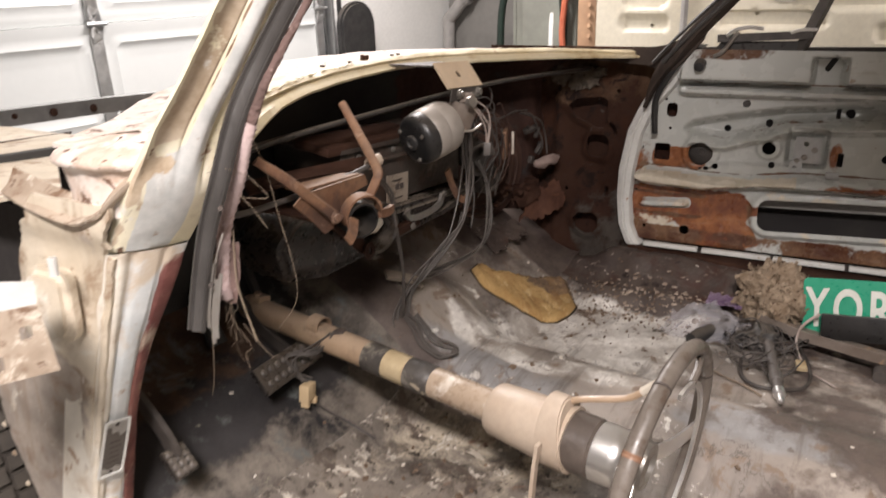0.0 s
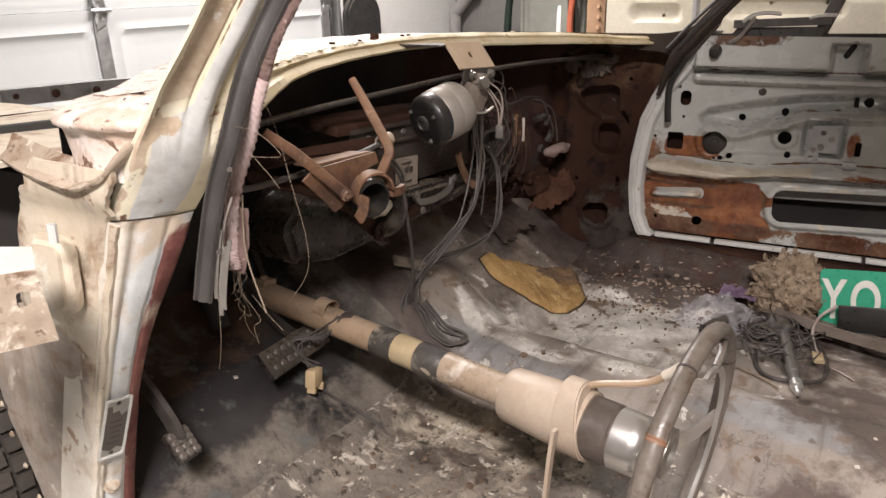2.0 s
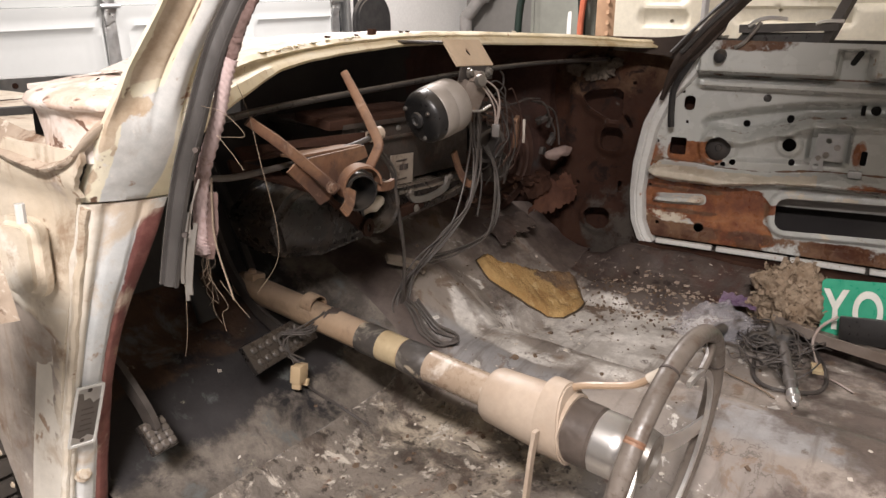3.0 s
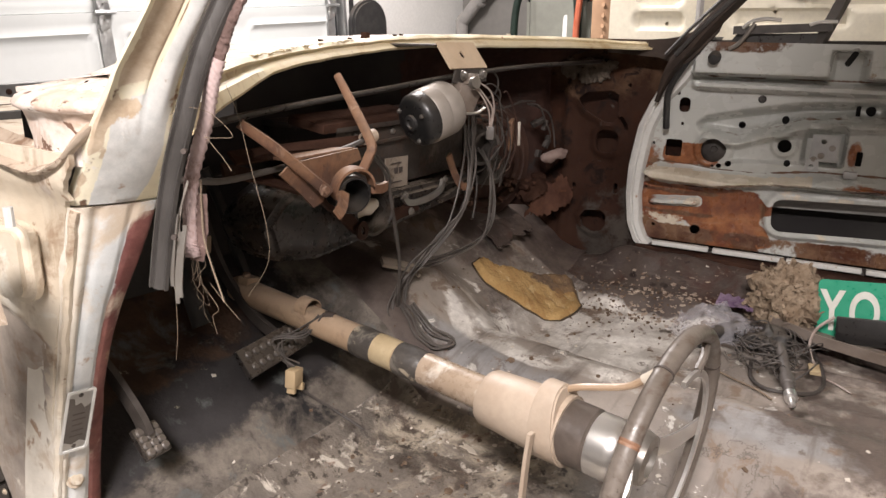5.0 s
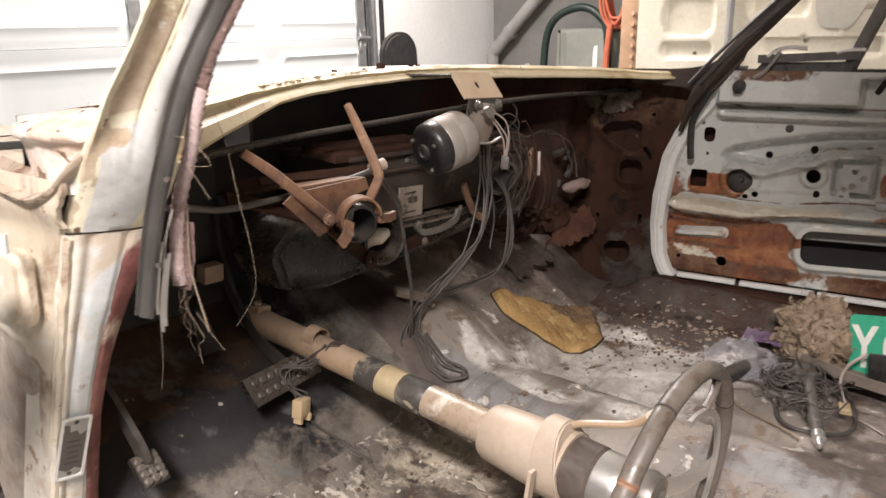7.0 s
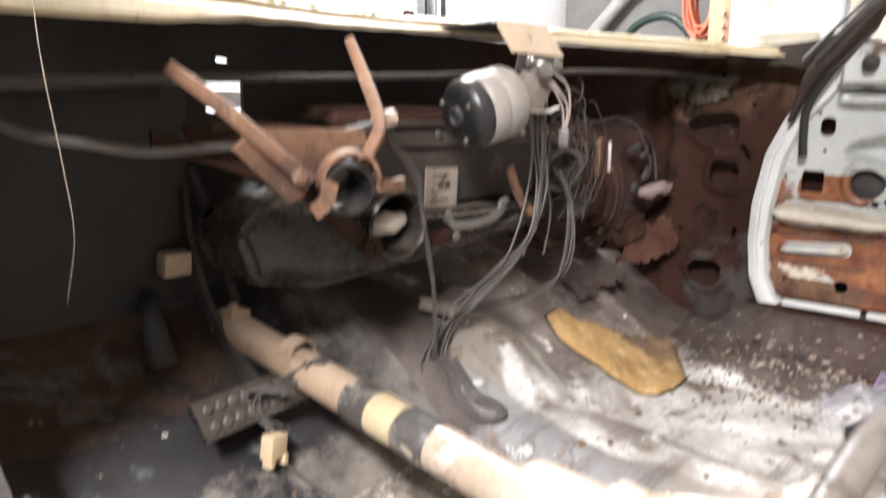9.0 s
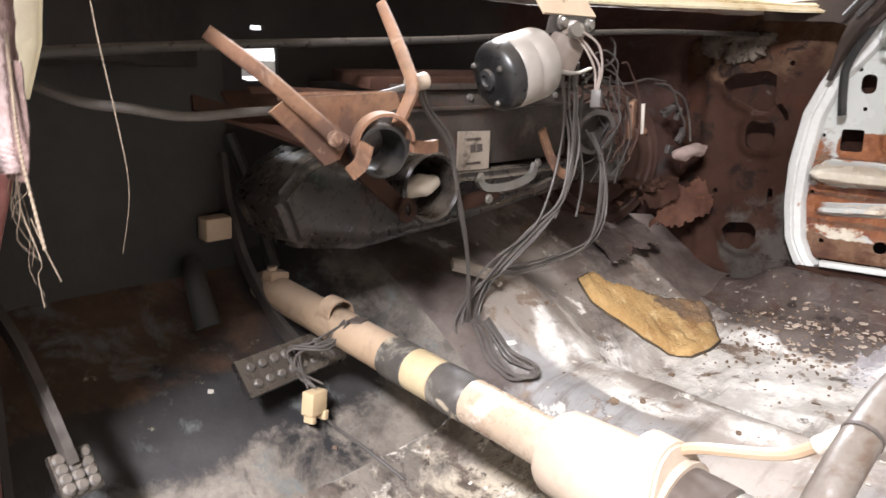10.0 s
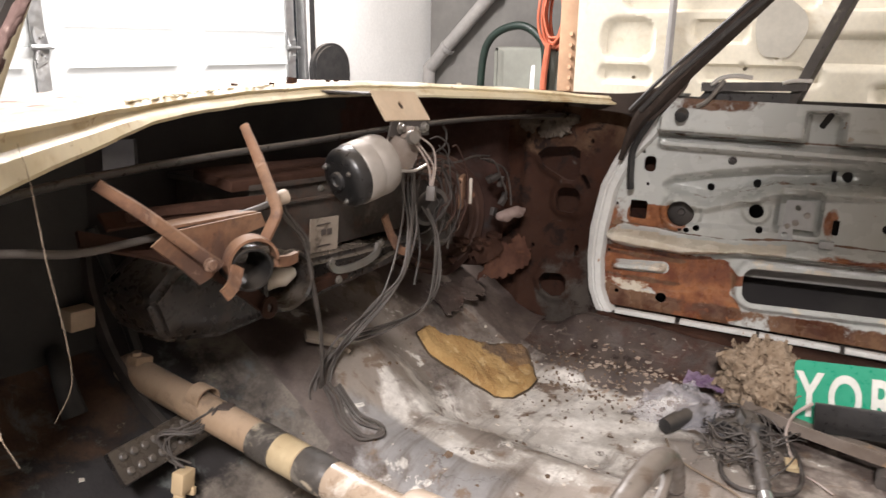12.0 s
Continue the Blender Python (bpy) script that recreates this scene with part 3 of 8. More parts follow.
# ---- garage ----
GA = radians(-4.4)
GU, GN = Vector((math.cos(GA), math.sin(GA), 0)), Vector((math.sin(GA), -math.cos(GA), 0))
G0 = Vector((2.162, 3.21, 0))


def gpos(u, z, out=0.0):
    return G0 + GU * u + GN * out + Vector((0, 0, z))


bm = bmesh.new()
box(bm, (0.5, -0.2, -0.05), (10.0, 9.0, 0.1))
tagged(part("floor", bm, "concrete"), "grey concrete garage floor", "floor", kind="structure")
# out of view; kept mid grey to hold down the bounced light
bm = bmesh.new()
box(bm, (0.5, -0.2, 2.65), (10.0, 9.0, 0.1))
tagged(part("ceiling", bm, "ceiling"), "unseen garage ceiling, greyed to cut bounce light", "ceiling", kind="structure")
GT = math.degrees(GA)
bm = bmesh.new()
c = gpos(2.26, 1.3, -0.06)
box(bm, c, (1.32, 0.1, 2.6), (0, 0, GT))
c = gpos(-4.2, 1.3, -0.06)
box(bm, c, (2.4, 0.1, 2.6), (0, 0, GT))
c = gpos(-0.7, 2.5, -0.06)
box(bm, c, (4.6, 0.1, 0.2), (0, 0, GT))
tagged(part("wall_north", bm, "white_wall"), "white painted garage wall beside the overhead door", "wall", kind="structure")
# south and west walls are unseen closures with a low-bounce grey
for nm, c, s, mt in (("wall_east", (4.95, -0.8, 1.3), (0.1, 7.5, 2.6), "grey_wall"), ("wall_south", (0.5, -4.4, 1.3), (9.0, 0.1, 2.6), "dim_wall"), ("wall_west", (-4.0, -0.2, 1.3), (0.1, 8.8, 2.6), "dim_wall")):
    bm = bmesh.new()
    box(bm, c, s)
    tagged(part(nm, bm, mt), "dull grey boarded garage wall" if mt == "grey_wall" else "unseen garage wall, greyed to cut bounce light", "wall", kind="structure")
bm = bmesh.new()
box(bm, gpos(2.935, 1.3, 0.02), (0.05, 0.16, 2.6), (0, 0, GT), 0.006)
tagged(part("trim", bm, "white_wall"), "white painted corner trim of the garage wall", "trim", kind="structure")

gdoor = thing("garage_door", gpos(-0.7, 0), "white sectional overhead garage door with galvanised hinges, closed", "garage door", kind="structure")
SEC, Z0 = 0.535, 1.095
for k in range(-2, 3):
    za, zb = Z0 + SEC * k, Z0 + SEC * (k + 1)
    za, zb = max(0.01, za), min(2.42, zb)
    if zb - za < 0.1:
        continue
    bm = bmesh.new()
    u0, u1 = -2.95, 1.475

    def hgt(u, v, za=za, zb=zb):
        h = 0.0
        for c in range(6):
            cu = -2.95 + 4.45 * (c + 0.5) / 6
            d = sd_round(cu, (za + zb) / 2, 0.29, max(0.05, (zb - za) / 2 - 0.1), 0.03)(u, v)
            h += 0.012 * (step(d, 0.0, 0.012) - step(d, 0.02, 0.035)) - 0.004 * step(-d, 0.03, 0.05)
        return h + 0.02 * min(1.0, max(0.0, (v - zb + 0.11) / 0.1)) - 0.01 * (1 - step(v, za, za + 0.012))

    field(bm, u0, u1, za + 0.0005, zb - 0.001, 0.022, hgt, lambda u, v, h: gpos(u, v, h), back=0.04)
    part("door_section", bm, "door_white", gdoor)
for u in (-2.9, -1.45, 0.0, 1.435):
    bm = bmesh.new()
    for k in range(-2, 3):
        za, zb = max(0.02, Z0 + SEC * k + 0.02), min(2.4, Z0 + SEC * (k + 1) - 0.03)
        if zb - za > 0.1:
            box(bm, gpos(u, (za + zb) / 2, 0.012), (0.062, 0.012, zb - za), (0, 0, GT), 0.002)
    part("stile", bm, "zinc", gdoor, "galvanised end stile")
    for k in range(0, 3):
        z = Z0 + SEC * (k - 0)
        if z > 2.3:
            continue
        bm = bmesh.new()
        for s in (-1, 1):
            plate(bm, [(-0.035, 0), (0.035, 0), (0.028, 0.06 * s), (-0.02, 0.085 * s)], 0.004, frame_of(gpos(u, z, 0.022), GU, (0, 0, 1)), [ring_points(0.0, 0.035 * s, 0.006, 8)])
        tube(bm, [gpos(u - 0.045, z, 0.034), gpos(u + 0.05, z, 0.034)], 0.011, 8, 0)
        for s in (-1, 1):
            bolt(bm, gpos(u + 0.018, z + 0.045 * s, 0.024), GN, 0.006)
        part("hinge", bm, "zinc", gdoor, "galvanised door hinge")
bm = bmesh.new()
box(bm, gpos(1.515, 1.2, 0.03), (0.022, 0.06, 2.4), (0, 0, GT), 0.004)
part("track", bm, "zinc", gdoor, "galvanised vertical roller track")
bm = bmesh.new()
box(bm, gpos(1.6, 1.25, 0.012), (0.05, 0.03, 2.5), (0, 0, GT), 0.003)
part("jamb_strip", bm, "black_rubber", gdoor, "thin black strip beside the jamb")
bm = bmesh.new()
box(bm, gpos(1.553, 1.25, 0.01), (0.045, 0.05, 2.5), (0, 0, GT), 0.004)
part("jamb", bm, "white_wall", gdoor)

# black chair back beside the door jamb
chair = thing("office_chair", gpos(1.6, 0, 0.12), "black upholstered office chair by the white wall", "chair")
bm = bmesh.new()
plate(bm, [(-0.08, 0.55), (0.235, 0.55)] + [(0.09 + 0.145 * math.cos(a) if a < 1.7 else 0.09 + 0.17 * math.cos(a), 0.98 + 0.145 * math.sin(a)) for a in [0.157 * i for i in range(21)]], 0.06, frame_of(gpos(1.6, 0, 0.06), GU, (0, 0, 1)))
bmesh.ops.bevel(bm, geom=[e for e in bm.edges if e.calc_face_angle(0) > 1.2], offset=0.015, segments=2, affect="EDGES")
part("backrest", bm, "black_rubber", chair)
bm = bmesh.new()
box(bm, gpos(1.72, 0.47, 0.3), (0.4, 0.46, 0.09), (0, 0, GT), 0.03)
part("seat", bm, "black_rubber", chair)
bm = bmesh.new()
box(bm, gpos(1.72, 0.5, 0.09), (0.06, 0.02, 0.3), (0, 0, GT), 0.005)
part("back_stem", bm, "wire_dark", chair)
bm = bmesh.new()
tube(bm, [gpos(1.72, 0.05, 0.3), gpos(1.72, 0.43, 0.3)], 0.028, 12, 0)
part("post", bm, "wire_dark", chair)
for k in range(5):
    bm = bmesh.new()
    a = k * 1.2566
    e = gpos(1.72 + 0.25 * math.cos(a), 0.045, 0.32 + 0.25 * math.sin(a))
    sweep(bm, [gpos(1.72, 0.09, 0.3), e], [(-0.02, -0.014), (0.02, -0.014), (0.015, 0.014), (-0.015, 0.014)])
    lathe(bm, e - Vector((0.0, 0.012, 0.02)), (0, 1, 0), [(0, 0), (0, 0.024), (0.024, 0.024), (0.024, 0)], 14)
    part("leg", bm, "wire_dark", chair)

# clutter along the grey wall
bm = bmesh.new()
tube(bm, [(4.82, 2.91, 0.0), (4.82, 2.91, 0.86), (4.82, 2.86, 1.0), (4.82, 2.5, 1.37), (4.82, 2.02, 1.85)], 0.045, 18, 5)
for s in (0.12, 0.55):
    a, b = Vector((4.82, 2.86, 1.0)), Vector((4.82, 2.02, 1.85))
    p = a.lerp(b, s)
    d = (b - a).normalized()
    lathe(bm, p - d * 0.015, d, [(0, 0.05), (0, 0.056), (0.03, 0.056), (0.03, 0.05)], 18)
tagged(part("duct_pipe", bm, "duct"), "light grey duct pipe leaning on the grey wall", "pipe")
bm = bmesh.new()
box(bm, (4.66, 1.99, 0.56), (0.4, 0.44, 1.12), (0, 0, 3), 0.03)
bmesh.ops.bevel(bm, geom=[e for e in bm.edges if e.calc_length() > 1.0], offset=0.05, segments=3, affect="EDGES")
tagged(part("storage_bin", bm, "bin"), "grey green plastic bin below the hose", "bin")
bm = bmesh.new()
tube(bm, [(4.44, 2.28, 0.5), (4.44, 2.27, 1.0), (4.44, 2.2, 1.18), (4.44, 2.03, 1.245), (4.44, 1.9, 1.19), (4.44, 1.84, 1.05), (4.44, 1.84, 0.5)], 0.024, 12)
tagged(part("garden_hose", bm, "hose_green"), "dark green hose looped over the bin", "hose")
cord = thing("extension_cord", (4.4, 1.79, 1.15), "coiled orange extension cord hanging on the wall", "cord")
wob = random.Random(5)
for k in range(12):
    bm = bmesh.new()
    r, drop, cy = 0.05 + 0.035 * wob.random(), 0.17 + 0.08 * wob.random(), 1.79 + 0.05 * (wob.random() - 0.5)
    tube(bm, [(4.4 + 0.01 * k + 0.01 * math.sin(3 * a), cy + r * math.sin(a) * (1 - 0.3 * math.cos(a)), 1.33 + 0.03 * wob.random() + drop * math.cos(a)) for a in [i * 0.524 for i in range(12)]], 0.0085, 6, 3, closed=True)
    part("coil", bm, "orange", cord)
bm = bmesh.new()
tube(bm, [(4.38, 1.8, 1.14), (4.38, 1.82, 0.9), (4.38, 1.8, 0.68), (4.37, 1.82, 0.4), (4.37, 1.82, 0.01)], 0.02, 8)
part("tail", bm, "orange", cord, "hanging cable tail")
bm = bmesh.new()
box(bm, (4.46, 1.93, 0.51), (0.03, 0.03, 1.02), (0, 2, 0), 0.006)
tagged(part("white_stake", bm, "white_wall"), "white wooden stake standing by the hose", "stake")
bm = bmesh.new()
box(bm, (3.69, 1.39, 1.0), (0.05, 0.09, 2.0), (0, 0, 15), 0.004)
for k in range(6):
    lathe(bm, (3.665, 1.37, 0.94 + 0.05 * k), (-1, 0.2, 0), [(0, 0), (0, 0.01), (0.006, 0.01), (0.006, 0)], 8)
tagged(part("timber_stud", bm, "pink_wood"), "raw pine stud with nail heads standing upright", "post")

# cream pressed-steel panel standing beside the car
PX = 3.13
panel = thing("steel_panel", (PX, 0.0, 0), "cream painted pressed steel vehicle panel standing upright", "vehicle panel")


def panel_h(u, v):
    h = 0.0
    for cu, cv, hu, hv in ((0.93, 1.33, 0.1, 0.075), (0.6, 1.36, 0.1, 0.04), (0.62, 1.52, 0.34, 0.09), (0.2, 1.3, 0.2, 0.05), (0.05, 1.52, 0.24, 0.09), (-0.4, 1.3, 0.3, 0.07), (0.93, 1.2, 0.1, 0.03), (0.45, 1.215, 0.2, 0.03), (-0.1, 1.165, 0.2, 0.03), (0.5, 0.8, 0.35, 0.2), (-0.4, 0.8, 0.4, 0.2)):
        d = sd_round(cu, cv, hu, hv, min(hu, hv) * 0.7)(u, v)
        h += -0.022 * step(-d, -0.005, 0.007)
    return h


bm = bmesh.new()
field(bm, -1.2, 1.14, 0.5, 2.1, 0.011, panel_h, lambda u, v, h: Vector((PX - h + 0.06 * max(0, u - 0.9), u, v - 0.165)), back=0.03,
      holes=[sd_circle(0.9, 1.19, 0.009), sd_circle(0.5, 1.235, 0.008), sd_circle(0.02, 1.24, 0.008), sd_circle(0.31, 1.235, 0.01)])
part("pressed_skin", bm, "cream_panel", panel)
bm = bmesh.new()
box(bm, (PX, -0.05, 0.17), (0.03, 2.3, 0.34), (0, 0, 0), 0.008)
part("lower_skin", bm, "cream_panel", panel)
bm = bmesh.new()
sweep(bm, [(PX - 0.02, 0.765, 0.335), (PX - 0.02, 0.765, 1.92)], [(-0.014, -0.008), (0.014, -0.008), (0.014, 0.008), (0.006, 0.012), (-0.006, 0.012), (-0.014, 0.008)])
part("upright_tube", bm, "duct", panel, "grey brown upright tube")
bm = bmesh.new()
plate(bm, [(0.082 * math.cos(a) * (1 + 0.06 * math.sin(3 * a + 1)), 0.1 * math.sin(a) * (1 + 0.05 * math.sin(5 * a))) for a in [i * 0.2244 for i in range(28)]], 0.004, frame_of((PX - 0.007, 0.4, 1.207), (0, -1, 0), (0, 0, 1)))
part("filler_patch", bm, "filler", panel, "grey body filler patch")
bm = bmesh.new()
box(bm, (PX + 0.06, -0.05, 0.96), (0.02, 2.2, 1.92))
part("backing", bm, "cream_panel", panel)

# ---- car shell ----
ROOM = set(scene.objects)
car = thing("car_shell", (1.42, 0.3, 0.0), "stripped rusty cream car body with bare floor and firewall", "car body")


def floor_z(x, y):
    toe = max(0.0, y - 0.79)
    z = 0.335 + 0.74 * toe
    t = 1 - step(abs(x - 1.42), 0.05, 0.28)
    z += t * (0.085 + 0.02 * step(y, 0.3, 0.8) - 0.06 * step(y, 0.95, 1.2))
    z += 0.15 * (0.35 * step(x + 0.03 * fuzz(x, y, 7, 6.0), 2.06, 2.14) + 0.65 * step(x + 0.02 * fuzz(x, y, 12, 2.0), 2.15, 2.25)) * (1 - step(y, 0.7, 0.95)) + 0.13 * (1 - step(x, 0.57, 0.64)) * (1 - step(y, 0.75, 0.95))
    z += 0.004 * fuzz(x, y, 5) + 0.002 * fuzz(x, y, 21)
    for ra, rb in ((0.3, 0.012), (0.5, 0.009)):
        along = (x - 1.9) * 0.55 - (y - ra) * 0.83
        z += rb * math.exp(-((((x - 1.9) * 0.83 + (y - ra) * 0.55) / 0.035) ** 2)) * (1 - step(abs(along), 0.14, 0.24)) * step(x, 1.6, 1.7)
    for rx in (0.8, 1.02, 1.75, 1.95):
        z += 0.006 * (1 - step(abs(x - rx), 0.008, 0.022)) * step(0.55 - y, 0, 0.05)
    return z


def spot(x, y, cx, cy, a, b, turn=0.0):
    """A soft oval, 1 at its centre."""
    c, d = math.cos(radians(turn)), math.sin(radians(turn))
    u, v = (x - cx) * c + (y - cy) * d, -(x - cx) * d + (y - cy) * c
    return math.exp(-((u / a) ** 2 + (v / b) ** 2))


def floor_marks(x, y):
    pale = 0.8 * spot(x, y, 1.92, 0.55, 0.18, 0.11, -35) + 0.36 * spot(x, y, 1.85, 0.62, 0.26, 0.24)
    pale += 1.0 * spot(x, y, 1.405, 0.66, 0.09, 0.03, 84) + 0.95 * spot(x, y, 1.403, 0.803, 0.035, 0.02, 70) + 0.5 * spot(x, y, 1.46, 0.86, 0.07, 0.02, 60) + 0.2 * spot(x, y, 1.62, 0.93, 0.12, 0.06, 60) + 0.24 * spot(x, y, 1.56, 0.8, 0.14, 0.05, 62)
    pale += 0.19 + 0.26 * fuzz(x, y, 4.5, 3.0) + 0.22 * fuzz(x, y * 0.6, 17, 5.0) - 0.3 * step(1.42 - x, 0, 0.1) - 0.5 * step(0.36 - y, 0, 0.2)
    # towards the dash, pale is cut and dark raised: shade painted over the dirt
    pale -= 0.32 * step(y, 0.82, 0.98)
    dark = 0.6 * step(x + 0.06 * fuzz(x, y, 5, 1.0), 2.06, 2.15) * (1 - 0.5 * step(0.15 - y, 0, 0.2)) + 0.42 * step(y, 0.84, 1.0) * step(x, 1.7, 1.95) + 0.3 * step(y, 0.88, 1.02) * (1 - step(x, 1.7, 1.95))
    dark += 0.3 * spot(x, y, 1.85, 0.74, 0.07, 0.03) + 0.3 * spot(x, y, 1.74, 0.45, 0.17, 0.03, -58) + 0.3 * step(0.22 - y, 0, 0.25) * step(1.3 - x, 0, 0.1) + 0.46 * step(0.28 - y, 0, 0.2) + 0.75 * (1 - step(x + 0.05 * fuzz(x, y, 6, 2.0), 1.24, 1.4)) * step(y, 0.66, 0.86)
    blue = 0.62 * (1 - step(abs(x - 1.325 + 0.03 * fuzz(x, y, 9)), 0.02, 0.11)) * step(y, 0.44, 0.56) * (1 - step(y, 0.84, 0.95))
    blue += 0.5 * (1 - step(abs(x - 1.43 + 0.03 * fuzz(x, y, 4)), 0.05, 0.12)) * step(0.4 - y, 0, 0.15)
    return pale - 0.6 * blue, dark + 0.3 * fuzz(x, y, 3.5, 9.0), blue + 0.15 * fuzz(x, y, 6, 4.0)


bm = bmesh.new()
field(bm, 0.56, 1.22, -1.35, 0.86, 0.015, lambda x, y: floor_z(x, y) + 0.003 * fuzz(x, y, 34, 2.0), lambda x, y, h: Vector((x, y, h)), marks=floor_marks)
part("floor_pan", bm, "floor_driver", car, "grimy driver side floor pan with crusted dirt", 60)
bm = bmesh.new()
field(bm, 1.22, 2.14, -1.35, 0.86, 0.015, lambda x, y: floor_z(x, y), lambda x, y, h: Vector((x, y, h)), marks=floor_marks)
part("floor_pan", bm, "floor_pan", car, "dirty bare metal floor pan with flaking pale paint, shade painted under the dash", 60)
bm = bmesh.new()
field(bm, 2.14, 2.27, -1.35, 0.86, 0.011, lambda x, y: floor_z(x, y) + (0.005 * fuzz(x, y * 0.4, 26, 3.0) + 0.003 * fuzz(x, y, 60, 1.0)) * step(x, 2.14, 2.16), lambda x, y, h: Vector((x, y, h)))
part("floor_riser", bm, "riser", car, "brown stained floor edge along the sill", 60)
bm = bmesh.new()
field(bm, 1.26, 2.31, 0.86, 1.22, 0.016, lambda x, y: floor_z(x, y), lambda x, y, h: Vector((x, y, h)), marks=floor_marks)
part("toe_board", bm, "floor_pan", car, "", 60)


def toe_marks(x, y):
    rust = 0.62 * step(y, 1.0, 1.06) * step(1.12 - x, 0, 0.2)
    scuff = 0.75 * (1 - step(y, 0.86, 1.02)) + 0.62 * step(x, 1.04, 1.25)
    return rust, scuff


bm = bmesh.new()
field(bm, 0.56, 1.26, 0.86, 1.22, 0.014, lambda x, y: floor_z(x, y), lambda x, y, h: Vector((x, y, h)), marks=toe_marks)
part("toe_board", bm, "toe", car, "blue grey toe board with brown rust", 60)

def cowl_y(x):
    return 1.03 - 0.3 * ((x - 1.42) / 0.78) ** 2


def cowl_front(x):
    return lerp(1.42 - abs(x - 1.42), [(0.46, 0.84), (0.5, 0.87), (0.57, 0.92), (0.69, 1.0), (0.85, 1.12), (1.1, 1.3), (1.42, 1.4)])


def lip_top(x):
    return lerp(x, [(0.48, 1.076), (0.6, 1.08), (0.7, 1.083), (0.8, 1.089), (0.9, 1.094), (1.0, 1.1), (1.2, 1.112), (1.4, 1.123), (1.6, 1.13), (1.75, 1.132), (2.02, 1.132), (2.28, 1.12), (2.36, 1.116)])


def cowl_z(x, y):
    return lip_top(x) - 0.004 - 0.03 * step(y, 1.25, 1.5) - 0.01 * step(0.75 - x, 0, 0.12) + 0.003 * fuzz(x, y, 20)


def fire_pos(x, v, h):
    s = max(0.0, (v - 1.04) / 0.09)
    yf = min(1.22, cowl_front(x) - 0.01)
    z = v if s == 0 else 1.04 + s * (cowl_z(x, yf) - 0.008 - 1.04)
    return Vector((x, 1.22 - h * (1 - s) - (1.22 - yf) * s, z))


bm = bmesh.new()
field(bm, 0.56, 2.33, 0.58, 1.13, 0.02, keep=lambda x, z: z - 0.97 - 2.0 * max(0.0, x - 0.84), height=lambda x, z: 0.006 * fuzz(x, z, 4) + 0.012 * step(abs(z - 0.88), 0.03, 0.02) + 0.19 * step(x, 2.1, 2.26), place=fire_pos,
      holes=[sd_round(1.0875, 0.976, 0.0365, 0.031, 0.004), sd_round(1.085, 1.033, 0.014, 0.004, 0.002)], marks=lambda x, z: (0.6 * step(x, 1.5, 1.85), 0), back=0.01)
part("firewall", bm, "black_metal", car, "black painted firewall, rusty towards one side")
bm = bmesh.new()
field(bm, 0.575, 1.0, 0.632, 1.0, 0.02, lambda x, z: 0.004 * fuzz(x, z, 9), lambda x, z, h: Vector((x, 1.195 - h, z)), back=0.02)
part("insulation_pad", bm, "pad", car, "dark insulation pad")


bm = bmesh.new()
rows = []
for i in range(31):
    x = 0.487 + 0.0175 * i
    y = min(1.215, cowl_front(x) - 0.004)
    rows.append([bm.verts.new(p) for p in ((x, y, cowl_z(x, y) - 0.004), (x, y, 1.03), (x, y, 0.972), (x, max(y, 1.1), 0.968), (x, 1.222, 0.966))])
for a, b in zip(rows, rows[1:]):
    for j in range(4):
        bm.faces.new((a[j], b[j], b[j + 1], a[j + 1]))
part("plenum_front", bm, "black_metal", car, "black plenum wall")
bm = bmesh.new()
rows = []
for i in range(22):
    x = 0.455 + 0.014 * i
    y = max(0.95, cowl_front(x) + 0.006)
    rows.append([bm.verts.new((x, y + (1.26 - y) * j / 6, 0.988 + 0.003 * fuzz(x, y + j, 6) - 0.01 * (j == 6))) for j in range(7)])
for a, b in zip(rows, rows[1:]):
    for j in range(6):
        bm.faces.new((a[j], b[j], b[j + 1], a[j + 1]))
ext = bmesh.ops.extrude_face_region(bm, geom=list(bm.faces))["geom"]
for v in ext:
    if isinstance(v, bmesh.types.BMVert):
        v.co.z -= 0.006
bmesh.ops.recalc_face_normals(bm, faces=bm.faces)
part("wing_shelf", bm, "pale", car, "dirty pale wing shelf")


def lip_low(x):
    return lerp(x, [(0.55, 1.02), (0.64, 1.029), (0.7, 1.035), (0.8, 1.046), (0.9, 1.063), (1.0, 1.071), (1.2, 1.083), (1.4, 1.096), (1.55, 1.101), (2.0, 1.104), (2.3, 1.1)])


bm = bmesh.new()
rows = []
for i in range(91):
    x = 0.56 + (2.27 - 0.56) * i / 90
    y, zb = cowl_y(x), lip_low(x)
    zt = lip_top(x)
    w = 0.0025 * fuzz(x, 0, 14)
    mid = zb + (zt - zb) * 0.55
    pr = [(0.06, zt + 0.001), (0.004, zt + w), (-0.006, zt - 0.006), (0.0, zt - 0.012), (-0.002, mid), (-0.014, mid - 0.006), (-0.02, zb + 0.004), (-0.017, zb - 0.001), (-0.008, zb), (0.006, mid), (0.05, zt - 0.012)]
    rows.append([bm.verts.new((x, y + a, z + w * 0.6)) for a, z in pr])
for a, b in zip(rows, rows[1:]):
    for j in range(len(a) - 1):
        bm.faces.new((a[j], b[j], b[j + 1], a[j + 1]))
part("cowl_lip", bm, "cream", car, "cream painted windscreen lip with surface rust", 30)
bm = bmesh.new()
rows = []
for i in range(60):
    x = 0.487 + (2.36 - 0.487) * i / 59
    y0 = max(cowl_y(x) + 0.03, lerp(x, [(0.487, 0.77), (0.56, 0.745), (0.6, 0.0)]))
    rows.append([bm.verts.new((x, y, cowl_z(x, y))) for y in [y0 + (cowl_front(x) - y0) * j / 12 for j in range(13)]])
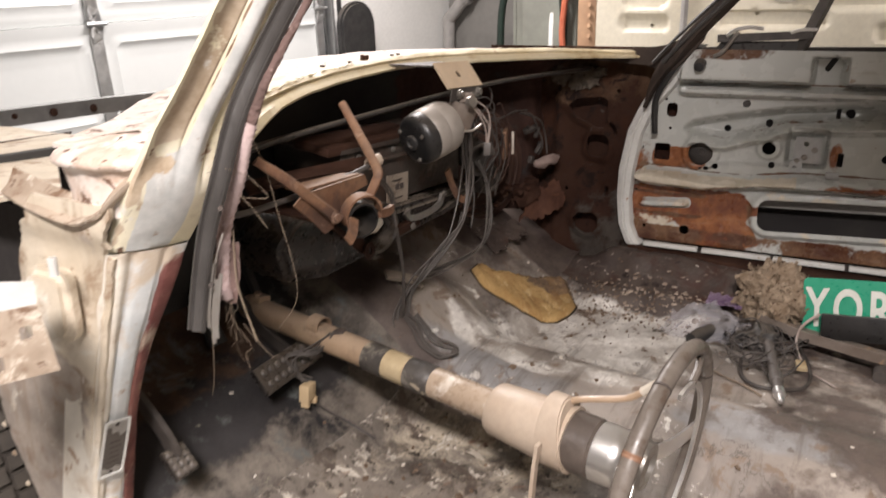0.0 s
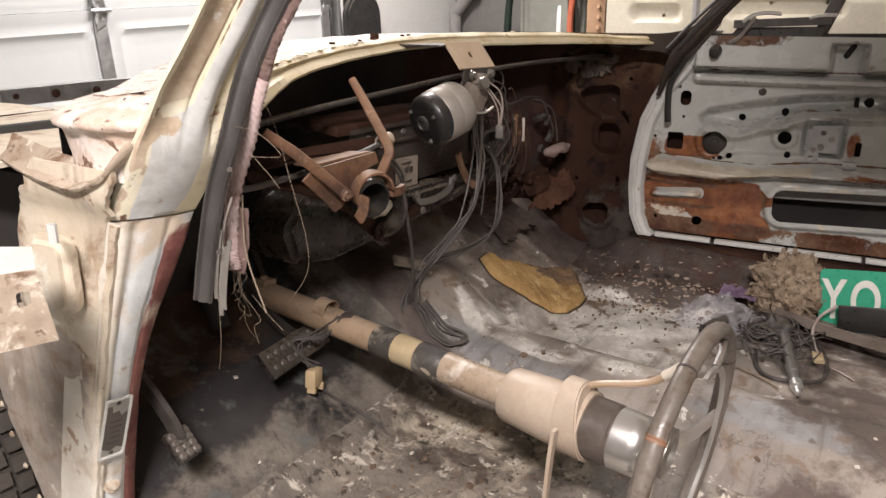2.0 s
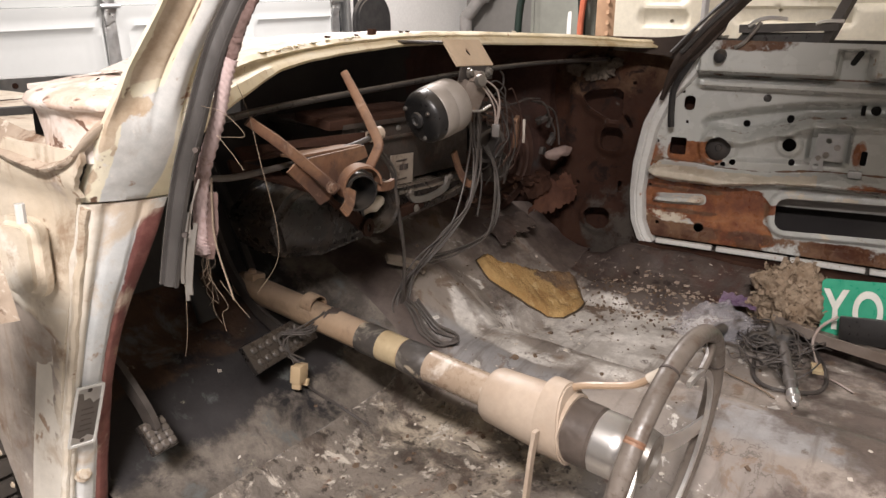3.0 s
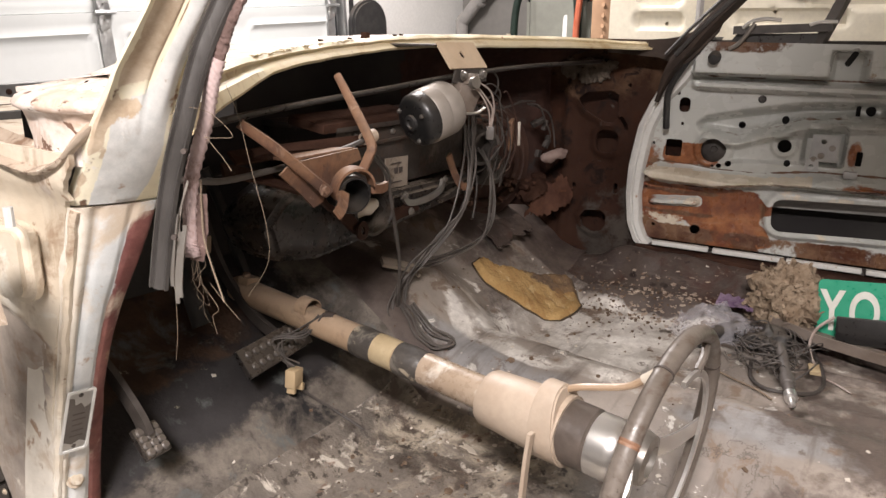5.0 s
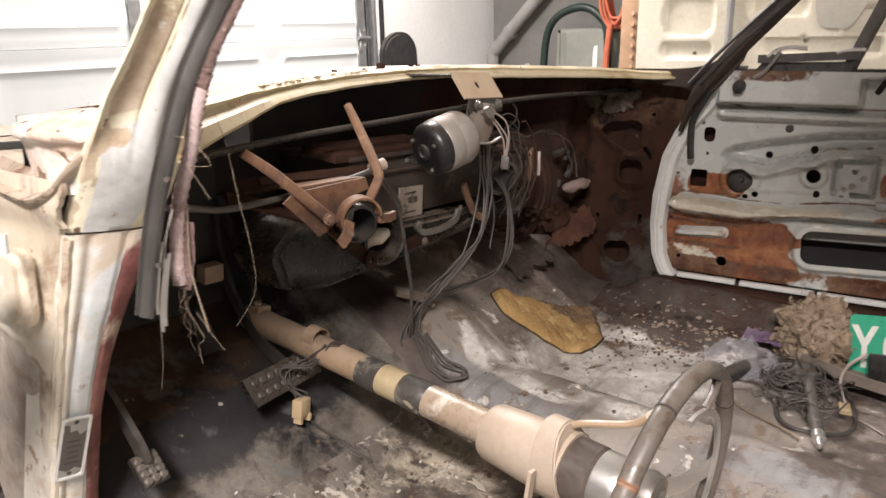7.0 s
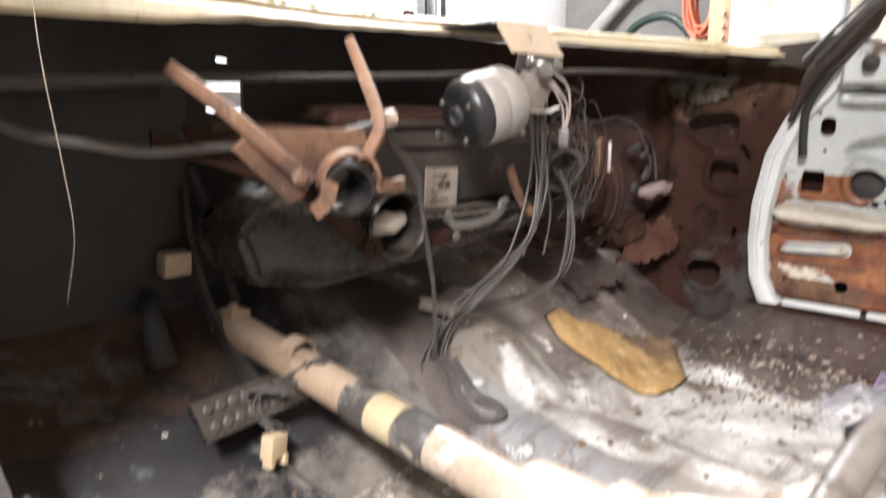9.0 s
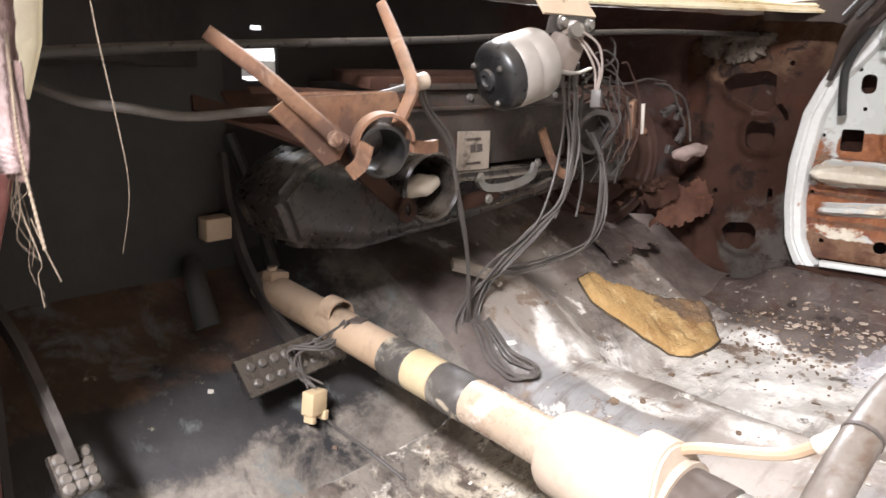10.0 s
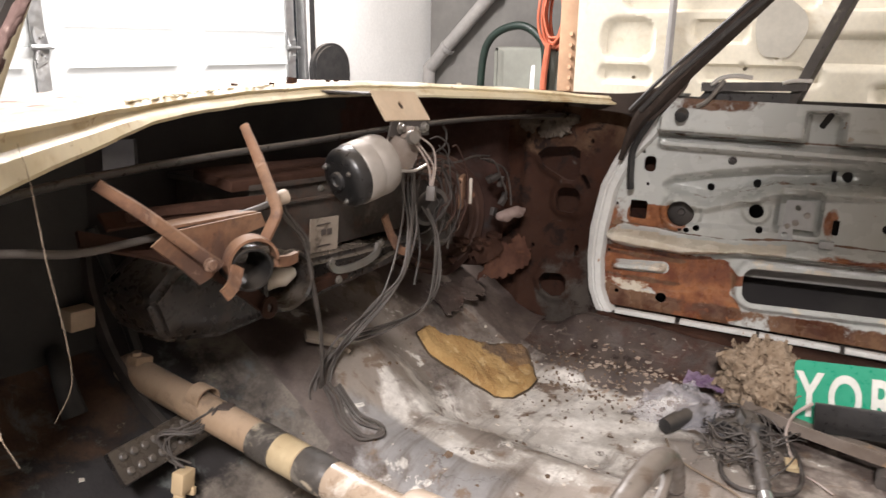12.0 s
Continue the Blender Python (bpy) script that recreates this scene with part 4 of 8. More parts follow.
for a, b in zip(rows, rows[1:]):
    for j in range(12):
        bm.faces.new((a[j], b[j], b[j + 1], a[j + 1]))
ext = bmesh.ops.extrude_face_region(bm, geom=list(bm.faces))["geom"]
for v in ext:
    if isinstance(v, bmesh.types.BMVert):
        v.co.z -= 0.006
bmesh.ops.recalc_face_normals(bm, faces=bm.faces)
part("cowl_top", bm, "cowl_white", car, "bleached cowl top panel")
bm = bmesh.new()
rnd = random.Random(4)
for i in range(70):
    x = 0.86 + 0.42 * rnd.random()
    bmesh.ops.create_icosphere(bm, subdivisions=1, radius=0.0015 + 0.0022 * rnd.random(), matrix=pose(x, cowl_y(x) - 0.002 + 0.01 * rnd.random(), lip_top(x) - 0.001 + 0.003 * rnd.random(), 0, 0, rnd.random() * 90) @ Matrix.Diagonal((2.6, 1.2, 0.5, 1)))
tagged(part("sealer_crust", bm, "cream", car, "cracked old windscreen sealer"), kind="stuff")
for i, (x, dy, s) in enumerate(((1.2, 0.04, 1), (1.3, 0.03, 0.8), (1.36, 0.03, 1.7), (1.47, 0.03, 0.9), (1.5, 0.035, 0.9), (1.86, 0.03, 1.0))):
    bm = bmesh.new()
    z = lip_top(x) - 0.004
    lathe(bm, (x, cowl_y(x) + dy, z), (0.1, 0, 1), [(0, 0), (0, 0.009 * s), (0.003, 0.009 * s), (0.003, 0.006 * s), (0.009 * s, 0.006 * s), (0.009 * s, 0)], 8)
    part("cowl_bolt", bm, "brown_rust" if i < 5 else "paper", car)
bm = bmesh.new()
tube(bm, [(0.62, 0.86, 0.975), (0.8, 0.92, 0.988), (1.02, 0.955, 1.0), (1.3, 0.965, 1.015), (1.6, 0.955, 1.036), (1.9, 0.92, 1.052), (2.3, 0.86, 1.06)], 0.0062, 10)
part("cross_bar", bm, "bar_black", car, "dusty grey dash cross bar")

# unseen roof, added over the pillars to keep lamp light off the dash
bm = bmesh.new()
field(bm, 0.6, 2.26, -1.9, 0.06, 0.06, lambda x, y: 1.7 - 0.05 * ((x - 1.42) / 0.8) ** 2 - 0.05 * step(y, -0.3, 0.06), lambda x, y, h: Vector((x, y, h)))
ext = bmesh.ops.extrude_face_region(bm, geom=list(bm.faces))["geom"]
for v in ext:
    if isinstance(v, bmesh.types.BMVert):
        v.co.z += 0.03
bmesh.ops.recalc_face_normals(bm, faces=bm.faces)
part("roof", bm, "pale", car, "plain unseen car roof that shades the cabin")

# right kick panel with pressed holes
EDGE = [(0.36, 0.64), (0.477, 0.662), (0.503, 0.7), (0.558, 0.721), (0.65, 0.738), (0.743, 0.738), (0.871, 0.721), (0.979, 0.672), (1.057, 0.631), (1.141, 0.583), (1.2, 0.54)]


def kick_x(y):
    return 2.318 - 0.09 * (y - 0.8)


HOLES = [sd_poly([(0.93, 0.94), (0.9, 0.962), (0.82, 0.972), (0.798, 0.96), (0.795, 0.888), (0.808, 0.87), (0.835, 0.87), (0.865, 0.885), (0.905, 0.905)]), sd_round(0.822, 0.81, 0.037, 0.038, 0.026),
         sd_poly([(0.897, 0.55), (0.878, 0.574), (0.825, 0.58), (0.806, 0.565), (0.805, 0.53), (0.82, 0.508), (0.85, 0.5), (0.885, 0.517)])]


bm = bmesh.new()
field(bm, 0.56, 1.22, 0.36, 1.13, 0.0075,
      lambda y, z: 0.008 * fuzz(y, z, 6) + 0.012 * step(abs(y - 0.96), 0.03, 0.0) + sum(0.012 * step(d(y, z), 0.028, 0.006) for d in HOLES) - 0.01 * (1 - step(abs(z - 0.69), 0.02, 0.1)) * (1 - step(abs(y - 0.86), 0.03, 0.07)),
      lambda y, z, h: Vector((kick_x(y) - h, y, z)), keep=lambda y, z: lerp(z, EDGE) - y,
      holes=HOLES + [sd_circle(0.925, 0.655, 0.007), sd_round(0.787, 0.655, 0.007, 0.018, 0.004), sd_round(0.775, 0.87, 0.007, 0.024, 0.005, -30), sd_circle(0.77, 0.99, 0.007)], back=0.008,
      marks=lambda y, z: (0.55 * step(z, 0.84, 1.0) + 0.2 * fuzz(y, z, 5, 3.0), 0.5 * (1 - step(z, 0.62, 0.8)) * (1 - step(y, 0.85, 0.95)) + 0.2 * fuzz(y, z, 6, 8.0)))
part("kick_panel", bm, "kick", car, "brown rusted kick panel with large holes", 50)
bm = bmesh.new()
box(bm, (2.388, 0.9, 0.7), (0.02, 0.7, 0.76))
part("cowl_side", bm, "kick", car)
bm = bmesh.new()
for cy, cz, ry, rz in ((0.96, 1.035, 0.035, 0.03), (0.905, 1.02, 0.022, 0.03), (0.865, 1.03, 0.034, 0.032), (0.9, 1.055, 0.05, 0.014), (0.83, 1.05, 0.02, 0.014)):
    lump = bmesh.ops.create_icosphere(bm, subdivisions=4, radius=1)["verts"]
    for v in lump:
        d = v.co.copy()
        w = 1 + 0.55 * noise.noise(Vector((d.x + cy * 30, d.y * 2.2, d.z * 2.2))) + 0.4 * noise.noise(Vector((d.x * 3, d.y * 6 + cz * 50, d.z * 6)))
        v.co = Vector((kick_x(cy) - 0.012 + 0.02 * d.x, cy + ry * d.y * w, cz + rz * d.z * w))
tagged(part("sealer_lump", bm, "sealer", car, "torn fluffy grey seam sealer"), kind="stuff")

# right sill and pillar
bm = bmesh.new()
box(bm, (2.262, -0.36, 0.41), (0.12, 2.1, 0.17), (0, 0, -4), 0.01)
part("sill", bm, "brown_rust", car, "brown rusty door sill")
cuts = [-0.02, 0.15, 0.162, 0.362, 0.37, 0.565, 0.575, 0.8, 0.81, 1.2]
for a, b in zip(cuts[::2], cuts[1::2]):
    bm = bmesh.new()
    cu = (a + b) / 2
    box(bm, (2.268 + cu * 0.1, 0.61 - cu * 0.9945, 0.512), (0.022, (b - a), 0.014), (0, 0, 6), 0.003)
    part("sill_strip", bm, "rim_white", car, "scuffed white sill strip")
bm = bmesh.new()
sec = [(a * 0.6, b * 0.7) for a, b in ((-0.043, -0.02), (-0.02, -0.024), (-0.012, -0.017), (0.004, -0.017), (0.012, -0.024), (0.04, -0.02), (0.046, 0.0), (0.036, 0.022), (-0.036, 0.022), (-0.048, 0.005))]
sweep(bm, spline([(2.258, 0.66, 0.95), (2.25, 0.635, 1.02), (2.238, 0.6, 1.075), (2.232, 0.578, 1.1), (2.215, 0.525, 1.165), (2.195, 0.435, 1.26), (2.14, 0.185, 1.515), (2.1, -0.01, 1.67)], 5), sec, scale=lambda t: 0.3 + 0.7 * step(t, 0.0, 0.3))
part("windscreen_pillar", bm, "pillar_brown", car, "dark brown windscreen pillar")
bm = bmesh.new()
gus = [(0.47, 1.25), (0.5, 1.215), (0.53, 1.185), (0.565, 1.157), (0.6, 1.141), (0.64, 1.134), (0.7, 1.13), (0.82, 1.127), (0.82, 1.09), (0.66, 1.08), (0.6, 1.06), (0.57, 1.07), (0.54, 1.105), (0.5, 1.155)]
plate(bm, gus, 0.012, frame_of((2.215, 0, 0), (0.0, 1, 0), (0.02, 0, 1)))
part("pillar_gusset", bm, "pillar_brown", car, "dark gusset at the pillar foot")
for off, r in ((-0.028, 0.007), (0.0, 0.005)):
    bm = bmesh.new()
    tube(bm, [(2.2, 0.63 + off, 1.09), (2.185, 0.555 + off, 1.17), (2.165, 0.45 + off, 1.27), (2.11, 0.19 + off, 1.51)], r, 6)
    part("pillar_bead", bm, "strip_rubber", car)
bm = bmesh.new()
sweep(bm, spline([(2.235, 0.53, 1.15), (2.25, 0.58, 1.07), (2.262, 0.625, 0.99), (2.268, 0.63, 0.93), (2.268, 0.625, 0.87)], 5), [(-0.009, -0.006), (0.009, -0.006), (0.011, 0.004), (0.0, 0.009), (-0.011, 0.004)])
tagged(part("weatherstrip", bm, "black_rubber"), "black rubber weatherstrip hanging by the passenger door", "weatherstrip")

# left side: kick, hinge pillar, windscreen pillar
bm = bmesh.new()
field(bm, 0.94, 1.22, 0.42, 0.985, 0.02, lambda y, z: 0.004 * fuzz(y, z, 6), lambda y, z, h: Vector((0.562 + h, y, z)), back=-0.01)
part("kick_panel", bm, "black_metal", car)
bm = bmesh.new()
box(bm, (0.525, -0.3, 0.38), (0.07, 2.4, 0.15), (0, 0, 0), 0.012)
part("sill", bm, "pale", car, "scuffed door sill")
PIL = [(0.36, 0.945, 0.484, 0.558), (0.52, 0.907, 0.485, 0.554), (0.66, 0.866, 0.486, 0.551), (0.8, 0.822, 0.487, 0.56), (0.93, 0.778, 0.488, 0.577), (0.98, 0.742, 0.488, 0.582), (1.03, 0.703, 0.486, 0.576), (1.09, 0.656, 0.49, 0.575), (1.146, 0.612, 0.499, 0.574), (1.3, 0.495, 0.513, 0.574), (1.5, 0.335, 0.53, 0.595), (1.62, 0.24, 0.545, 0.62)]


def pil(z, f, d=0.0):
    y, a, b = (lerp(z, [(p[0], p[k]) for p in PIL]) for k in (1, 2, 3))
    return Vector((a + (b - a) * f, y + d, z))


def pillar_body(name, z0, z1, f0, f1, shape, paint, depth, label, n=60, cols=26, behind=0.022, paint_name="pillar"):
    """A pillar pressed in one piece: shape gives its depth across the width, paint its three coats."""
    b = bmesh.new()
    lay = [b.verts.layers.float.new(k) for k in ("mark_a", "mark_b", "mark_c")]
    rows = []
    for i in range(n + 1):
        z = z0 + (z1 - z0) * i / n
        row = []
        for k in range(cols):
            f = f0 + (f1 - f0) * k / (cols - 1)
            v = b.verts.new(pil(z, f, shape(f, z) + 0.0012 * fuzz(f * 0.09, z, 30)))
            for l, q in zip(lay, paint(f, z)):
                v[l] = q
            row.append(v)
        for k in (1, 0):
            row.append(b.verts.new(pil(z, f1 if k else f0, depth if k else depth + behind)))
        rows.append(row)
    m = cols + 2
    for p, q in zip(rows, rows[1:]):
        for k in range(m):
            b.faces.new((p[k], p[(k + 1) % m], q[(k + 1) % m], q[k]))
    b.faces.new(rows[0][::-1]), b.faces.new(rows[-1])
    bmesh.ops.recalc_face_normals(b, faces=b.faces)
    return part(name, b, paint_name, car, label, 60)


def bump_at(f, c, w):
    return math.exp(-(((f - c) / w) ** 2))


def low_shape(f, z):
    return -0.01 * math.sin(math.pi * min(1, max(0, f))) ** 0.6 - 0.004 * bump_at(f, 0.1, 0.07) + 0.004 * bump_at(f, 0.25, 0.05) + 0.004 * bump_at(f, 0.64, 0.03) + 0.006 * step(f, 0.965, 1.0) - 0.034 * f * step(z, 0.7, 0.93)


def low_paint(f, z):
    lift = 0.06 * fuzz(z, f * 0.09, 7, 1.0)
    blue = 0.72 * step(f + lift, 0.1, 0.3)
    red = 0.7 * step(f + 0.05 * fuzz(z, f, 11, 2.0), 0.6, 0.68) * step(0.935 - z, 0.0, 0.02)
    brown = 0.4 * bump_at(f, 0.22, 0.07) + 0.35 * step(0.12 - f, 0, 0.1) * step(0.7 - z, 0, 0.2)
    return blue, red, brown


def up_shape(f, z):
    k = step(z, 1.0, 1.08)
    wide = -0.012 * math.sin(math.pi * min(1, max(0, f))) ** 0.6 + 0.004 * fuzz(f * 0.09, z, 22)
    ribs = -0.008 * bump_at(f, -0.02, 0.05) + 0.005 * bump_at(f, 0.22, 0.12) - 0.011 * bump_at(f, 0.57, 0.13) + 0.003 * bump_at(f, 0.42, 0.02) + 0.007 * bump_at(f, 0.76, 0.025) - 0.004 * bump_at(f, 0.9, 0.08)
    return wide * (1 - k) + ribs * k + 0.006 * step(f, 0.97, 1.02) - 0.034 * (f - 0.5 * step(z, 1.0, 1.1))


def up_paint(f, z):
    k = step(z + 0.03 * fuzz(f * 0.09, z, 20), 1.03, 1.09)
    low = 1 - k
    blue = low * (0.85 + 0.25 * fuzz(f * 0.09, z, 26, 2.0)) * step(f, 0.02, 0.2) * (1 - step(f, 0.55, 0.82)) + k * 0.85 * step(f, 0.44, 0.47) * (1 - step(f, 0.7, 0.75))
    brown = k * 0.6 * step(f, 0.06, 0.12) * (1 - step(f, 0.42, 0.45)) + 0.5 * bump_at(z, 1.05, 0.025) * (1 - step(f, 0.3, 0.5)) + low * (0.62 + 0.6 * fuzz(f * 0.09, z, 50, 6.0)) * (1 - step(f, 0.06, 0.2)) + 0.4 * bump_at(z, 0.945, 0.012) * step(f, 0.5, 0.75)
    rust = 0.42 * bump_at(z, 1.068, 0.014) * (1 - step(f, 0.36, 0.46)) * step(f, 0.02, 0.1) + 0.42 * low * bump_at(f + 0.1 * fuzz(z, f * 0.09, 30), 0.05, 0.05) + k * (0.5 + 0.5 * fuzz(z, f, 40, 3.0)) * bump_at(f, 0.44, 0.012) + 0.3 * bump_at(z, 0.94, 0.005)
    return blue, rust, brown - 0.9 * rust


pillar_body("hinge_pillar", 0.36, 0.934, -0.05, 1.0, low_shape, low_paint, 0.05, "hinge pillar in layered cream, blue grey and maroon paint", 70, paint_name="pillar_low")
pillar_body("windscreen_pillar", 0.937, 1.6, -0.02, 1.03, up_shape, up_paint, 0.016, "cream windscreen pillar stained with rust and grey primer", 110, 44, 0.0)
bm = bmesh.new()
sweep(bm, [pil(z, 0.02, -0.003) + Vector((0.003 * noise.noise((z * 40, 0, 0)), 0, 0)) for z in [0.4 + 0.01 * i for i in range(54)]], circle(0.006, 8), scale=lambda t: 1 + 0.35 * noise.noise((t * 40, 1, 0)))
part("seam_bead", bm, "pale", car, "rough sealer bead down the hinge pillar")
# identification plate: raised rim, dark worn middle, chipped paint
pa_, pb_ = pil(0.58, 0.2, -0.015), pil(0.678, 0.36, -0.015)
pm = frame_of(pa_, (1, -0.1, -0.12), pb_ - pa_)
plate_ob = bmesh.new()
plate(plate_ob, rounded(-0.018, 0, 0.018, 0.1, 0.003, 3), 0.0012, pm)
dp = part("data_plate", plate_ob, "zinc", car, "worn metal identification plate")
bm = bmesh.new()
plate(bm, rounded(-0.019, -0.001, 0.019, 0.101, 0.004, 3), 0.0016, pm @ pose(0, 0, 0.0012), [rounded(-0.0155, 0.003, 0.0155, 0.097, 0.003, 3)])
part("raised_rim", bm, "rim_white", dp)
bm = bmesh.new()
plate(bm, [(-0.015, 0.018), (-0.004, 0.012), (0.006, 0.017), (0.015, 0.012), (0.015, 0.075), (0.007, 0.07), (0.002, 0.079), (-0.006, 0.077), (-0.008, 0.088), (-0.015, 0.09)], 0.0005, pm @ pose(0, 0, 0.0013))
part("worn_field", bm, "grey_plastic", dp, "dark worn printing")
for hy in (0.008, 0.092):
    bm = bmesh.new()
    bolt(bm, pm @ Vector((0, hy, 0.001)), pm.to_3x3() @ Vector((0, 0, 1)), 0.0022, 0.0016)
    part("plate_rivet", bm, "wire_dark", dp)
for k in range(5):
    bm = bmesh.new()
    box(bm, (0.001 * (k % 2), 0.026 + 0.009 * k, 0.002), (0.018 - 0.002 * (k % 3), 0.0016, 0.0005))
    bmesh.ops.transform(bm, matrix=pm, verts=bm.verts)
    part("print_bar", bm, "ink", dp)
bm = bmesh.new()
bolt(bm, pil(0.518, 0.36, -0.006), (0, -1, 0.3), 0.009, 0.008)
part("pillar_bolt", bm, "pale", car)

# cowl side outside the pillar, with the wheel-arch edge
SEAM = [(0.33, 0.965), (0.534, 0.918), (0.645, 0.892), (0.75, 0.857), (0.78, 0.9), (0.82, 1.2)]
ARCH = [(0.33, 1.02), (0.45, 1.075), (0.56, 1.13), (0.66, 1.15), (0.74, 1.1), (0.79, 1.0), (0.85, 0.955), (0.9, 0.957), (0.93, 0.944), (0.965, 0.915), (1.0, 0.89)]
bm = bmesh.new()
field(bm, 0.74, 1.2, 0.33, 1.0, 0.011, lambda y, z: 0.014 * step(z, 0.93, 0.97) + 0.02 * math.exp(-(((z - 0.82) / 0.16) ** 2 + ((y - 0.92) / 0.07) ** 2)) + 0.003 * fuzz(y, z, 9) - 0.01 * step(y - lerp(z, SEAM), 0.0, 0.012),
      lambda y, z, h: Vector((0.484 - h, y, z)), keep=lambda y, z: max(y - lerp(z, ARCH), lerp(z, [(p[0], p[1]) for p in PIL]) + 0.004 - y),
      marks=lambda y, z: (0.6 * step(y - lerp(z, SEAM), -0.004, 0.01) + 0.3 * step(0.84 - z, 0, 0.1) + 0.4 * math.exp(-(((y - 0.8) / 0.025) ** 2 + ((z - 0.95) / 0.05) ** 2)), 0), back=0.006)
part("cowl_side", bm, "pale", car, "weathered cream cowl side with brown rust", 60)
for k in range(6):
    z = 0.4 + 0.048 * k
    bm = bmesh.new()
    bolt(bm, (0.484, lerp(z, ARCH) - 0.014, z), (-1, 0, 0), 0.0035, 0.003)
    part("arch_rivet", bm, "pale", car)
# drip flange curling below the cowl corner
LIP = [(0.46, 0.95, 0.997), (0.457, 0.9, 0.986), (0.456, 0.85, 0.979), (0.458, 0.8, 0.976), (0.463, 0.757, 0.99), (0.466, 0.736, 1.008), (0.482, 0.715, 1.03), (0.502, 0.692, 1.048)]
ROOT = [(0.492, 0.97, 1.022), (0.49, 0.905, 1.012), (0.488, 0.85, 1.006), (0.487, 0.8, 1.004), (0.486, 0.765, 1.016), (0.488, 0.742, 1.03), (0.5, 0.725, 1.044), (0.515, 0.7, 1.058)]
bm = bmesh.new()
rows = []
for a, b in zip(spline(LIP, 6), spline(ROOT, 6)):
    w = 0.0015 * noise.noise(a * 60)
    row = [b + Vector((0.002, 0, -0.012)), b, b.lerp(a, 0.5) + Vector((0, 0, -0.006 + w)), a + Vector((0.004, 0, 0.003 + w)), a + Vector((w, 0, 0)), a + Vector((0.002, 0, -0.004)), a + Vector((0.012, 0, -0.004)), b + Vector((0.0, 0, -0.02))]
    rows.append([bm.verts.new(p) for p in row])
for p, q in zip(rows, rows[1:]):
    for k in range(8):
        bm.faces.new((p[k], p[(k + 1) % 8], q[(k + 1) % 8], q[k]))
bm.faces.new(rows[0][::-1]), bm.faces.new(rows[-1])
bmesh.ops.recalc_face_normals(bm, faces=bm.faces)
part("drip_flange", bm, "tan_dirt", car, "dirty flange below the cowl corner", 60)
# rounded cowl corner above it
bm = bmesh.new()
rows = []
plan = spline([(0.53, 0.7, 0), (0.505, 0.707, 0), (0.482, 0.722, 0), (0.466, 0.742, 0), (0.458, 0.775, 0), (0.46, 0.812, 0), (0.476, 0.842, 0), (0.51, 0.86, 0), (0.56, 0.87, 0)], 7)
for i, p in enumerate(plan):
    t = (plan[min(i + 1, len(plan) - 1)] - plan[max(i - 1, 0)]).normalized()
    n = Vector((-t.y, t.x, 0))
    w = 0.003 * noise.noise(p * 40)
    row = [(-0.016, 0.985), (-0.014, 1.012), (-0.011 + w, 1.032), (-0.007, 1.042), (0.001, 1.045 + w), (0.003, 1.051), (-0.002, 1.058), (-0.02, 1.065 + w), (-0.06, 1.074), (-0.1, 1.08)]
    rows.append([bm.verts.new(p + n * a + Vector((0, 0, z))) for a, z in row])
for p, q in zip(rows, rows[1:]):
    for k in range(len(p) - 1):
        bm.faces.new((p[k], p[k + 1], q[k + 1], q[k]))
bmesh.ops.recalc_face_normals(bm, faces=bm.faces)
part("cowl_corner", bm, "cowl_white", car, "flaking pale cowl corner", 60)
# upper door hinge left on the pillar
hin = thing("door_hinge", (0.4, 0.78, 0.87), "rusty white door hinge still bolted to the pillar", "hinge")
bm = bmesh.new()
plate(bm, rounded(-0.036, -0.05, 0.036, 0.05, 0.022, 5), 0.03, frame_of((0.474, 0.868, 0.862), (0.2, -0.98, 0), (0, 0, 1)))
bmesh.ops.bevel(bm, geom=[e for e in bm.edges if e.calc_face_angle(0) > 1.2], offset=0.01, segments=3, affect="EDGES")
part("back_plate", bm, "pale", hin)
bm = bmesh.new()
hm = frame_of((0.362, 0.722, 0.876), (-0.94, 0.32, 0.02), (0, 0, 1))
plate(bm, [(-0.014, -0.032), (0.16, -0.032), (0.16, 0.047), (-0.002, 0.047)], 0.005, hm, [rounded(0.036, -0.02, 0.05, -0.002, 0.003, 2), rounded(0.006, 0.01, 0.018, 0.026, 0.003, 2), rounded(0.052, 0.02, 0.066, 0.036, 0.003, 2)])
part("leaf", bm, "tan_dirt", hin, "rusty hinge leaf with bolt holes")
bm = bmesh.new()
plate(bm, [(-0.003, 0), (0.16, 0), (0.14, 0.07), (0.03, 0.08), (-0.012, 0.06)], 0.007, frame_of((0.362, 0.722, 0.924), (-0.94, 0.32, 0.02), (0.32, 0.94, 0.1)))
part("top_web", bm, "rim_white", hin, "white top web of the hinge")
bm = bmesh.new()
tube(bm, [(0.43, 0.8, 0.92), (0.43, 0.8, 0.942)], 0.0055, 8, 0)
part("pin", bm, "rim_white", hin)

# inner wing, front rail and front wheel ahead of the cowl
bm = bmesh.new()
field(bm, 1.3, 2.3, 0.55, 0.985, 0.03, lambda y, z: 0.01 * fuzz(y, z, 5), lambda y, z, h: Vector((0.74 - h, y, z)), back=-0.02, marks=lambda y, z: (0.5, 0))
field(bm, 1.2, 2.3, 0.36, 0.76, 0.03, lambda y, x: 0.99 + 0.006 * fuzz(y, x, 6), lambda y, x, h: Vector((x + 0.06, y, h)), back=0.01)
part("inner_wing", bm, "pale", car, "dirty inner wing")
bm = bmesh.new()
field(bm, 0.2, 0.74, 0.4, 0.985, 0.03, lambda x, z: 0.01 * fuzz(x, z, 5), lambda x, z, h: Vector((x, 1.34 - h, z)), back=0.01, marks=lambda x, z: (0.7, 0), keep=lambda x, z: 0.62 - z)
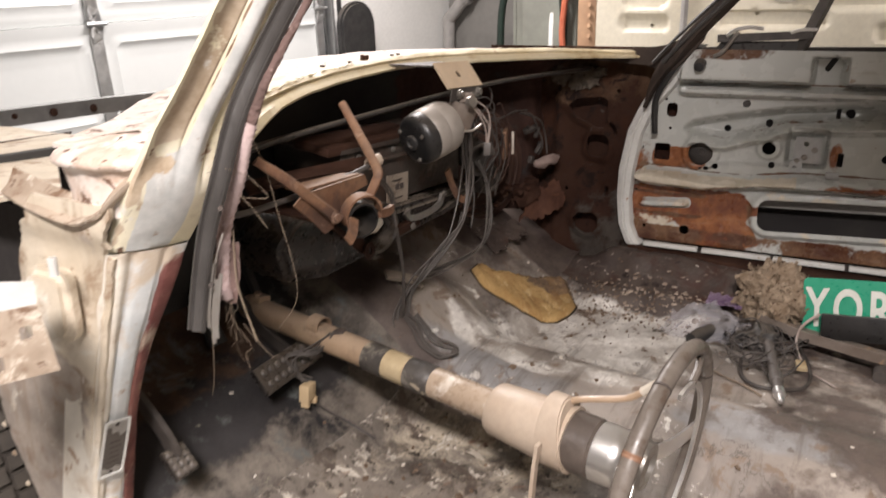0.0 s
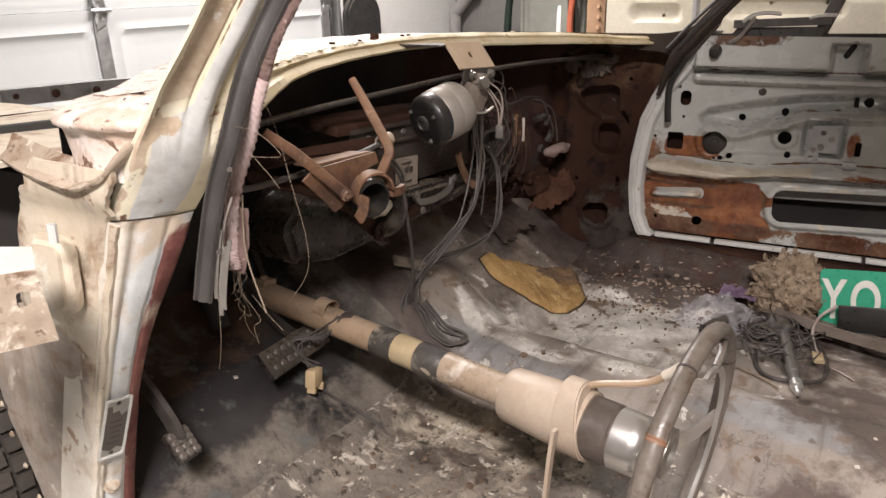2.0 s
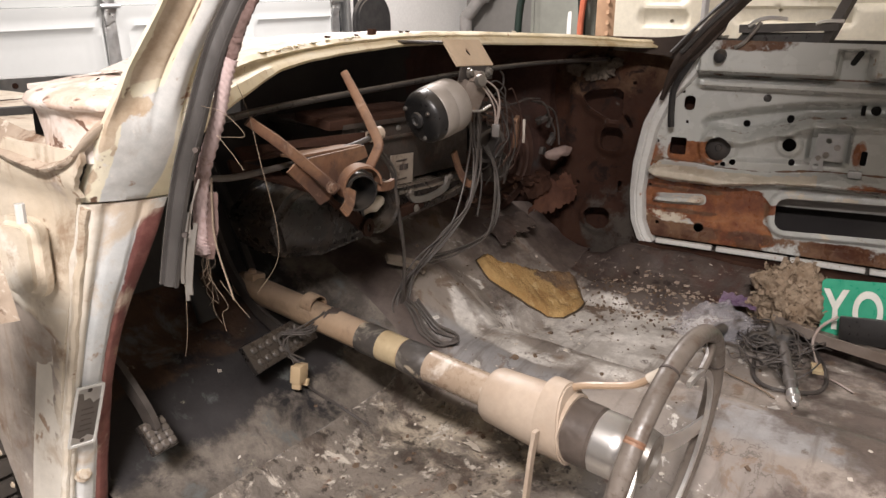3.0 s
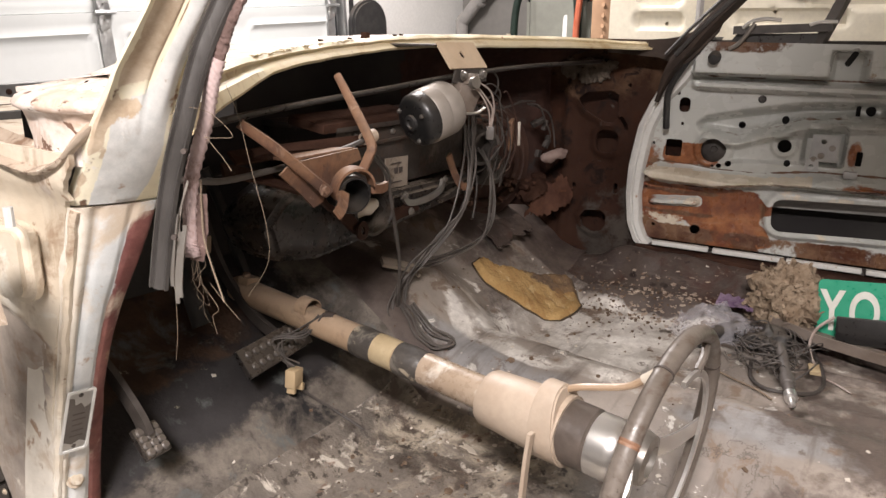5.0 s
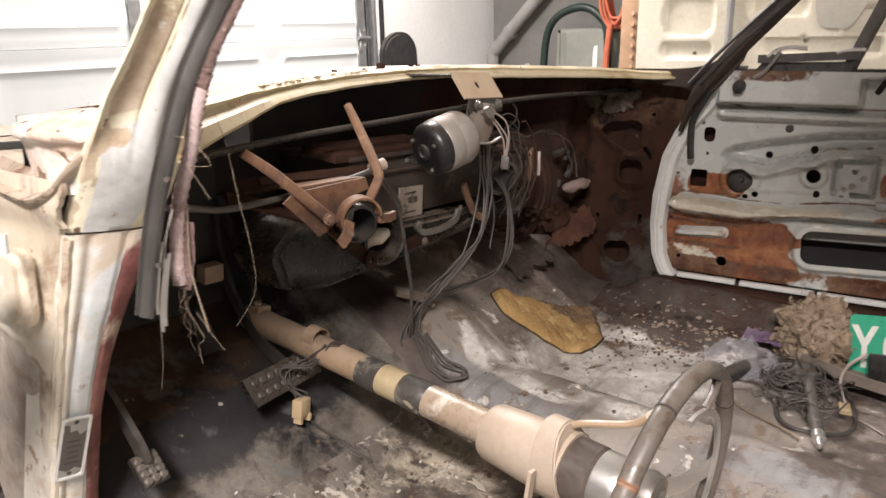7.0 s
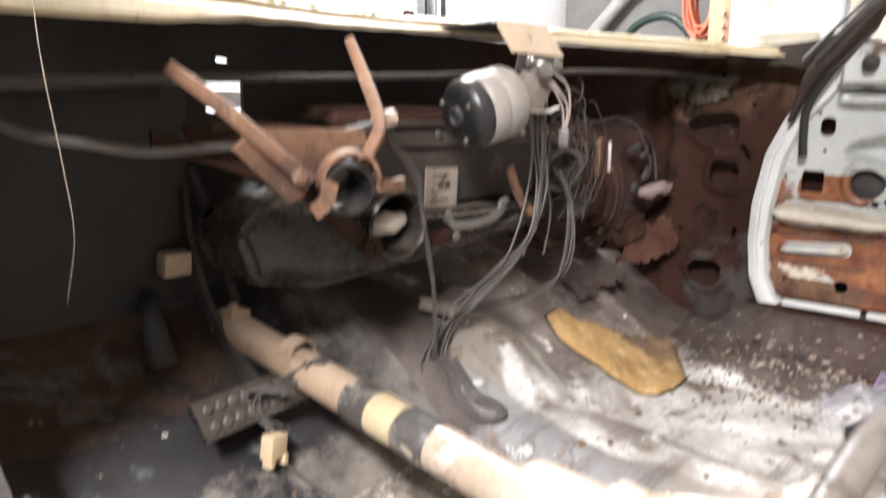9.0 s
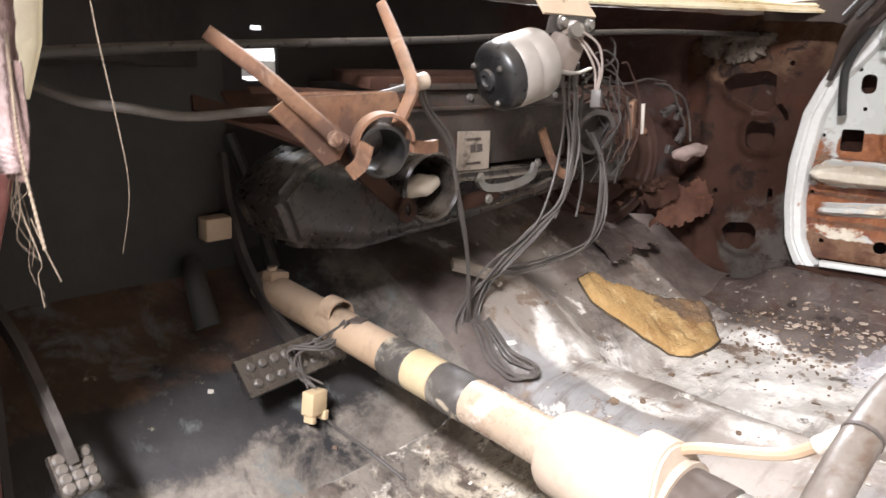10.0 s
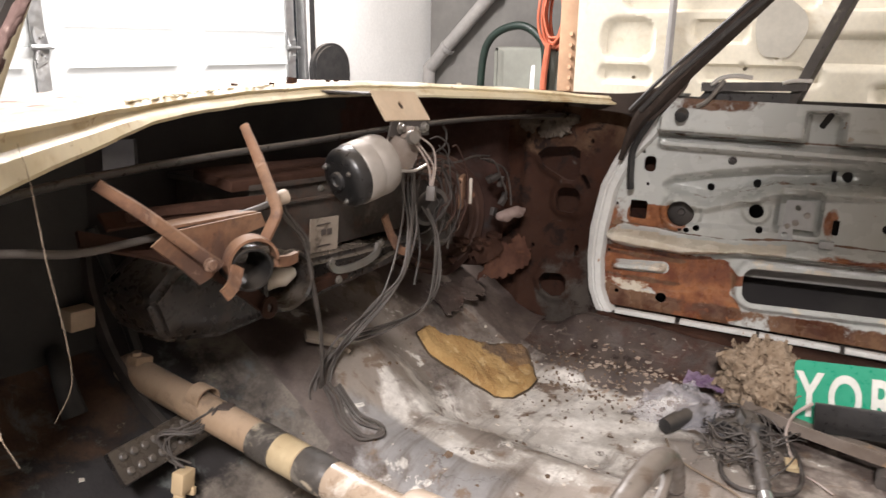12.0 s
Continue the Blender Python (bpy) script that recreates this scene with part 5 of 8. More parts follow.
part("wing_apron", bm, "grey_rust", car, "dusty grey brown wing apron")
# added dark box hiding the bright garage door from the firewall opening
bm = bmesh.new()
box(bm, (1.95, 2.2, 0.62), (0.9, 0.04, 0.6), (0, 0, 0), 0.01)
part("opening_blocker", bm, "black_metal", car, "added dark blocker behind the firewall opening")
bm = bmesh.new()
sweep(bm, [(0.99, 2.0, 0.962), (1.3, 2.02, 0.968), (1.95, 2.04, 0.972)], [(-0.02, -0.022), (0.02, -0.022), (0.02, 0.022), (-0.02, 0.022)])
part("front_rail", bm, "zinc", car, "grey front rail")
for x in (1.03, 1.14, 1.26, 1.42):
    bm = bmesh.new()
    bolt(bm, (x, 1.985, 0.966), (0, -1, 0), 0.008)
    part("rail_bolt", bm, "brown_rust", car)
bm = bmesh.new()
plate(bm, [(0, 0), (0.16, 0), (0.16, 0.08), (0, 0.08)], 0.006, frame_of((0.68, 1.4, 0.912), (1, 0.1, 0), (0, 0, 1)), [ring_points(0.09, 0.045, 0.012, 10, 0.016)])
part("mount_bracket", bm, "brown_rust", car)
wheel = thing("front_wheel", (0.46, 1.52, 0.0), "dusty front tyre under the open wheel arch", "wheel")
bm = bmesh.new()
lathe(bm, (0.36, 1.52, 0.345), (1, 0, 0), [(0.02, 0.2), (0.0, 0.24), (-0.005, 0.3), (0.015, 0.34), (0.04, 0.352), (0.17, 0.352), (0.195, 0.34), (0.215, 0.3), (0.21, 0.24), (0.19, 0.2)], 64)
part("tyre", bm, "tyre", wheel)
bm = bmesh.new()
for k in range(64):
    a = 2 * math.pi * k / 64
    for r in range(5):
        o = 0.5 * (r % 2)
        aa = a + o * 2 * math.pi / 64
        box(bm, (0.385 + 0.032 * r + 0.004, 1.52 + 0.354 * math.cos(aa), 0.345 + 0.354 * math.sin(aa)), (0.025, 0.026, 0.012), (math.degrees(aa) - 90, 0, 0))
part("tread", bm, "tyre", wheel)
bm = bmesh.new()
lathe(bm, (0.38, 1.52, 0.345), (1, 0, 0), [(0.0, 0), (0.0, 0.08), (0.03, 0.1), (0.03, 0.18), (0.0, 0.205), (0.17, 0.205), (0.1, 0.19), (0.1, 0)], 40)
part("rim", bm, "brown_rust", wheel)

# ---- passenger door ----
D0, DU, DN = Vector((2.31, 0.61, 0)), Vector((0.1045, -0.9945, 0)), Vector((-0.9945, -0.1045, 0))


def dpos(u, z, h=0.0):
    return D0 + DU * u + DN * h + Vector((0, 0, z))


FRONT = [(0.46, -0.03), (0.5, -0.075), (0.558, -0.1), (0.65, -0.112), (0.743, -0.112), (0.871, -0.093), (0.946, -0.062), (0.979, -0.044), (1.057, -0.003), (1.141, 0.045)]
DIN = [(0.46, 0.0), (0.518, -0.056), (0.563, -0.076), (0.656, -0.086), (0.748, -0.081), (0.857, -0.066), (0.946, -0.033), (1.018, 0.026), (1.08, 0.06), (1.14, 0.1)]
G_TOP = [(0.06, 0.89), (0.088, 0.913), (0.189, 0.937), (0.337, 0.964), (0.568, 0.983), (1.3, 0.99)]
G_BOT = [(0.06, 0.885), (0.077, 0.869), (0.184, 0.858), (0.302, 0.897), (0.344, 0.916), (0.577, 0.935), (1.3, 0.94)]
R_TOP = [(-0.075, 0.74), (-0.05, 0.756), (0.06, 0.752), (0.14, 0.744), (0.25, 0.742), (0.4, 0.762), (0.61, 0.762), (1.3, 0.765)]
R_BOT = [(-0.075, 0.72), (-0.05, 0.705), (0.14, 0.698), (0.295, 0.722), (0.45, 0.726), (0.61, 0.728), (1.3, 0.73)]
slot_d = sd_round(0.63, 0.652, 0.325, 0.049, 0.03, 2.6)


def door_h(u, z):
    h = 0.0
    h += 0.034 * step(z, 1.026, 1.045) * (1 - (1 - step(abs(u - 0.44), 0.03, 0.05)) * step(1.115 - z, 0.0, 0.012)) * step(u, 0.02, 0.05)
    h += 0.02 * step(z, 0.986, 1.002) * step(1.022 - z, 0, 0.01) * step(u, 0.03, 0.06)
    ga, gb = lerp(u, G_TOP), lerp(u, G_BOT)
    if 0.06 < u:
        h -= 0.028 * step(z, gb - 0.01, gb + 0.02) * step(ga - z, -0.006, 0.028)
        h += 0.016 * step(z, gb - 0.045, gb - 0.02) * step(gb - 0.002 - z, 0, 0.02) * step(u, 0.06, 0.12)
    ra, rb = lerp(u, R_TOP), lerp(u, R_BOT)
    if u > -0.075:
        h += 0.03 * step(z, rb - 0.008, rb + 0.018) * step(ra - z, -0.008, 0.018)
    d = sd_round(0.022, 0.645, 0.078, 0.013, 0.012, 4)(u, z)
    h += 0.012 * step(-d, -0.002, 0.008)
    d = sd_round(0.25, 0.825, 0.17, 0.04, 0.035, 3)(u, z)
    h -= 0.008 * step(-d, -0.004, 0.01)
    d = sd_round(0.415, 0.85, 0.055, 0.06, 0.015)(u, z)
    h -= 0.016 * step(-d, -0.004, 0.01)
    h += 0.008 * step(-slot_d(u, z), -0.03, -0.012)
    for hu, hz, r in ((0.119, 0.813, 0.05), (0.312, 0.84, 0.03)):
        h += 0.006 * step(-sd_circle(hu, hz, r)(u, z), -0.01, 0.0)
    return 2.2 * h + 0.0014 * fuzz(u, z, 9)


def bump_line(v, c, w):
    return math.exp(-(((v - c) / w) ** 2))


def door_marks(u, z):
    edge = 0.305 + 0.03 * fuzz(u, z, 30, 2.0) + 0.05 * fuzz(u, z * 3, 9, 5.0)
    rust = 0.8 * step(edge - u, -0.03, 0.05) * step(0.705 - z, -0.01, 0.02)
    rust += 0.22 * fuzz(u, z, 12, 4.0) * (rust > 0.2)
    rust -= 0.55 * max(0.0, fuzz(u * 1.0 + 0.35 * z, z * 0.16, 42, 3.0) - 0.12) * step(u, 0.02, 0.2)
    rust -= 0.8 * step(-sd_round(0.022, 0.645, 0.08, 0.014, 0.012, 4)(u, z), -0.006, 0.002)
    rust -= 0.5 * step(0.6 - z, 0, 0.04) * step(0.13 - u, 0, 0.08)
    rust = max(rust, 0.66 * step(-sd_round(0.055, 0.795, 0.085, 0.034, 0.025)(u, z), -0.02, 0.014))
    rust = max(rust, 0.5 * step(0.0 - u, -0.02, 0.05) * step(0.9 - z, 0, 0.08))
    rust = max(rust, 0.68 * math.exp(-(((u - 0.58) / 0.16) ** 2 + ((z - 0.74) / 0.024) ** 2)), 0.62 * math.exp(-(((u - 0.49) / 0.028) ** 2 + ((z - 0.83) / 0.06) ** 2)), 0.2 * math.exp(-(((z - 0.545) / 0.02) ** 2)) * step(u, 0.3, 0.4))
    grime_shade = (0.6 + 0.3 * fuzz(u, z, 7, 7.0)) * step(0.585 - z, 0, 0.03) + 0.5 * step(z, 1.085, 1.105) * (1 - step(u, 0.25, 0.4)) + 0.34 * math.exp(-(((z - 0.72) / 0.012) ** 2)) + 0.36 * step(0.0 - u, 0, 0.05) * step(0.95 - z, 0, 0.1)
    ra, rb = lerp(u, R_TOP), lerp(u, R_BOT)
    if rb + 0.004 < z < ra and u < 0.4:
        rust = 0.1
        return rust, 0.75, 0.0
    cream = 0.45 * step(0.79 - z, 0, 0.06) + 0.25 * (1 - step(abs(z - 1.05), 0.02, 0.06))
    cream = max(0.0, cream - 0.8 * max(0, rust)) + 0.5 * step(0.6 - z, 0, 0.04) * step(0.13 - u, 0, 0.06)
    if u < 0.34 and z < 0.705:
        grime_shade = max(grime_shade, 0.62 * bump_line(z, 0.676 + 0.01 * fuzz(u, z, 9), 0.012) * (1 - step(u, 0.1, 0.24)), 0.55 * bump_line(z, 0.61 + 0.008 * fuzz(u, z, 11), 0.012) * (1 - step(u, 0.12, 0.26)), 0.5 * fuzz(u, z, 16, 11.0))
        cream = max(cream, 0.5 * step(0.625 - z, 0, 0.03) * (1 - step(u, 0.05, 0.16)), 0.9 * max(0.0, fuzz(u * 3, z, 9, 13.0)) * step(u, 0.18, 0.28))
    # dark lines along the pressed creases, painting in their shade on top of real grime
    grime_shade = max(grime_shade, 0.55 * bump_line(z, lerp(u, R_TOP) + 0.012, 0.006), 0.5 * bump_line(z, 1.03, 0.006) * step(u, 0.03, 0.1), 0.45 * bump_line(z, lerp(u, G_BOT) + 0.002, 0.006) * step(u, 0.08, 0.14))
    return max(0, rust), cream, grime_shade


pd = thing("passenger_door", dpos(0.5, 0.0), "closed car door stripped to its pale blue inner shell with orange rust", "car door")
small_holes = [(0.235, 0.97, 0.0115), (0.185, 0.887, 0.0105), (0.303, 0.911, 0.0105), (0.516, 0.949, 0.013), (0.312, 0.84, 0.019), (0.119, 0.813, 0.036), (0.093, 0.56, 0.015), (0.14, 0.768, 0.008), (0.165, 0.775, 0.009), (0.122, 0.768, 0.005), (-0.035, 0.56, 0.006), (0.012, 1.0, 0.006), (0.0, 0.975, 0.005), (-0.052, 0.9, 0.006), (-0.06, 0.82, 0.005), (0.325, 0.79, 0.009), (0.62, 0.83, 0.012), (0.7, 0.96, 0.011), (-0.07, 0.68, 0.005), (0.02, 0.885, 0.005)]
bm = bmesh.new()
field(bm, -0.12, 1.05, 0.515, 1.128, 0.0047, door_h, dpos,
      holes=[sd_circle(*s) for s in small_holes] + [slot_d, sd_round(0.021, 0.942, 0.016, 0.022, 0.013), sd_round(0.002, 0.81, 0.024, 0.026, 0.005), sd_round(0.485, 0.948, 0.006, 0.014, 0.002), sd_round(0.444, 1.09, 0.008, 0.022, 0.006, -28), sd_round(0.505, 0.82, 0.008, 0.02, 0.003)],
      keep=lambda u, z: lerp(z, DIN) - 0.012 - u, marks=door_marks, back=0.004)
part("inner_panel", bm, "door_paint", pd, "pale blue pressed inner panel with rust", 35)
# outer skin coloured black in place of the shade inside the door
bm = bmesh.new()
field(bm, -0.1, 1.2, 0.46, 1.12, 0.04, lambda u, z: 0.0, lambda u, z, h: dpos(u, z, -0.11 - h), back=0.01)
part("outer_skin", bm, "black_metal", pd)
bm = bmesh.new()
sweep(bm, [dpos(0.3, 0.668, -0.06), dpos(1.0, 0.69, -0.06)], [(-0.012, -0.02), (0.012, -0.02), (0.012, 0.02), (-0.012, 0.02)])
part("impact_bar", bm, "duct", pd, "dusty bar inside the door opening")
bm = bmesh.new()
rows = []
for i in range(71):
    z = 0.462 + (1.141 - 0.462) * i / 70
    a, b = lerp(z, FRONT) - 0.016, lerp(z, DIN)
    pr = [(a - 0.01, -0.06), (a - 0.004, 0.0), (a, 0.014), (a + (b - a) * 0.35, 0.02), (a + (b - a) * 0.45, 0.016), (a + (b - a) * 0.55, 0.02), (b - 0.004, 0.016), (b + 0.006, 0.0), (b + 0.006, -0.02)]
    rows.append([bm.verts.new(dpos(u, z, h)) for u, h in pr])
for p, q in zip(rows, rows[1:]):
    for j in range(len(p) - 1):
        bm.faces.new((p[j], p[j + 1], q[j + 1], q[j]))
part("front_edge", bm, "rim_white", pd, "white painted curved door edge", 35)
bm = bmesh.new()
sweep(bm, [dpos(-0.04, 0.487, 0.0), dpos(1.2, 0.5, 0.0)], [(-0.02, -0.012), (0.02, -0.012), (0.02, 0.016), (-0.02, 0.016)])
part("bottom_edge", bm, "wire_dark", pd)
bm = bmesh.new()
plate(bm, [(0.38, 0.805), (0.45, 0.805), (0.452, 0.88), (0.382, 0.88)], 0.003, frame_of(dpos(0, 0, -0.002), DU, (0, 0, 1)) , [ring_points(0.412, 0.862, 0.008, 10), ring_points(0.41, 0.82, 0.009, 10)])
latch = part("regulator_plate", bm, "zinc", pd, "galvanised regulator plate")
for u, z in ((0.41, 0.822), (0.435, 0.845), (0.392, 0.81)):
    bm = bmesh.new()
    bolt(bm, dpos(u, z, 0.003), DN, 0.006)
    part("bolt", bm, "steel", latch)
bm = bmesh.new()
plate(bm, [(0.37, 0.775), (0.41, 0.775), (0.405, 0.81), (0.375, 0.81)], 0.004, frame_of(dpos(0, 0, 0.004), DU, (0, 0, 1)), [ring_points(0.388, 0.788, 0.008, 10)])
part("tab", bm, "zinc", latch)
bm = bmesh.new()
box(bm, dpos(0.49, 0.775, 0.012), (0.02, 0.035, 0.02), (0, 0, 6), 0.003)
part("clip", bm, "zinc", pd)
for (u, z, r) in ((0.119, 0.813, 0.035), (0.235, 0.97, 0.01)):
    bm = bmesh.new()
    lathe(bm, dpos(u, z, -0.03), DN, [(0, 0), (0, r * 1.15), (0.01, r * 1.1), (0.014, r * 0.8), (0.014, r * 0.3), (0.02, r * 0.25), (0.02, 0)], 28)
    part("window_gear", bm, "wire_dark", pd)
bm = bmesh.new()
sweep(bm, [dpos(0.03, 1.126, 0.005), dpos(1.2, 1.14, 0.005)], [(-0.03, -0.006), (0.03, -0.006), (0.026, 0.008), (-0.026, 0.008)])
part("waist_rail", bm, "wire_dark", pd, "dark window waist rail")
# quarter window
vent = bmesh.new()
sweep(vent, [dpos(0.345, 1.09, 0.050), dpos(0.372, 1.165, 0.055), dpos(0.41, 1.27, 0.060), dpos(0.5, 1.52, 0.080)], [(-0.018, -0.014), (-0.004, -0.018), (0.014, -0.014), (0.017, 0.01), (-0.01, 0.016)])
part("vent_divider", vent, "grey_plastic", pd, "dull chrome quarter window divider")
bm = bmesh.new()
plate(bm, [(0.1, 1.082), (0.35, 1.09), (0.375, 1.155), (0.15, 1.15)], 0.014, frame_of(dpos(0, 0, 0.052), DU, (0, 0, 1)))
lathe(bm, dpos(0.305, 1.118, 0.064), DN, [(0, 0), (0, 0.012), (0.005, 0.01), (0.005, 0)], 12)
part("vent_base", bm, "bar_black", pd, "grey quarter window base plate")
bm = bmesh.new()
sweep(bm, [dpos(0.14, 1.158, 0.070), dpos(0.385, 1.17, 0.070)], [(-0.012, -0.012), (0.012, -0.012), (0.012, 0.01), (-0.012, 0.01)])
part("vent_rail", bm, "wire_dark", pd)
bm = bmesh.new()
tube(bm, [dpos(0.165, 1.165, 0.086), dpos(0.185, 1.182, 0.09), dpos(0.22, 1.19, 0.09), dpos(0.26, 1.187, 0.086)], 0.0055, 8)
part("vent_latch", bm, "chrome", pd, "chrome vent latch")
bm = bmesh.new()
tube(bm, [dpos(0.33, 1.176, 0.082), dpos(0.355, 1.183, 0.086), dpos(0.395, 1.184, 0.084)], 0.005, 8)
part("chrome_clip", bm, "chrome", pd, "chrome clip")
bm = bmesh.new()
tube(bm, [dpos(0.135, 1.108, 0.080), dpos(0.16, 1.125, 0.085), dpos(0.195, 1.178, 0.086)], 0.006, 8)
part("vent_arm", bm, "steel", pd)
bm = bmesh.new()
lathe(bm, dpos(0.1, 1.09, 0.065), DN + Vector((0, 0, -0.3)), [(0, 0), (0, 0.016), (0.02, 0.018), (0.04, 0.014), (0.045, 0)], 14)
part("vent_knob", bm, "black_rubber", pd, "black pivot knob")

# ---- dash braces and column bracket ----


def flat_bar(bm, pts, w, t, up=(0, 0, 1), fine=4):
    return sweep(bm, spline(pts, fine) if fine else pts, [(-w, -t), (w, -t), (w, t), (-w, t)], up=up)


BAR = [(-0.009, 0.002), (-0.0075, -0.0025), (-0.003, -0.0045), (0.003, -0.0045), (0.0075, -0.0025), (0.009, 0.002), (0.0065, 0.0035), (-0.0065, 0.0035)]
br = thing("column_brace", (0.95, 0.79, 0.86), "rust coloured steel steering column brace", "brace")
bm = bmesh.new()
sweep(bm, spline([(0.776, 0.82, 1.0), (0.83, 0.802, 0.957), (0.895, 0.79, 0.902), (0.925, 0.784, 0.876)], 5), BAR, up=(-0.8, -0.55, 0.15), scale=lambda t: 0.85 + 0.15 * min(1, t * 4) + 0.18 * max(0, t - 0.7) / 0.3)
part("strut", bm, "copper_rust", br)
bm = bmesh.new()
sweep(bm, spline([(1.092, 0.908, 1.055), (1.072, 0.86, 1.013), (1.045, 0.805, 0.968), (1.03, 0.778, 0.943), (1.024, 0.78, 0.925), (1.014, 0.79, 0.895)], 5), BAR, up=(-0.8, -0.55, 0.15), scale=lambda t: 0.85 + 0.15 * min(1, t * 4))
part("strut", bm, "copper_rust", br)
bm = bmesh.new()
plate(bm, [(0.838, 0.916), (0.862, 0.931), (1.03, 0.936), (1.04, 0.915), (0.985, 0.906), (0.955, 0.885), (0.935, 0.856), (0.912, 0.85), (0.885, 0.876)], 0.004, frame_of((0, 0.792, 0), (1, 0.02, 0), (0, 0.0, 1)))
part("cross_plate", bm, "copper_rust", br)
bm = bmesh.new()
plate(bm, [(0.865, 0.0), (1.03, 0.0), (1.04, 0.06), (0.9, 0.07)], 0.004, frame_of((0, 0.795, 0.933), (1, 0.02, 0), (0, 1, -0.12)))
part("top_plate", bm, "copper_rust", br)
for pts, w, mt in (([(0.87, 0.9, 0.936), (0.97, 0.9, 0.933), (1.12, 0.9, 0.922)], 0.006, "brown_rust"), ([(0.86, 0.94, 0.925), (1.0, 0.945, 0.922), (1.22, 0.95, 0.915)], 0.014, "brown_rust"), ([(0.78, 0.87, 0.925), (0.86, 0.86, 0.9), (0.93, 0.85, 0.872)], 0.012, "brown_rust")):
    bm = bmesh.new()
    flat_bar(bm, pts, w, 0.003, (0, -0.7, 0.7))
    part("rear_strap", bm, mt, br, "dull rusty rear strap")
bm = bmesh.new()
bolt(bm, (0.905, 0.777, 0.885), (-0.2, -1, 0.1), 0.0065, 0.009)
part("bolt", bm, "copper_rust", br)
bm = bmesh.new()
lathe(bm, (0.985, 0.79, 0.876), (-0.35, -0.93, -0.1), [(0, 0.0345), (0, 0.0385), (0.012, 0.0395), (0.024, 0.0385), (0.024, 0.0345), (0, 0.0345)], 28, arc=3.5, start=-0.45)
part("clamp", bm, "copper_rust", br, "copper coloured clamp ring")
bm = bmesh.new()
flat_bar(bm, [(0.945, 0.768, 0.876), (0.93, 0.76, 0.856), (0.908, 0.752, 0.847)], 0.009, 0.003, (0, -1, 0.4))
part("clamp_tail", bm, "copper_rust", br)
bm = bmesh.new()
flat_bar(bm, [(0.94, 0.82, 0.868), (1.0, 0.84, 0.83), (1.075, 0.85, 0.772)], 0.012, 0.004, (0, -1, 0))
part("lower_strap", bm, "brown_rust", br, "brown lower strap")
bm = bmesh.new()
lathe(bm, (1.0, 0.84, 0.872), (-0.35, -0.93, -0.1), [(0, 0.026), (0.0, 0.033), (0.07, 0.0335), (0.075, 0.032), (0.075, 0.029), (0.0, 0.026)], 28)
part("column_socket", bm, "black_gloss", br, "black socket tube")
bm = bmesh.new()
flat_bar(bm, [(1.018, 0.766, 0.87), (1.045, 0.77, 0.866), (1.072, 0.778, 0.866)], 0.008, 0.004, (0, -1, 0))
part("clamp_ear", bm, "copper_rust", br)
bm = bmesh.new()
plate(bm, ring_points(0, 0, 0.022, 12, 0.018), 0.004, frame_of((1.075, 0.84, 0.77), (1, 0.2, 0), (0, 0.1, 1)), [ring_points(0, 0, 0.008, 10)])
part("strap_end", bm, "brown_rust", br)

# ---- heater ducting ----
ht = thing("heater_box", (1.4, 1.05, 0.8), "dusty grey and black heater box under the cowl", "heater")
bm = bmesh.new()
sec = [(0.975, 0.83), (0.93, 0.79), (0.965, 0.715), (1.08, 0.69), (1.3, 0.7), (1.7, 0.735), (1.71, 0.78), (1.2, 0.79), (1.02, 0.85)]
plate(bm, sec, 0.13, frame_of((0, 1.075, 0), (1, 0, 0), (0, 0, 1)))
for v in bm.verts:
    if v.co.y < 1.0:
        v.co.y += 0.1 * max(0, (0.8 - v.co.z)) - 0.02 * max(0, 1.2 - v.co.x)
bmesh.ops.bevel(bm, geom=[e for e in bm.edges if e.calc_face_angle(0) > 0.9], offset=0.012, segments=3, affect="EDGES")
bmesh.ops.subdivide_edges(bm, edges=[e for e in bm.edges if e.calc_length() > 0.05], cuts=3, use_grid_fill=True)
for v in bm.verts:
    v.co += Vector((0, -0.012, 0.008)) * noise.noise(v.co * 9)
part("lower_duct", bm, "dark_plastic", ht, "black lower duct", 85)
bm = bmesh.new()
box(bm, (1.43, 1.09, 0.862), (0.5, 0.2, 0.14), (0, 0, 0), 0.008)
part("upper_case", bm, "heater_case", ht, "dusty grey heater case")
bm = bmesh.new()
box(bm, (1.43, 1.09, 0.938), (0.52, 0.22, 0.012), (0, 0, 0), 0.003)
part("case_lid", bm, "heater_case", ht)
bm = bmesh.new()
box(bm, (1.43, 0.986, 0.9), (0.5, 0.012, 0.006), (0, 0, 0), 0.002)
part("case_seam", bm, "heater_case", ht)
bm = bmesh.new()
box(bm, (1.3, 1.03, 0.95), (0.34, 0.1, 0.02), (8, 0, 0), 0.004)
part("top_flange", bm, "brown_rust", ht)
bm = bmesh.new()
box(bm, (1.375, 0.982, 0.823), (0.085, 0.004, 0.07), (0, 2, 0))
lab = part("label_card", bm, "label_paper", ht, "yellowed paper label")
for k in range(2):
    bm = bmesh.new()
    box(bm, (1.37 + 0.018 * k, 0.979, 0.828), (0.012, 0.003, 0.012))
    part("label_bar", bm, "ink", lab)
for z in (0.845, 0.801):
    bm = bmesh.new()
    box(bm, (1.37, 0.979, z), (0.04, 0.003, 0.002))
    part("label_bar", bm, "ink", lab)
for k in range(4):
    bm = bmesh.new()
    lathe(bm, (1.24 + 0.13 * k, 0.99, 0.918), (0, -1, 0), [(0, 0), (0, 0.007), (0.005, 0.006), (0.006, 0)], 8)
    part("case_screw", bm, "steel", ht)
bm = bmesh.new()
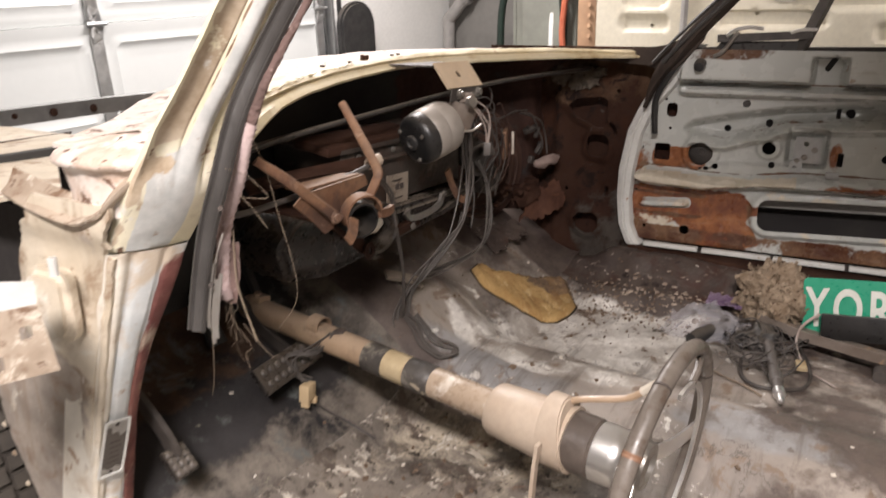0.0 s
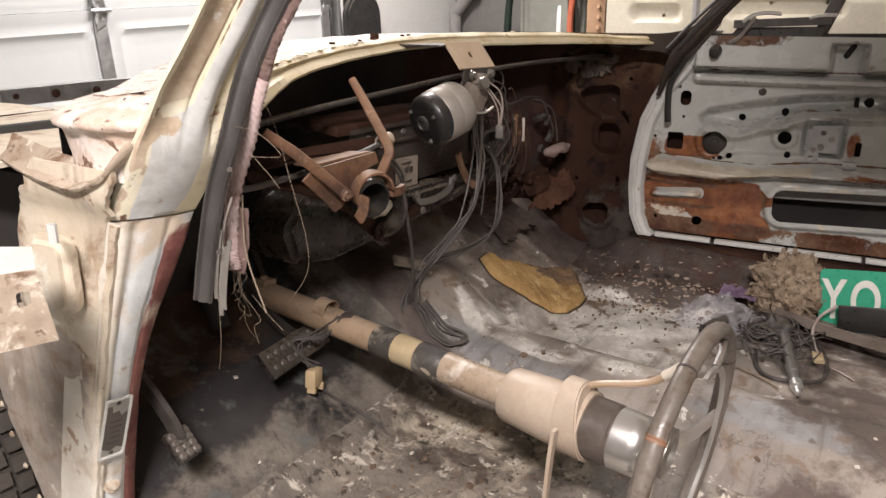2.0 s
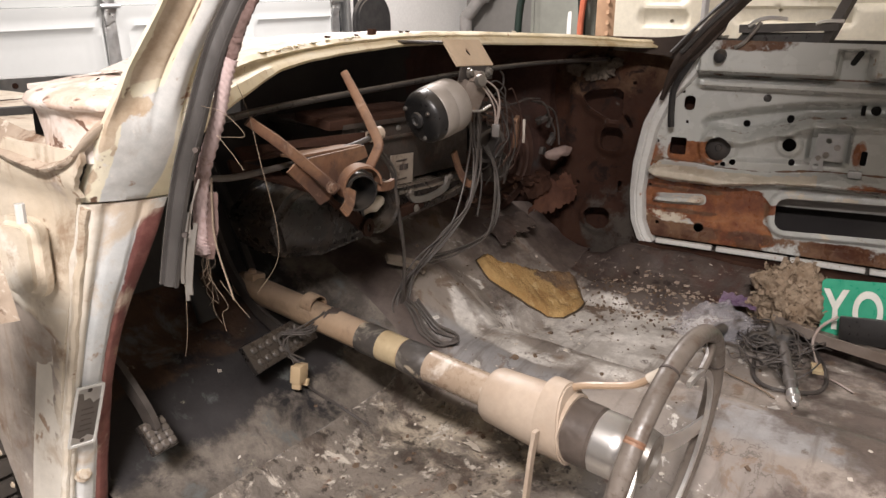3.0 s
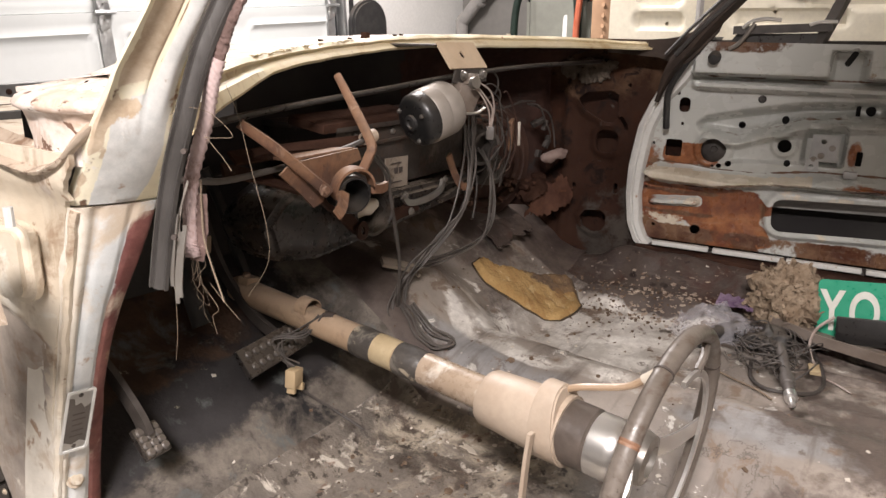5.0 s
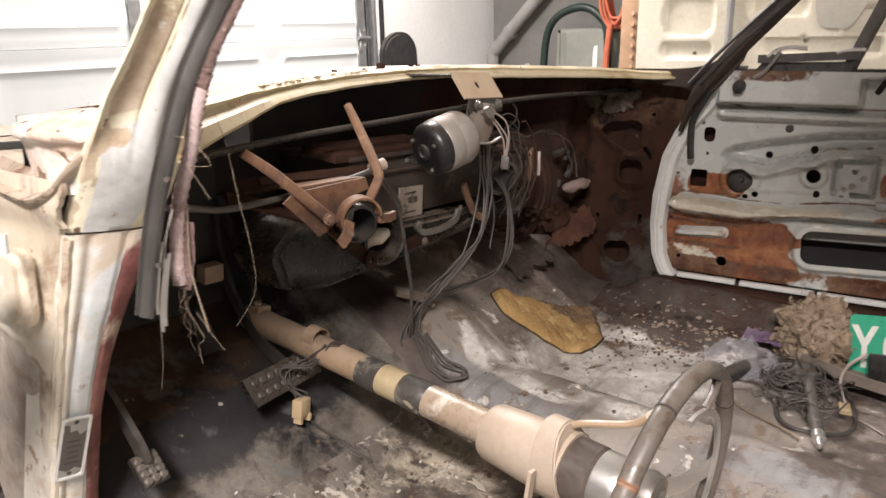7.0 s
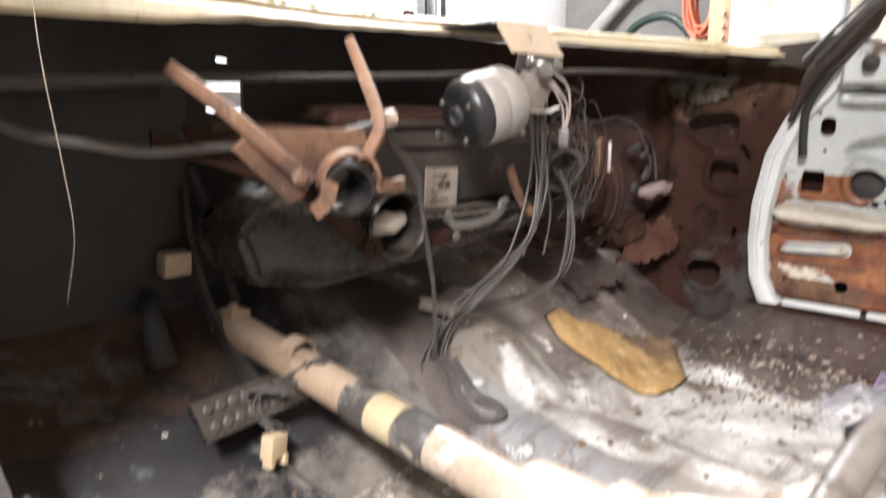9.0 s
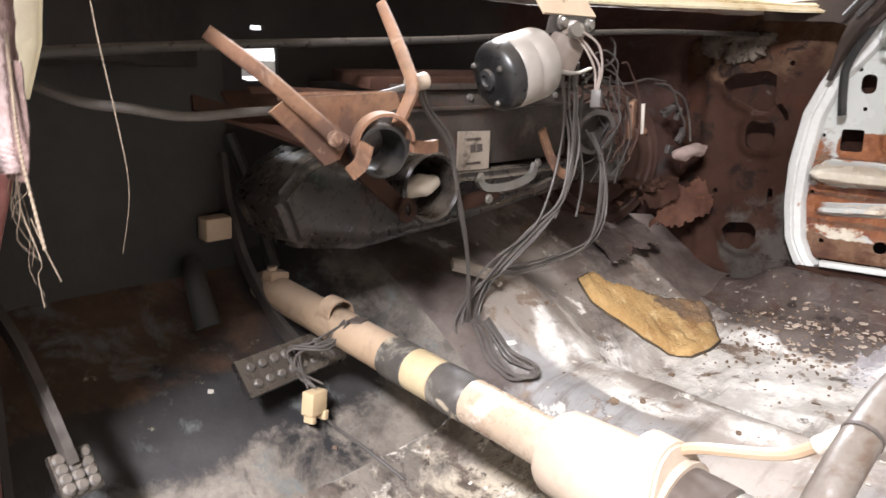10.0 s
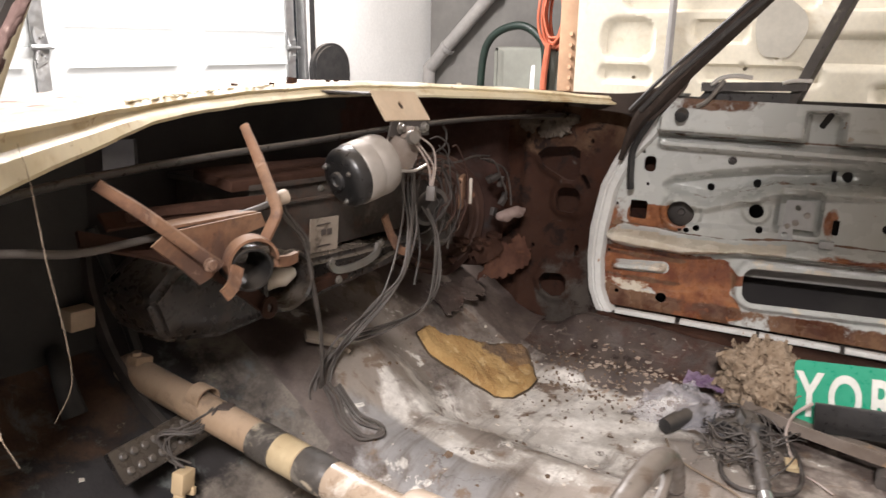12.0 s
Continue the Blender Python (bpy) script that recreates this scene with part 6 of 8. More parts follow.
flat_bar(bm, [(1.325, 0.925, 0.782), (1.345, 0.922, 0.764), (1.41, 0.92, 0.762), (1.47, 0.922, 0.773), (1.487, 0.925, 0.795)], 0.007, 0.004, (0, -1, 0))
for p in ((1.325, 0.92, 0.785), (1.487, 0.92, 0.797), (1.345, 0.918, 0.745)):
    bolt(bm, p, (0, -1, 0), 0.006)
part("linkage", bm, "steel", ht, "bare steel control linkage")
bm = bmesh.new()
box(bm, (1.33, 0.93, 0.746), (0.1, 0.02, 0.022), (0, -6, 0), 0.004)
part("bracket", bm, "brown_rust", ht)
bm = bmesh.new()
sweep(bm, [(1.24, 0.935, 0.735), (1.5, 0.935, 0.745), (1.66, 0.95, 0.765)], [(-0.008, -0.006), (0.008, -0.006), (0.008, 0.006), (-0.008, 0.006)])
part("lower_rail", bm, "dark_plastic", ht)
bm = bmesh.new()
lathe(bm, (1.178, 0.98, 0.792), (-0.1, -1, -0.05), [(0, 0.045), (0.09, 0.05), (0.092, 0.056), (0.1, 0.0565), (0.104, 0.053), (0.1, 0.049), (0.0, 0.042)], 28)
part("duct_mouth", bm, "dark_plastic", ht, "round black duct mouth")
bm = bmesh.new()
bmesh.ops.create_icosphere(bm, subdivisions=3, radius=1, matrix=pose(1.172, 0.915, 0.786, 0, -8, 0) @ Matrix.Diagonal((0.042, 0.022, 0.018, 1)))
for v in bm.verts:
    v.co += v.normal * 0.006 * noise.noise(v.co * 45)
tagged(part("paper_wad", bm, "paper"), "crumpled paper wad stuffed in the duct", "paper", kind="")
# strap below the motor
bm = bmesh.new()
flat_bar(bm, [(1.47, 0.9, 0.86), (1.5, 0.9, 0.81), (1.53, 0.895, 0.775), (1.565, 0.89, 0.775)], 0.009, 0.003, (0, -1, 0))
tagged(part("heater_strap", bm, "copper_rust"), "rusty strap hooked below the wiper motor", "strap")

# ---- blower housing by the kick panel ----
bl = thing("blower_housing", (1.86, 1.12, 0.66), "brown rusted round blower housing", "blower")
DRUM, DAX = Vector((2.06, 1.19, 0.745)), Vector((-0.42, -0.9, 0.02)).normalized()
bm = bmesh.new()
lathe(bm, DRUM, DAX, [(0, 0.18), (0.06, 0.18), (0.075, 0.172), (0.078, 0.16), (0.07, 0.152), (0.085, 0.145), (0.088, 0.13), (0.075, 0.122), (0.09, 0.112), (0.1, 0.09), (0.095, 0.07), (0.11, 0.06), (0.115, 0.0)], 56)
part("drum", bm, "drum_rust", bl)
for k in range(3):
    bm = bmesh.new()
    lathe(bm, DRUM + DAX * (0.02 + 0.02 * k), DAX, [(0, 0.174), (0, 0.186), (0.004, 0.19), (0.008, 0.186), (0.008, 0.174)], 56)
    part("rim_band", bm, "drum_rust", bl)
for k in range(5):
    bm = bmesh.new()
    a = 0.4 + k * 1.25
    bolt(bm, DRUM + DAX * 0.085 + (DAX.orthogonal().normalized() * math.cos(a) + DAX.cross(DAX.orthogonal().normalized()) * math.sin(a)) * 0.14, DAX, 0.007, 0.008)
    part("drum_bolt", bm, "copper_rust", bl)
bm = bmesh.new()
lathe(bm, (1.885, 1.05, 0.755), (-0.4, -1, 0.1), [(0, 0.05), (0.05, 0.048), (0.065, 0.042), (0.07, 0.034), (0.06, 0.03), (0.06, 0)], 24)
part("motor_cap", bm, "grey_plastic", bl, "dusty grey cap")
bm = bmesh.new()
lathe(bm, (1.77, 1.02, 0.855), (-0.4, -0.9, -0.25), [(0, 0.046), (0.06, 0.046), (0.064, 0.05), (0.07, 0.05), (0.07, 0.04), (0.02, 0.036), (0.02, 0)], 24)
part("outlet", bm, "wire_grey", bl, "open grey outlet")
bm = bmesh.new()
box(bm, (1.9, 0.962, 0.86), (0.05, 0.012, 0.085), (0, -8, 20), 0.003)
rp = part("resistor_plate", bm, "copper_rust", bl, "orange resistor plate")
bm = bmesh.new()
box(bm, (1.927, 0.951, 0.86), (0.009, 0.008, 0.07), (0, -8, 20), 0.002)
part("terminal_strip", bm, "flake", rp)
for k in range(6):
    bm = bmesh.new()
    box(bm, (2.1 + 0.1 * rnd.random(), 0.97 + 0.05 * rnd.random(), 0.75 + 0.13 * rnd.random()), (0.012 + 0.014 * rnd.random(), 0.014, 0.014 + 0.02 * rnd.random()), (rnd.random() * 60, rnd.random() * 60, 0), 0.003)
    part("connector", bm, "wire_dark", bl)
bm = bmesh.new()
bmesh.ops.create_icosphere(bm, subdivisions=3, radius=1, matrix=pose(2.18, 0.95, 0.766, 0, -16, -30) @ Matrix.Diagonal((0.055, 0.014, 0.021, 1)))
for v in bm.verts:
    v.co += v.normal * 0.012 * noise.noise(v.co * 40)
part("foil_scrap", bm, "pink_scrap", bl, "crumpled dirty pink scrap")
for cx, cy, cz, sz, sd, coat in ((2.19, 0.96, 0.625, 1.25, 0.0, "scale_rust"), (2.12, 0.985, 0.66, 0.75, 3.1, "brown_rust")):
    bm = bmesh.new()
    field(bm, -0.12, 0.12, -0.08, 0.08, 0.007, lambda u, v: 0.014 * fuzz(u, v, 10, sd) + 0.006 * fuzz(u, v, 30, sd), lambda u, v, h: Vector((cx, cy, cz)) + Vector((0.75, -0.3, 0.25)) * u * sz + Vector((-0.1, 0.3, 0.9)) * v * sz + Vector((-0.3, -0.8, 0.2)) * h, back=0.004, keep=lambda u, v: 0.05 * (math.hypot(u / 0.085, v / 0.045) - 1 + 0.6 * fuzz(u, v, 22, sd) + 0.3 * fuzz(u, v, 60, sd)))
    part("rust_scale", bm, coat, bl, "torn flap of rusty sheet")
bm = bmesh.new()
for k in range(14):
    bmesh.ops.create_icosphere(bm, subdivisions=1, radius=0.01 + 0.012 * rnd.random(), matrix=pose(2.0 + 0.24 * rnd.random(), 1.0 + 0.06 * rnd.random(), 0.64 + 0.05 * rnd.random(), 0, 0, 90 * rnd.random()) @ Matrix.Diagonal((1.6, 1, 0.7, 1)))
tagged(part("rust_litter", bm, "brown_rust", bl), kind="stuff")
bm = bmesh.new()
field(bm, 0, 0.19, 0, 0.15, 0.008, lambda u, v: 0.012 * fuzz(u, v, 11, 4.0) + 0.004 * fuzz(u, v, 40, 2.0), lambda u, v, h: Vector((1.9, 0.985, 0.512)) + Vector((1, -0.3, -0.02)) * u + Vector((0.05, 0.8, 0.6)) * v + Vector((0, -0.5, 0.8)) * h,
      keep=lambda u, v: 0.05 * (abs(v - 0.06 - 0.1 * u) / (0.05 - 0.1 * u) - 1 + 0.7 * fuzz(u, v, 26, 6.0) + 0.4 * fuzz(u, v, 70, 1.0)), back=0.003)
tagged(part("loose_sheet", bm, "riser"), "torn brown grey sheet lying on the toe board", "sheet")

# ---- wiper motor and its bracket ----
bk = thing("dash_bracket", (1.488, 0.93, 1.09), "tan dash top bracket with one hole", "bracket")
bm = bmesh.new()
plate(bm, [(-0.07, -0.036), (0.07, -0.036), (0.07, 0.034), (-0.07, 0.034)], 0.004, frame_of((1.488, 0.883, 1.086), (1, -0.08, 0), (0, 0.62, 0.78)), [ring_points(0.0, 0.0, 0.008, 10, 0.01)])
part("face_plate", bm, "tan_bracket", bk)
bm = bmesh.new()
box(bm, (1.485, 0.965, 1.108), (0.16, 0.13, 0.004), (0, 0, -3))
part("arm", bm, "wire_dark", bk)
bm = bmesh.new()
plate(bm, [(-0.07, -0.03), (0.06, -0.03), (0.06, 0.0), (-0.06, 0.0)], 0.004, frame_of((1.495, 0.863, 1.058), (1, -0.08, 0), (0, 0.05, 1)))
part("flange", bm, "wire_dark", bk)
for x in (1.452, 1.535):
    bm = bmesh.new()
    bolt(bm, (x, 0.855, 1.045), (0, -1, 0), 0.008, 0.01)
    part("bolt", bm, "steel", bk)
wm = thing("wiper_motor", (1.36, 0.86, 0.98), "dusty silver and black wiper motor hanging below the cowl", "motor")
AX = Vector((-0.88, 0.22, -0.26)).normalized()
HB = Vector((1.305, 0.888, 0.95))
bm = bmesh.new()
lathe(bm, HB, -AX, [(0.034, 0.0585), (0.036, 0.06), (0.064, 0.0605), (0.066, 0.0585), (0.07, 0.0585), (0.072, 0.06), (0.098, 0.06), (0.108, 0.056), (0.114, 0.044), (0.116, 0)], 40)
part("case", bm, "motor_silver", wm, "dull silver motor case")
bm = bmesh.new()
lathe(bm, HB, -AX, [(0.0, 0), (0.0, 0.036), (0.003, 0.046), (0.01, 0.054), (0.016, 0.0575), (0.034, 0.0585)], 40)
part("end_cap", bm, "black_gloss", wm, "black end cap")
bm = bmesh.new()
lathe(bm, HB, AX, [(0.0, 0.018), (0.006, 0.017), (0.008, 0.01), (0.004, 0.008), (0.004, 0)], 20)
part("hub", bm, "black_rubber", wm)
side = AX.cross(Vector((0, 0, 1))).normalized()
upv = side.cross(AX)
for a in (0.6, 2.7, 4.4):
    bm = bmesh.new()
    bolt(bm, HB + (side * math.cos(a) + upv * math.sin(a)) * 0.041, AX, 0.0035, 0.005)
    part("screw", bm, "steel", wm)
bm = bmesh.new()
box(bm, (1.46, 0.86, 0.995), (0.06, 0.045, 0.06), (10, 20, -20), 0.008)
box(bm, (1.475, 0.845, 1.03), (0.035, 0.028, 0.028), (0, 30, 0), 0.005)
part("gear_case", bm, "grey_rust", wm, "dusty gear case")
bm = bmesh.new()
tube(bm, [(1.46, 0.84, 1.02), (1.5, 0.85, 1.04), (1.52, 0.86, 1.03)], 0.008, 8)
lathe(bm, (1.44, 0.82, 1.03), (-0.3, -1, 0.2), [(0, 0), (0, 0.014), (0.01, 0.013), (0.012, 0)], 12)
part("crank", bm, "steel", wm)
bm = bmesh.new()
tube(bm, [(1.42, 0.84, 0.965), (1.47, 0.83, 0.962), (1.52, 0.835, 0.97)], 0.003, 6)
part("rod", bm, "chrome", wm)

# ---- steering column ----
A0, A1 = Vector((1.022, 1.14, 0.607)), Vector((0.968, 0.235, 0.548))
AD = (A1 - A0).normalized()


def cpos(y):
    return A0 + (A1 - A0) * ((1.14 - y) / (1.14 - 0.235))


sc = thing("steering_column", (1.0, 0.7, 0.335), "tan steering column dropped onto the car floor", "steering column")


def turned(name, y0, prof, mat, label="", n=32):
    b = bmesh.new()
    lathe(b, cpos(y0), AD, prof, n)
    return part(name, b, mat, sc, label)


turned("tube", 1.14, [(0, 0), (0, 0.026), (0.01, 0.0275), (0.66, 0.0275), (0.66, 0)], "tan")
turned("tape_band", 0.79, [(0, 0.027), (0.0, 0.0295), (0.01, 0.03), (0.048, 0.0295), (0.05, 0.027)], "black_tape", "black tape wrap")
turned("sleeve", 0.74, [(0, 0.0275), (0, 0.0288), (0.05, 0.0288), (0.05, 0.0275)], "olive_tape", "brass coloured sleeve")
turned("tape_band", 0.688, [(0, 0.027), (0.0, 0.0295), (0.02, 0.0302), (0.055, 0.0295), (0.058, 0.027)], "black_tape", "black tape wrap")
# extra pale sleeve over the tube: scuffing plus a coloured-in highlight
turned("collar", 0.634, [(0, 0.0272), (0, 0.0284), (0.15, 0.0284), (0.15, 0.0272)], "tan_worn", "scuffed pale stretch of column with its highlight coloured in")
shroud = turned("shroud", 0.505, [(0, 0.0275), (0.002, 0.042), (0.01, 0.0465), (0.06, 0.05), (0.13, 0.054), (0.15, 0.055), (0.15, 0.048), (0.05, 0.04)], "tan_light", "beige plastic shroud")
turned("dark_ring", 0.36, [(0, 0.045), (0.0, 0.05), (0.045, 0.0495), (0.05, 0.044)], "dark_ring", "brown bearing ring")
turned("chrome_hub", 0.312, [(0, 0.044), (0.003, 0.0485), (0.03, 0.0485), (0.042, 0.0475), (0.048, 0.043), (0.048, 0.034), (0.056, 0.028), (0.058, 0)], "chrome", "polished chrome hub")
# raised turn-signal housing
bm = bmesh.new()
sa = AD.cross(Vector((0, 0, 1))).normalized()
ua = sa.cross(AD)
hs = frame_of(cpos(0.4), sa, ua)
plate(bm, [(0.056 * math.cos(a) * (1.0 + 0.35 * max(0, math.cos(a - 1.35)) ** 4), 0.056 * math.sin(a) * (1.0 + 0.35 * max(0, math.cos(a - 1.35)) ** 4)) for a in [i * 0.1963 for i in range(32)]], 0.048, hs @ pose(0, 0, -0.048), [ring_points(0, 0, 0.046, 28)])
for v in bm.verts:
    t = (v.co - cpos(0.4)).dot(AD)
    v.co -= AD * 0.012 * (1 if t > 0.02 else 0) * (v.co.z - 0.55) / 0.06
bmesh.ops.bevel(bm, geom=[e for e in bm.edges if e.calc_face_angle(0) > 1.2], offset=0.003, segments=2, affect="EDGES")
part("signal_housing", bm, "tan_light", sc, "beige raised signal housing")
bm = bmesh.new()
tube(bm, [(0.985, 0.37, 0.615), (0.98, 0.345, 0.63), (0.985, 0.28, 0.648), (0.985, 0.25, 0.668)], 0.0055, 8)
stalk = part("signal_stalk", bm, "tan", sc, "tan signal stalk")
bm = bmesh.new()
tube(bm, [(0.985, 0.252, 0.667), (0.985, 0.225, 0.692)], 0.008, 10, 0)
part("grip", bm, "paper", stalk, "white stalk grip")
bm = bmesh.new()
flat_bar(bm, [(0.905, 0.385, 0.575), (0.902, 0.388, 0.53), (0.9, 0.39, 0.48), (0.898, 0.392, 0.42)], 0.007, 0.003, (0, -1, 0))
part("torn_strip", bm, "tan_light", sc, "torn beige strip hanging from the shroud")
# no hole is cut: a dark block paints the slot's shaded inside
bm = bmesh.new()
box(bm, cpos(0.868) + ua * 0.0235, (0.024, 0.024, 0.009), (0, 0, 20), 0.002)
part("slot", bm, "ink", sc, "dark block standing in for the open slot")
bm = bmesh.new()
p = cpos(0.92)
lathe(bm, p + ua * 0.02 - AD * 0.02, AD, [(0, 0.0205), (0, 0.0225), (0.03, 0.0225), (0.03, 0.0205)], 16, arc=3.4, start=-0.2)
part("saddle", bm, "tan", sc, "tan saddle clip")
bm = bmesh.new()
box(bm, cpos(1.1) + ua * 0.028, (0.036, 0.03, 0.018), (0, 10, 0), 0.006)
bolt(bm, cpos(1.1) + ua * 0.036 + sa * 0.006, ua, 0.008, 0.009)
part("base_clamp", bm, "tan", sc)
WC, WN = Vector((0.977, 0.215, 0.546)), Vector((-0.06, -0.994, -0.09)).normalized()
ws = WN.cross(Vector((0, 0, 1))).normalized()
wu = ws.cross(WN)
sw = thing("steering_wheel", WC, "cracked brown steering wheel with chrome horn ring", "steering wheel")
bm = bmesh.new()
sweep(bm, [WC + (ws * math.cos(a) + wu * math.sin(a)) * 0.2 for a in [i * 0.0982 for i in range(64)]], circle(0.0125, 12, 0.0135), closed=True, up=WN)
part("rim", bm, "wheel_plastic", sw, "cracked brown rim")
for g in (-0.1, math.pi + 0.1):
    bm = bmesh.new()
    d = ws * math.cos(g) + wu * math.sin(g)
    sweep(bm, spline([WC - WN * 0.03 + d * 0.03, WC - WN * 0.012 + d * 0.09, WC - WN * 0.004 + d * 0.15, WC + d * 0.193], 5), [(-0.015, -0.003), (-0.012, 0.003), (0.012, 0.003), (0.015, -0.003), (0.0, -0.005)], up=WN)
    part("spoke", bm, "chrome", sw, "dull chrome spoke")
bm = bmesh.new()
sweep(bm, [WC + WN * 0.012 + (ws * math.cos(a) + wu * math.sin(a)) * 0.145 for a in [1.45 + i * 0.0714 for i in range(50)]], [(-0.0052, -0.0025), (0.0052, -0.0025), (0.004, 0.0035), (-0.004, 0.0035)], up=WN)
part("horn_ring", bm, "chrome", sw, "dull chrome horn ring")
bm = bmesh.new()
d0, d1 = (ws * math.cos(a) + wu * math.sin(a) for a in (1.9, 2.15))
tube(bm, [WC + WN * 0.01 + d0 * 0.147, WC + WN * 0.008 + (d0 + d1) * 0.085, WC + d1 * 0.196], 0.006, 8)
part("ring_tab", bm, "wheel_plastic", sw)
bm = bmesh.new()
sweep(bm, [WC + (ws * math.cos(a) + wu * math.sin(a)) * 0.2 for a in [0.61 + 0.01 * i for i in range(5)]], circle(0.0129, 12, 0.0139), up=WN, scale=lambda t: 1.0 + 0.04 * math.sin(t * 9))
part("bare_core", bm, "copper_rust", sw, "rusty core where the rim is broken")
for g in (1.15, 2.62):
    bm = bmesh.new()
    d = ws * math.cos(g) + wu * math.sin(g)
    t = wu * math.cos(g) - ws * math.sin(g)
    lathe(bm, WC + d * 0.2 - t * 0.0015, t, [(0, 0.0122), (0.0, 0.0138), (0.003, 0.0138), (0.003, 0.0122)], 14)
    part("rim_crack", bm, "ink", sw, "dark crack across the rim")
bm = bmesh.new()
lathe(bm, WC - WN * 0.05, WN, [(0, 0.036), (0.02, 0.042), (0.035, 0.038), (0.038, 0.024), (0.03, 0.02), (0.03, 0)], 28)
part("hub", bm, "steel", sw, "chrome wheel hub")

# ---- pedals ----


def pedal(at, size, turn, rows, cols, arm, label):
    ob = thing("brake_pedal" if cols > 4 else "parking_pedal", at, label, "pedal")
    m = pose(*at, *turn)
    b = bmesh.new()
    box(b, (0, 0, 0), (size[0], size[1], 0.012), (0, 0, 0), 0.003)
    bmesh.ops.transform(b, matrix=m, verts=b.verts)
    pad = part("pad", b, "dark_plastic", ob, "worn studded rubber pad")
    b = bmesh.new()
    for i in range(cols):
        for k in range(rows):
            q = m @ Vector((size[0] * ((i + 0.5) / cols - 0.5) * 0.9, size[1] * ((k + 0.5) / rows - 0.5) * 0.85, 0.006))
            lathe(b, q, m.to_3x3() @ Vector((0, 0, 1)), [(0, 0.0075), (0.002, 0.0075), (0.0045, 0.005), (0.0045, 0)], 10)
    part("studs", b, "grey_plastic", pad)
    b = bmesh.new()
    flat_bar(b, arm, 0.012, 0.005, (1, 0, 0))
    part("arm", b, "wire_dark", ob, "dark steel arm")


pedal((0.955, 0.962, 0.54), (0.19, 0.058), (52, 0, 8), 2, 8, [(0.985, 1.19, 0.83), (0.985, 1.18, 0.75), (0.99, 1.14, 0.65), (0.995, 1.07, 0.575), (0.985, 0.985, 0.545)], "wide studded brake pedal on a dark arm")
pedal((0.617, 0.878, 0.533), (0.046, 0.052), (48, 4, 8), 4, 3, [(0.6, 1.12, 0.74), (0.6, 1.045, 0.69), (0.605, 0.96, 0.645), (0.61, 0.895, 0.58), (0.615, 0.882, 0.545)], "small studded parking brake pedal")
bm = bmesh.new()
box(bm, (0.955, 1.17, 0.712), (0.046, 0.03, 0.038), (6, 0, 0), 0.004)
tagged(part("relay_box", bm, "tan_bracket"), "small ivory relay on the firewall", "relay")
# tapered tube standing in for a tall dark box at the toe board
bm = bmesh.new()
tube(bm, [(0.915, 1.18, 0.66), (0.9, 1.14, 0.64), (0.893, 1.11, 0.605), (0.893, 1.095, 0.575)], 0.018, 12, scale=lambda t: 0.8 + 0.35 * t)
tagged(part("rubber_boot", bm, "pad"), "dark tapered tube standing in for a tall dark box", "boot")
bm = bmesh.new()
tube(bm, [(1.0, 1.19, 0.86), (1.02, 1.17, 0.78), (1.03, 1.15, 0.7), (1.03, 1.12, 0.64)], 0.011, 8)
tagged(part("firewall_hose", bm, "black_rubber"), "black hose running down the firewall", "hose")

# ---- wiring ----


def wires(name, paths, mat, r, label, category="wiring", jitter=0.0, seed=1):
    """One loom: each strand is a part."""
    g = random.Random(seed)
    ob = thing(name, paths[0][0], label, category)
    for p in paths:
        b = bmesh.new()
        q = [Vector(v) + Vector((g.uniform(-1, 1), g.uniform(-1, 1), g.uniform(-1, 1))) * jitter for v in p]
        tube(b, q, r, 6, 5)
        part("strand", b, mat, ob)
    return ob


loom = [(1.49, 0.86, 0.98), (1.52, 0.87, 0.9), (1.54, 0.88, 0.82), (1.51, 0.88, 0.737), (1.455, 0.89, 0.678), (1.37, 0.91, 0.62), (1.335, 0.93, 0.565), (1.31, 0.93, 0.52), (1.32, 0.925, 0.475)]
wires("wiring_loom", [[(x + 0.008 * k, y, z) for x, y, z in loom] for k in (-3, -2, -1, 0, 1, 2, 3)], "wire_grey", 0.0023, "dusty grey wires hanging from the wiper motor", jitter=0.008, seed=3)
loomb = [(1.7, 0.95, 0.85), (1.71, 0.92, 0.785), (1.685, 0.9, 0.68), (1.65, 0.9, 0.625), (1.56, 0.92, 0.6), (1.47, 0.95, 0.59), (1.4, 0.96, 0.6)]
wires("wiring_loom", [[(x + 0.012 * k, y + 0.004 * k, z - 0.006 * abs(k)) for x, y, z in loomb] for k in (-1, 0, 1, 2)], "wire_grey", 0.0026, "grey wires looping from the blower to the tunnel", jitter=0.006, seed=5)
loomc = [(1.1, 0.84, 0.945), (1.13, 0.86, 0.91), (1.19, 0.87, 0.86), (1.208, 0.875, 0.81), (1.23, 0.88, 0.74), (1.252, 0.885, 0.665), (1.285, 0.91, 0.57), (1.31, 0.93, 0.515), (1.325, 0.925, 0.47)]
wires("wiring_loom", [[(x + 0.006 * k, y, z) for x, y, z in loomc] for k in (0, 1)], "wire_grey", 0.0034, "grey wires dropping from the column brace", jitter=0.003, seed=6)
loops = [(1.315, 0.93, 0.525), (1.3, 0.893, 0.51), (1.29, 0.865, 0.48), (1.29, 0.84, 0.464), (1.297, 0.816, 0.452), (1.317, 0.797, 0.45), (1.337, 0.803, 0.456), (1.33, 0.818, 0.466), (1.312, 0.84, 0.48), (1.312, 0.87, 0.5), (1.322, 0.905, 0.525)]
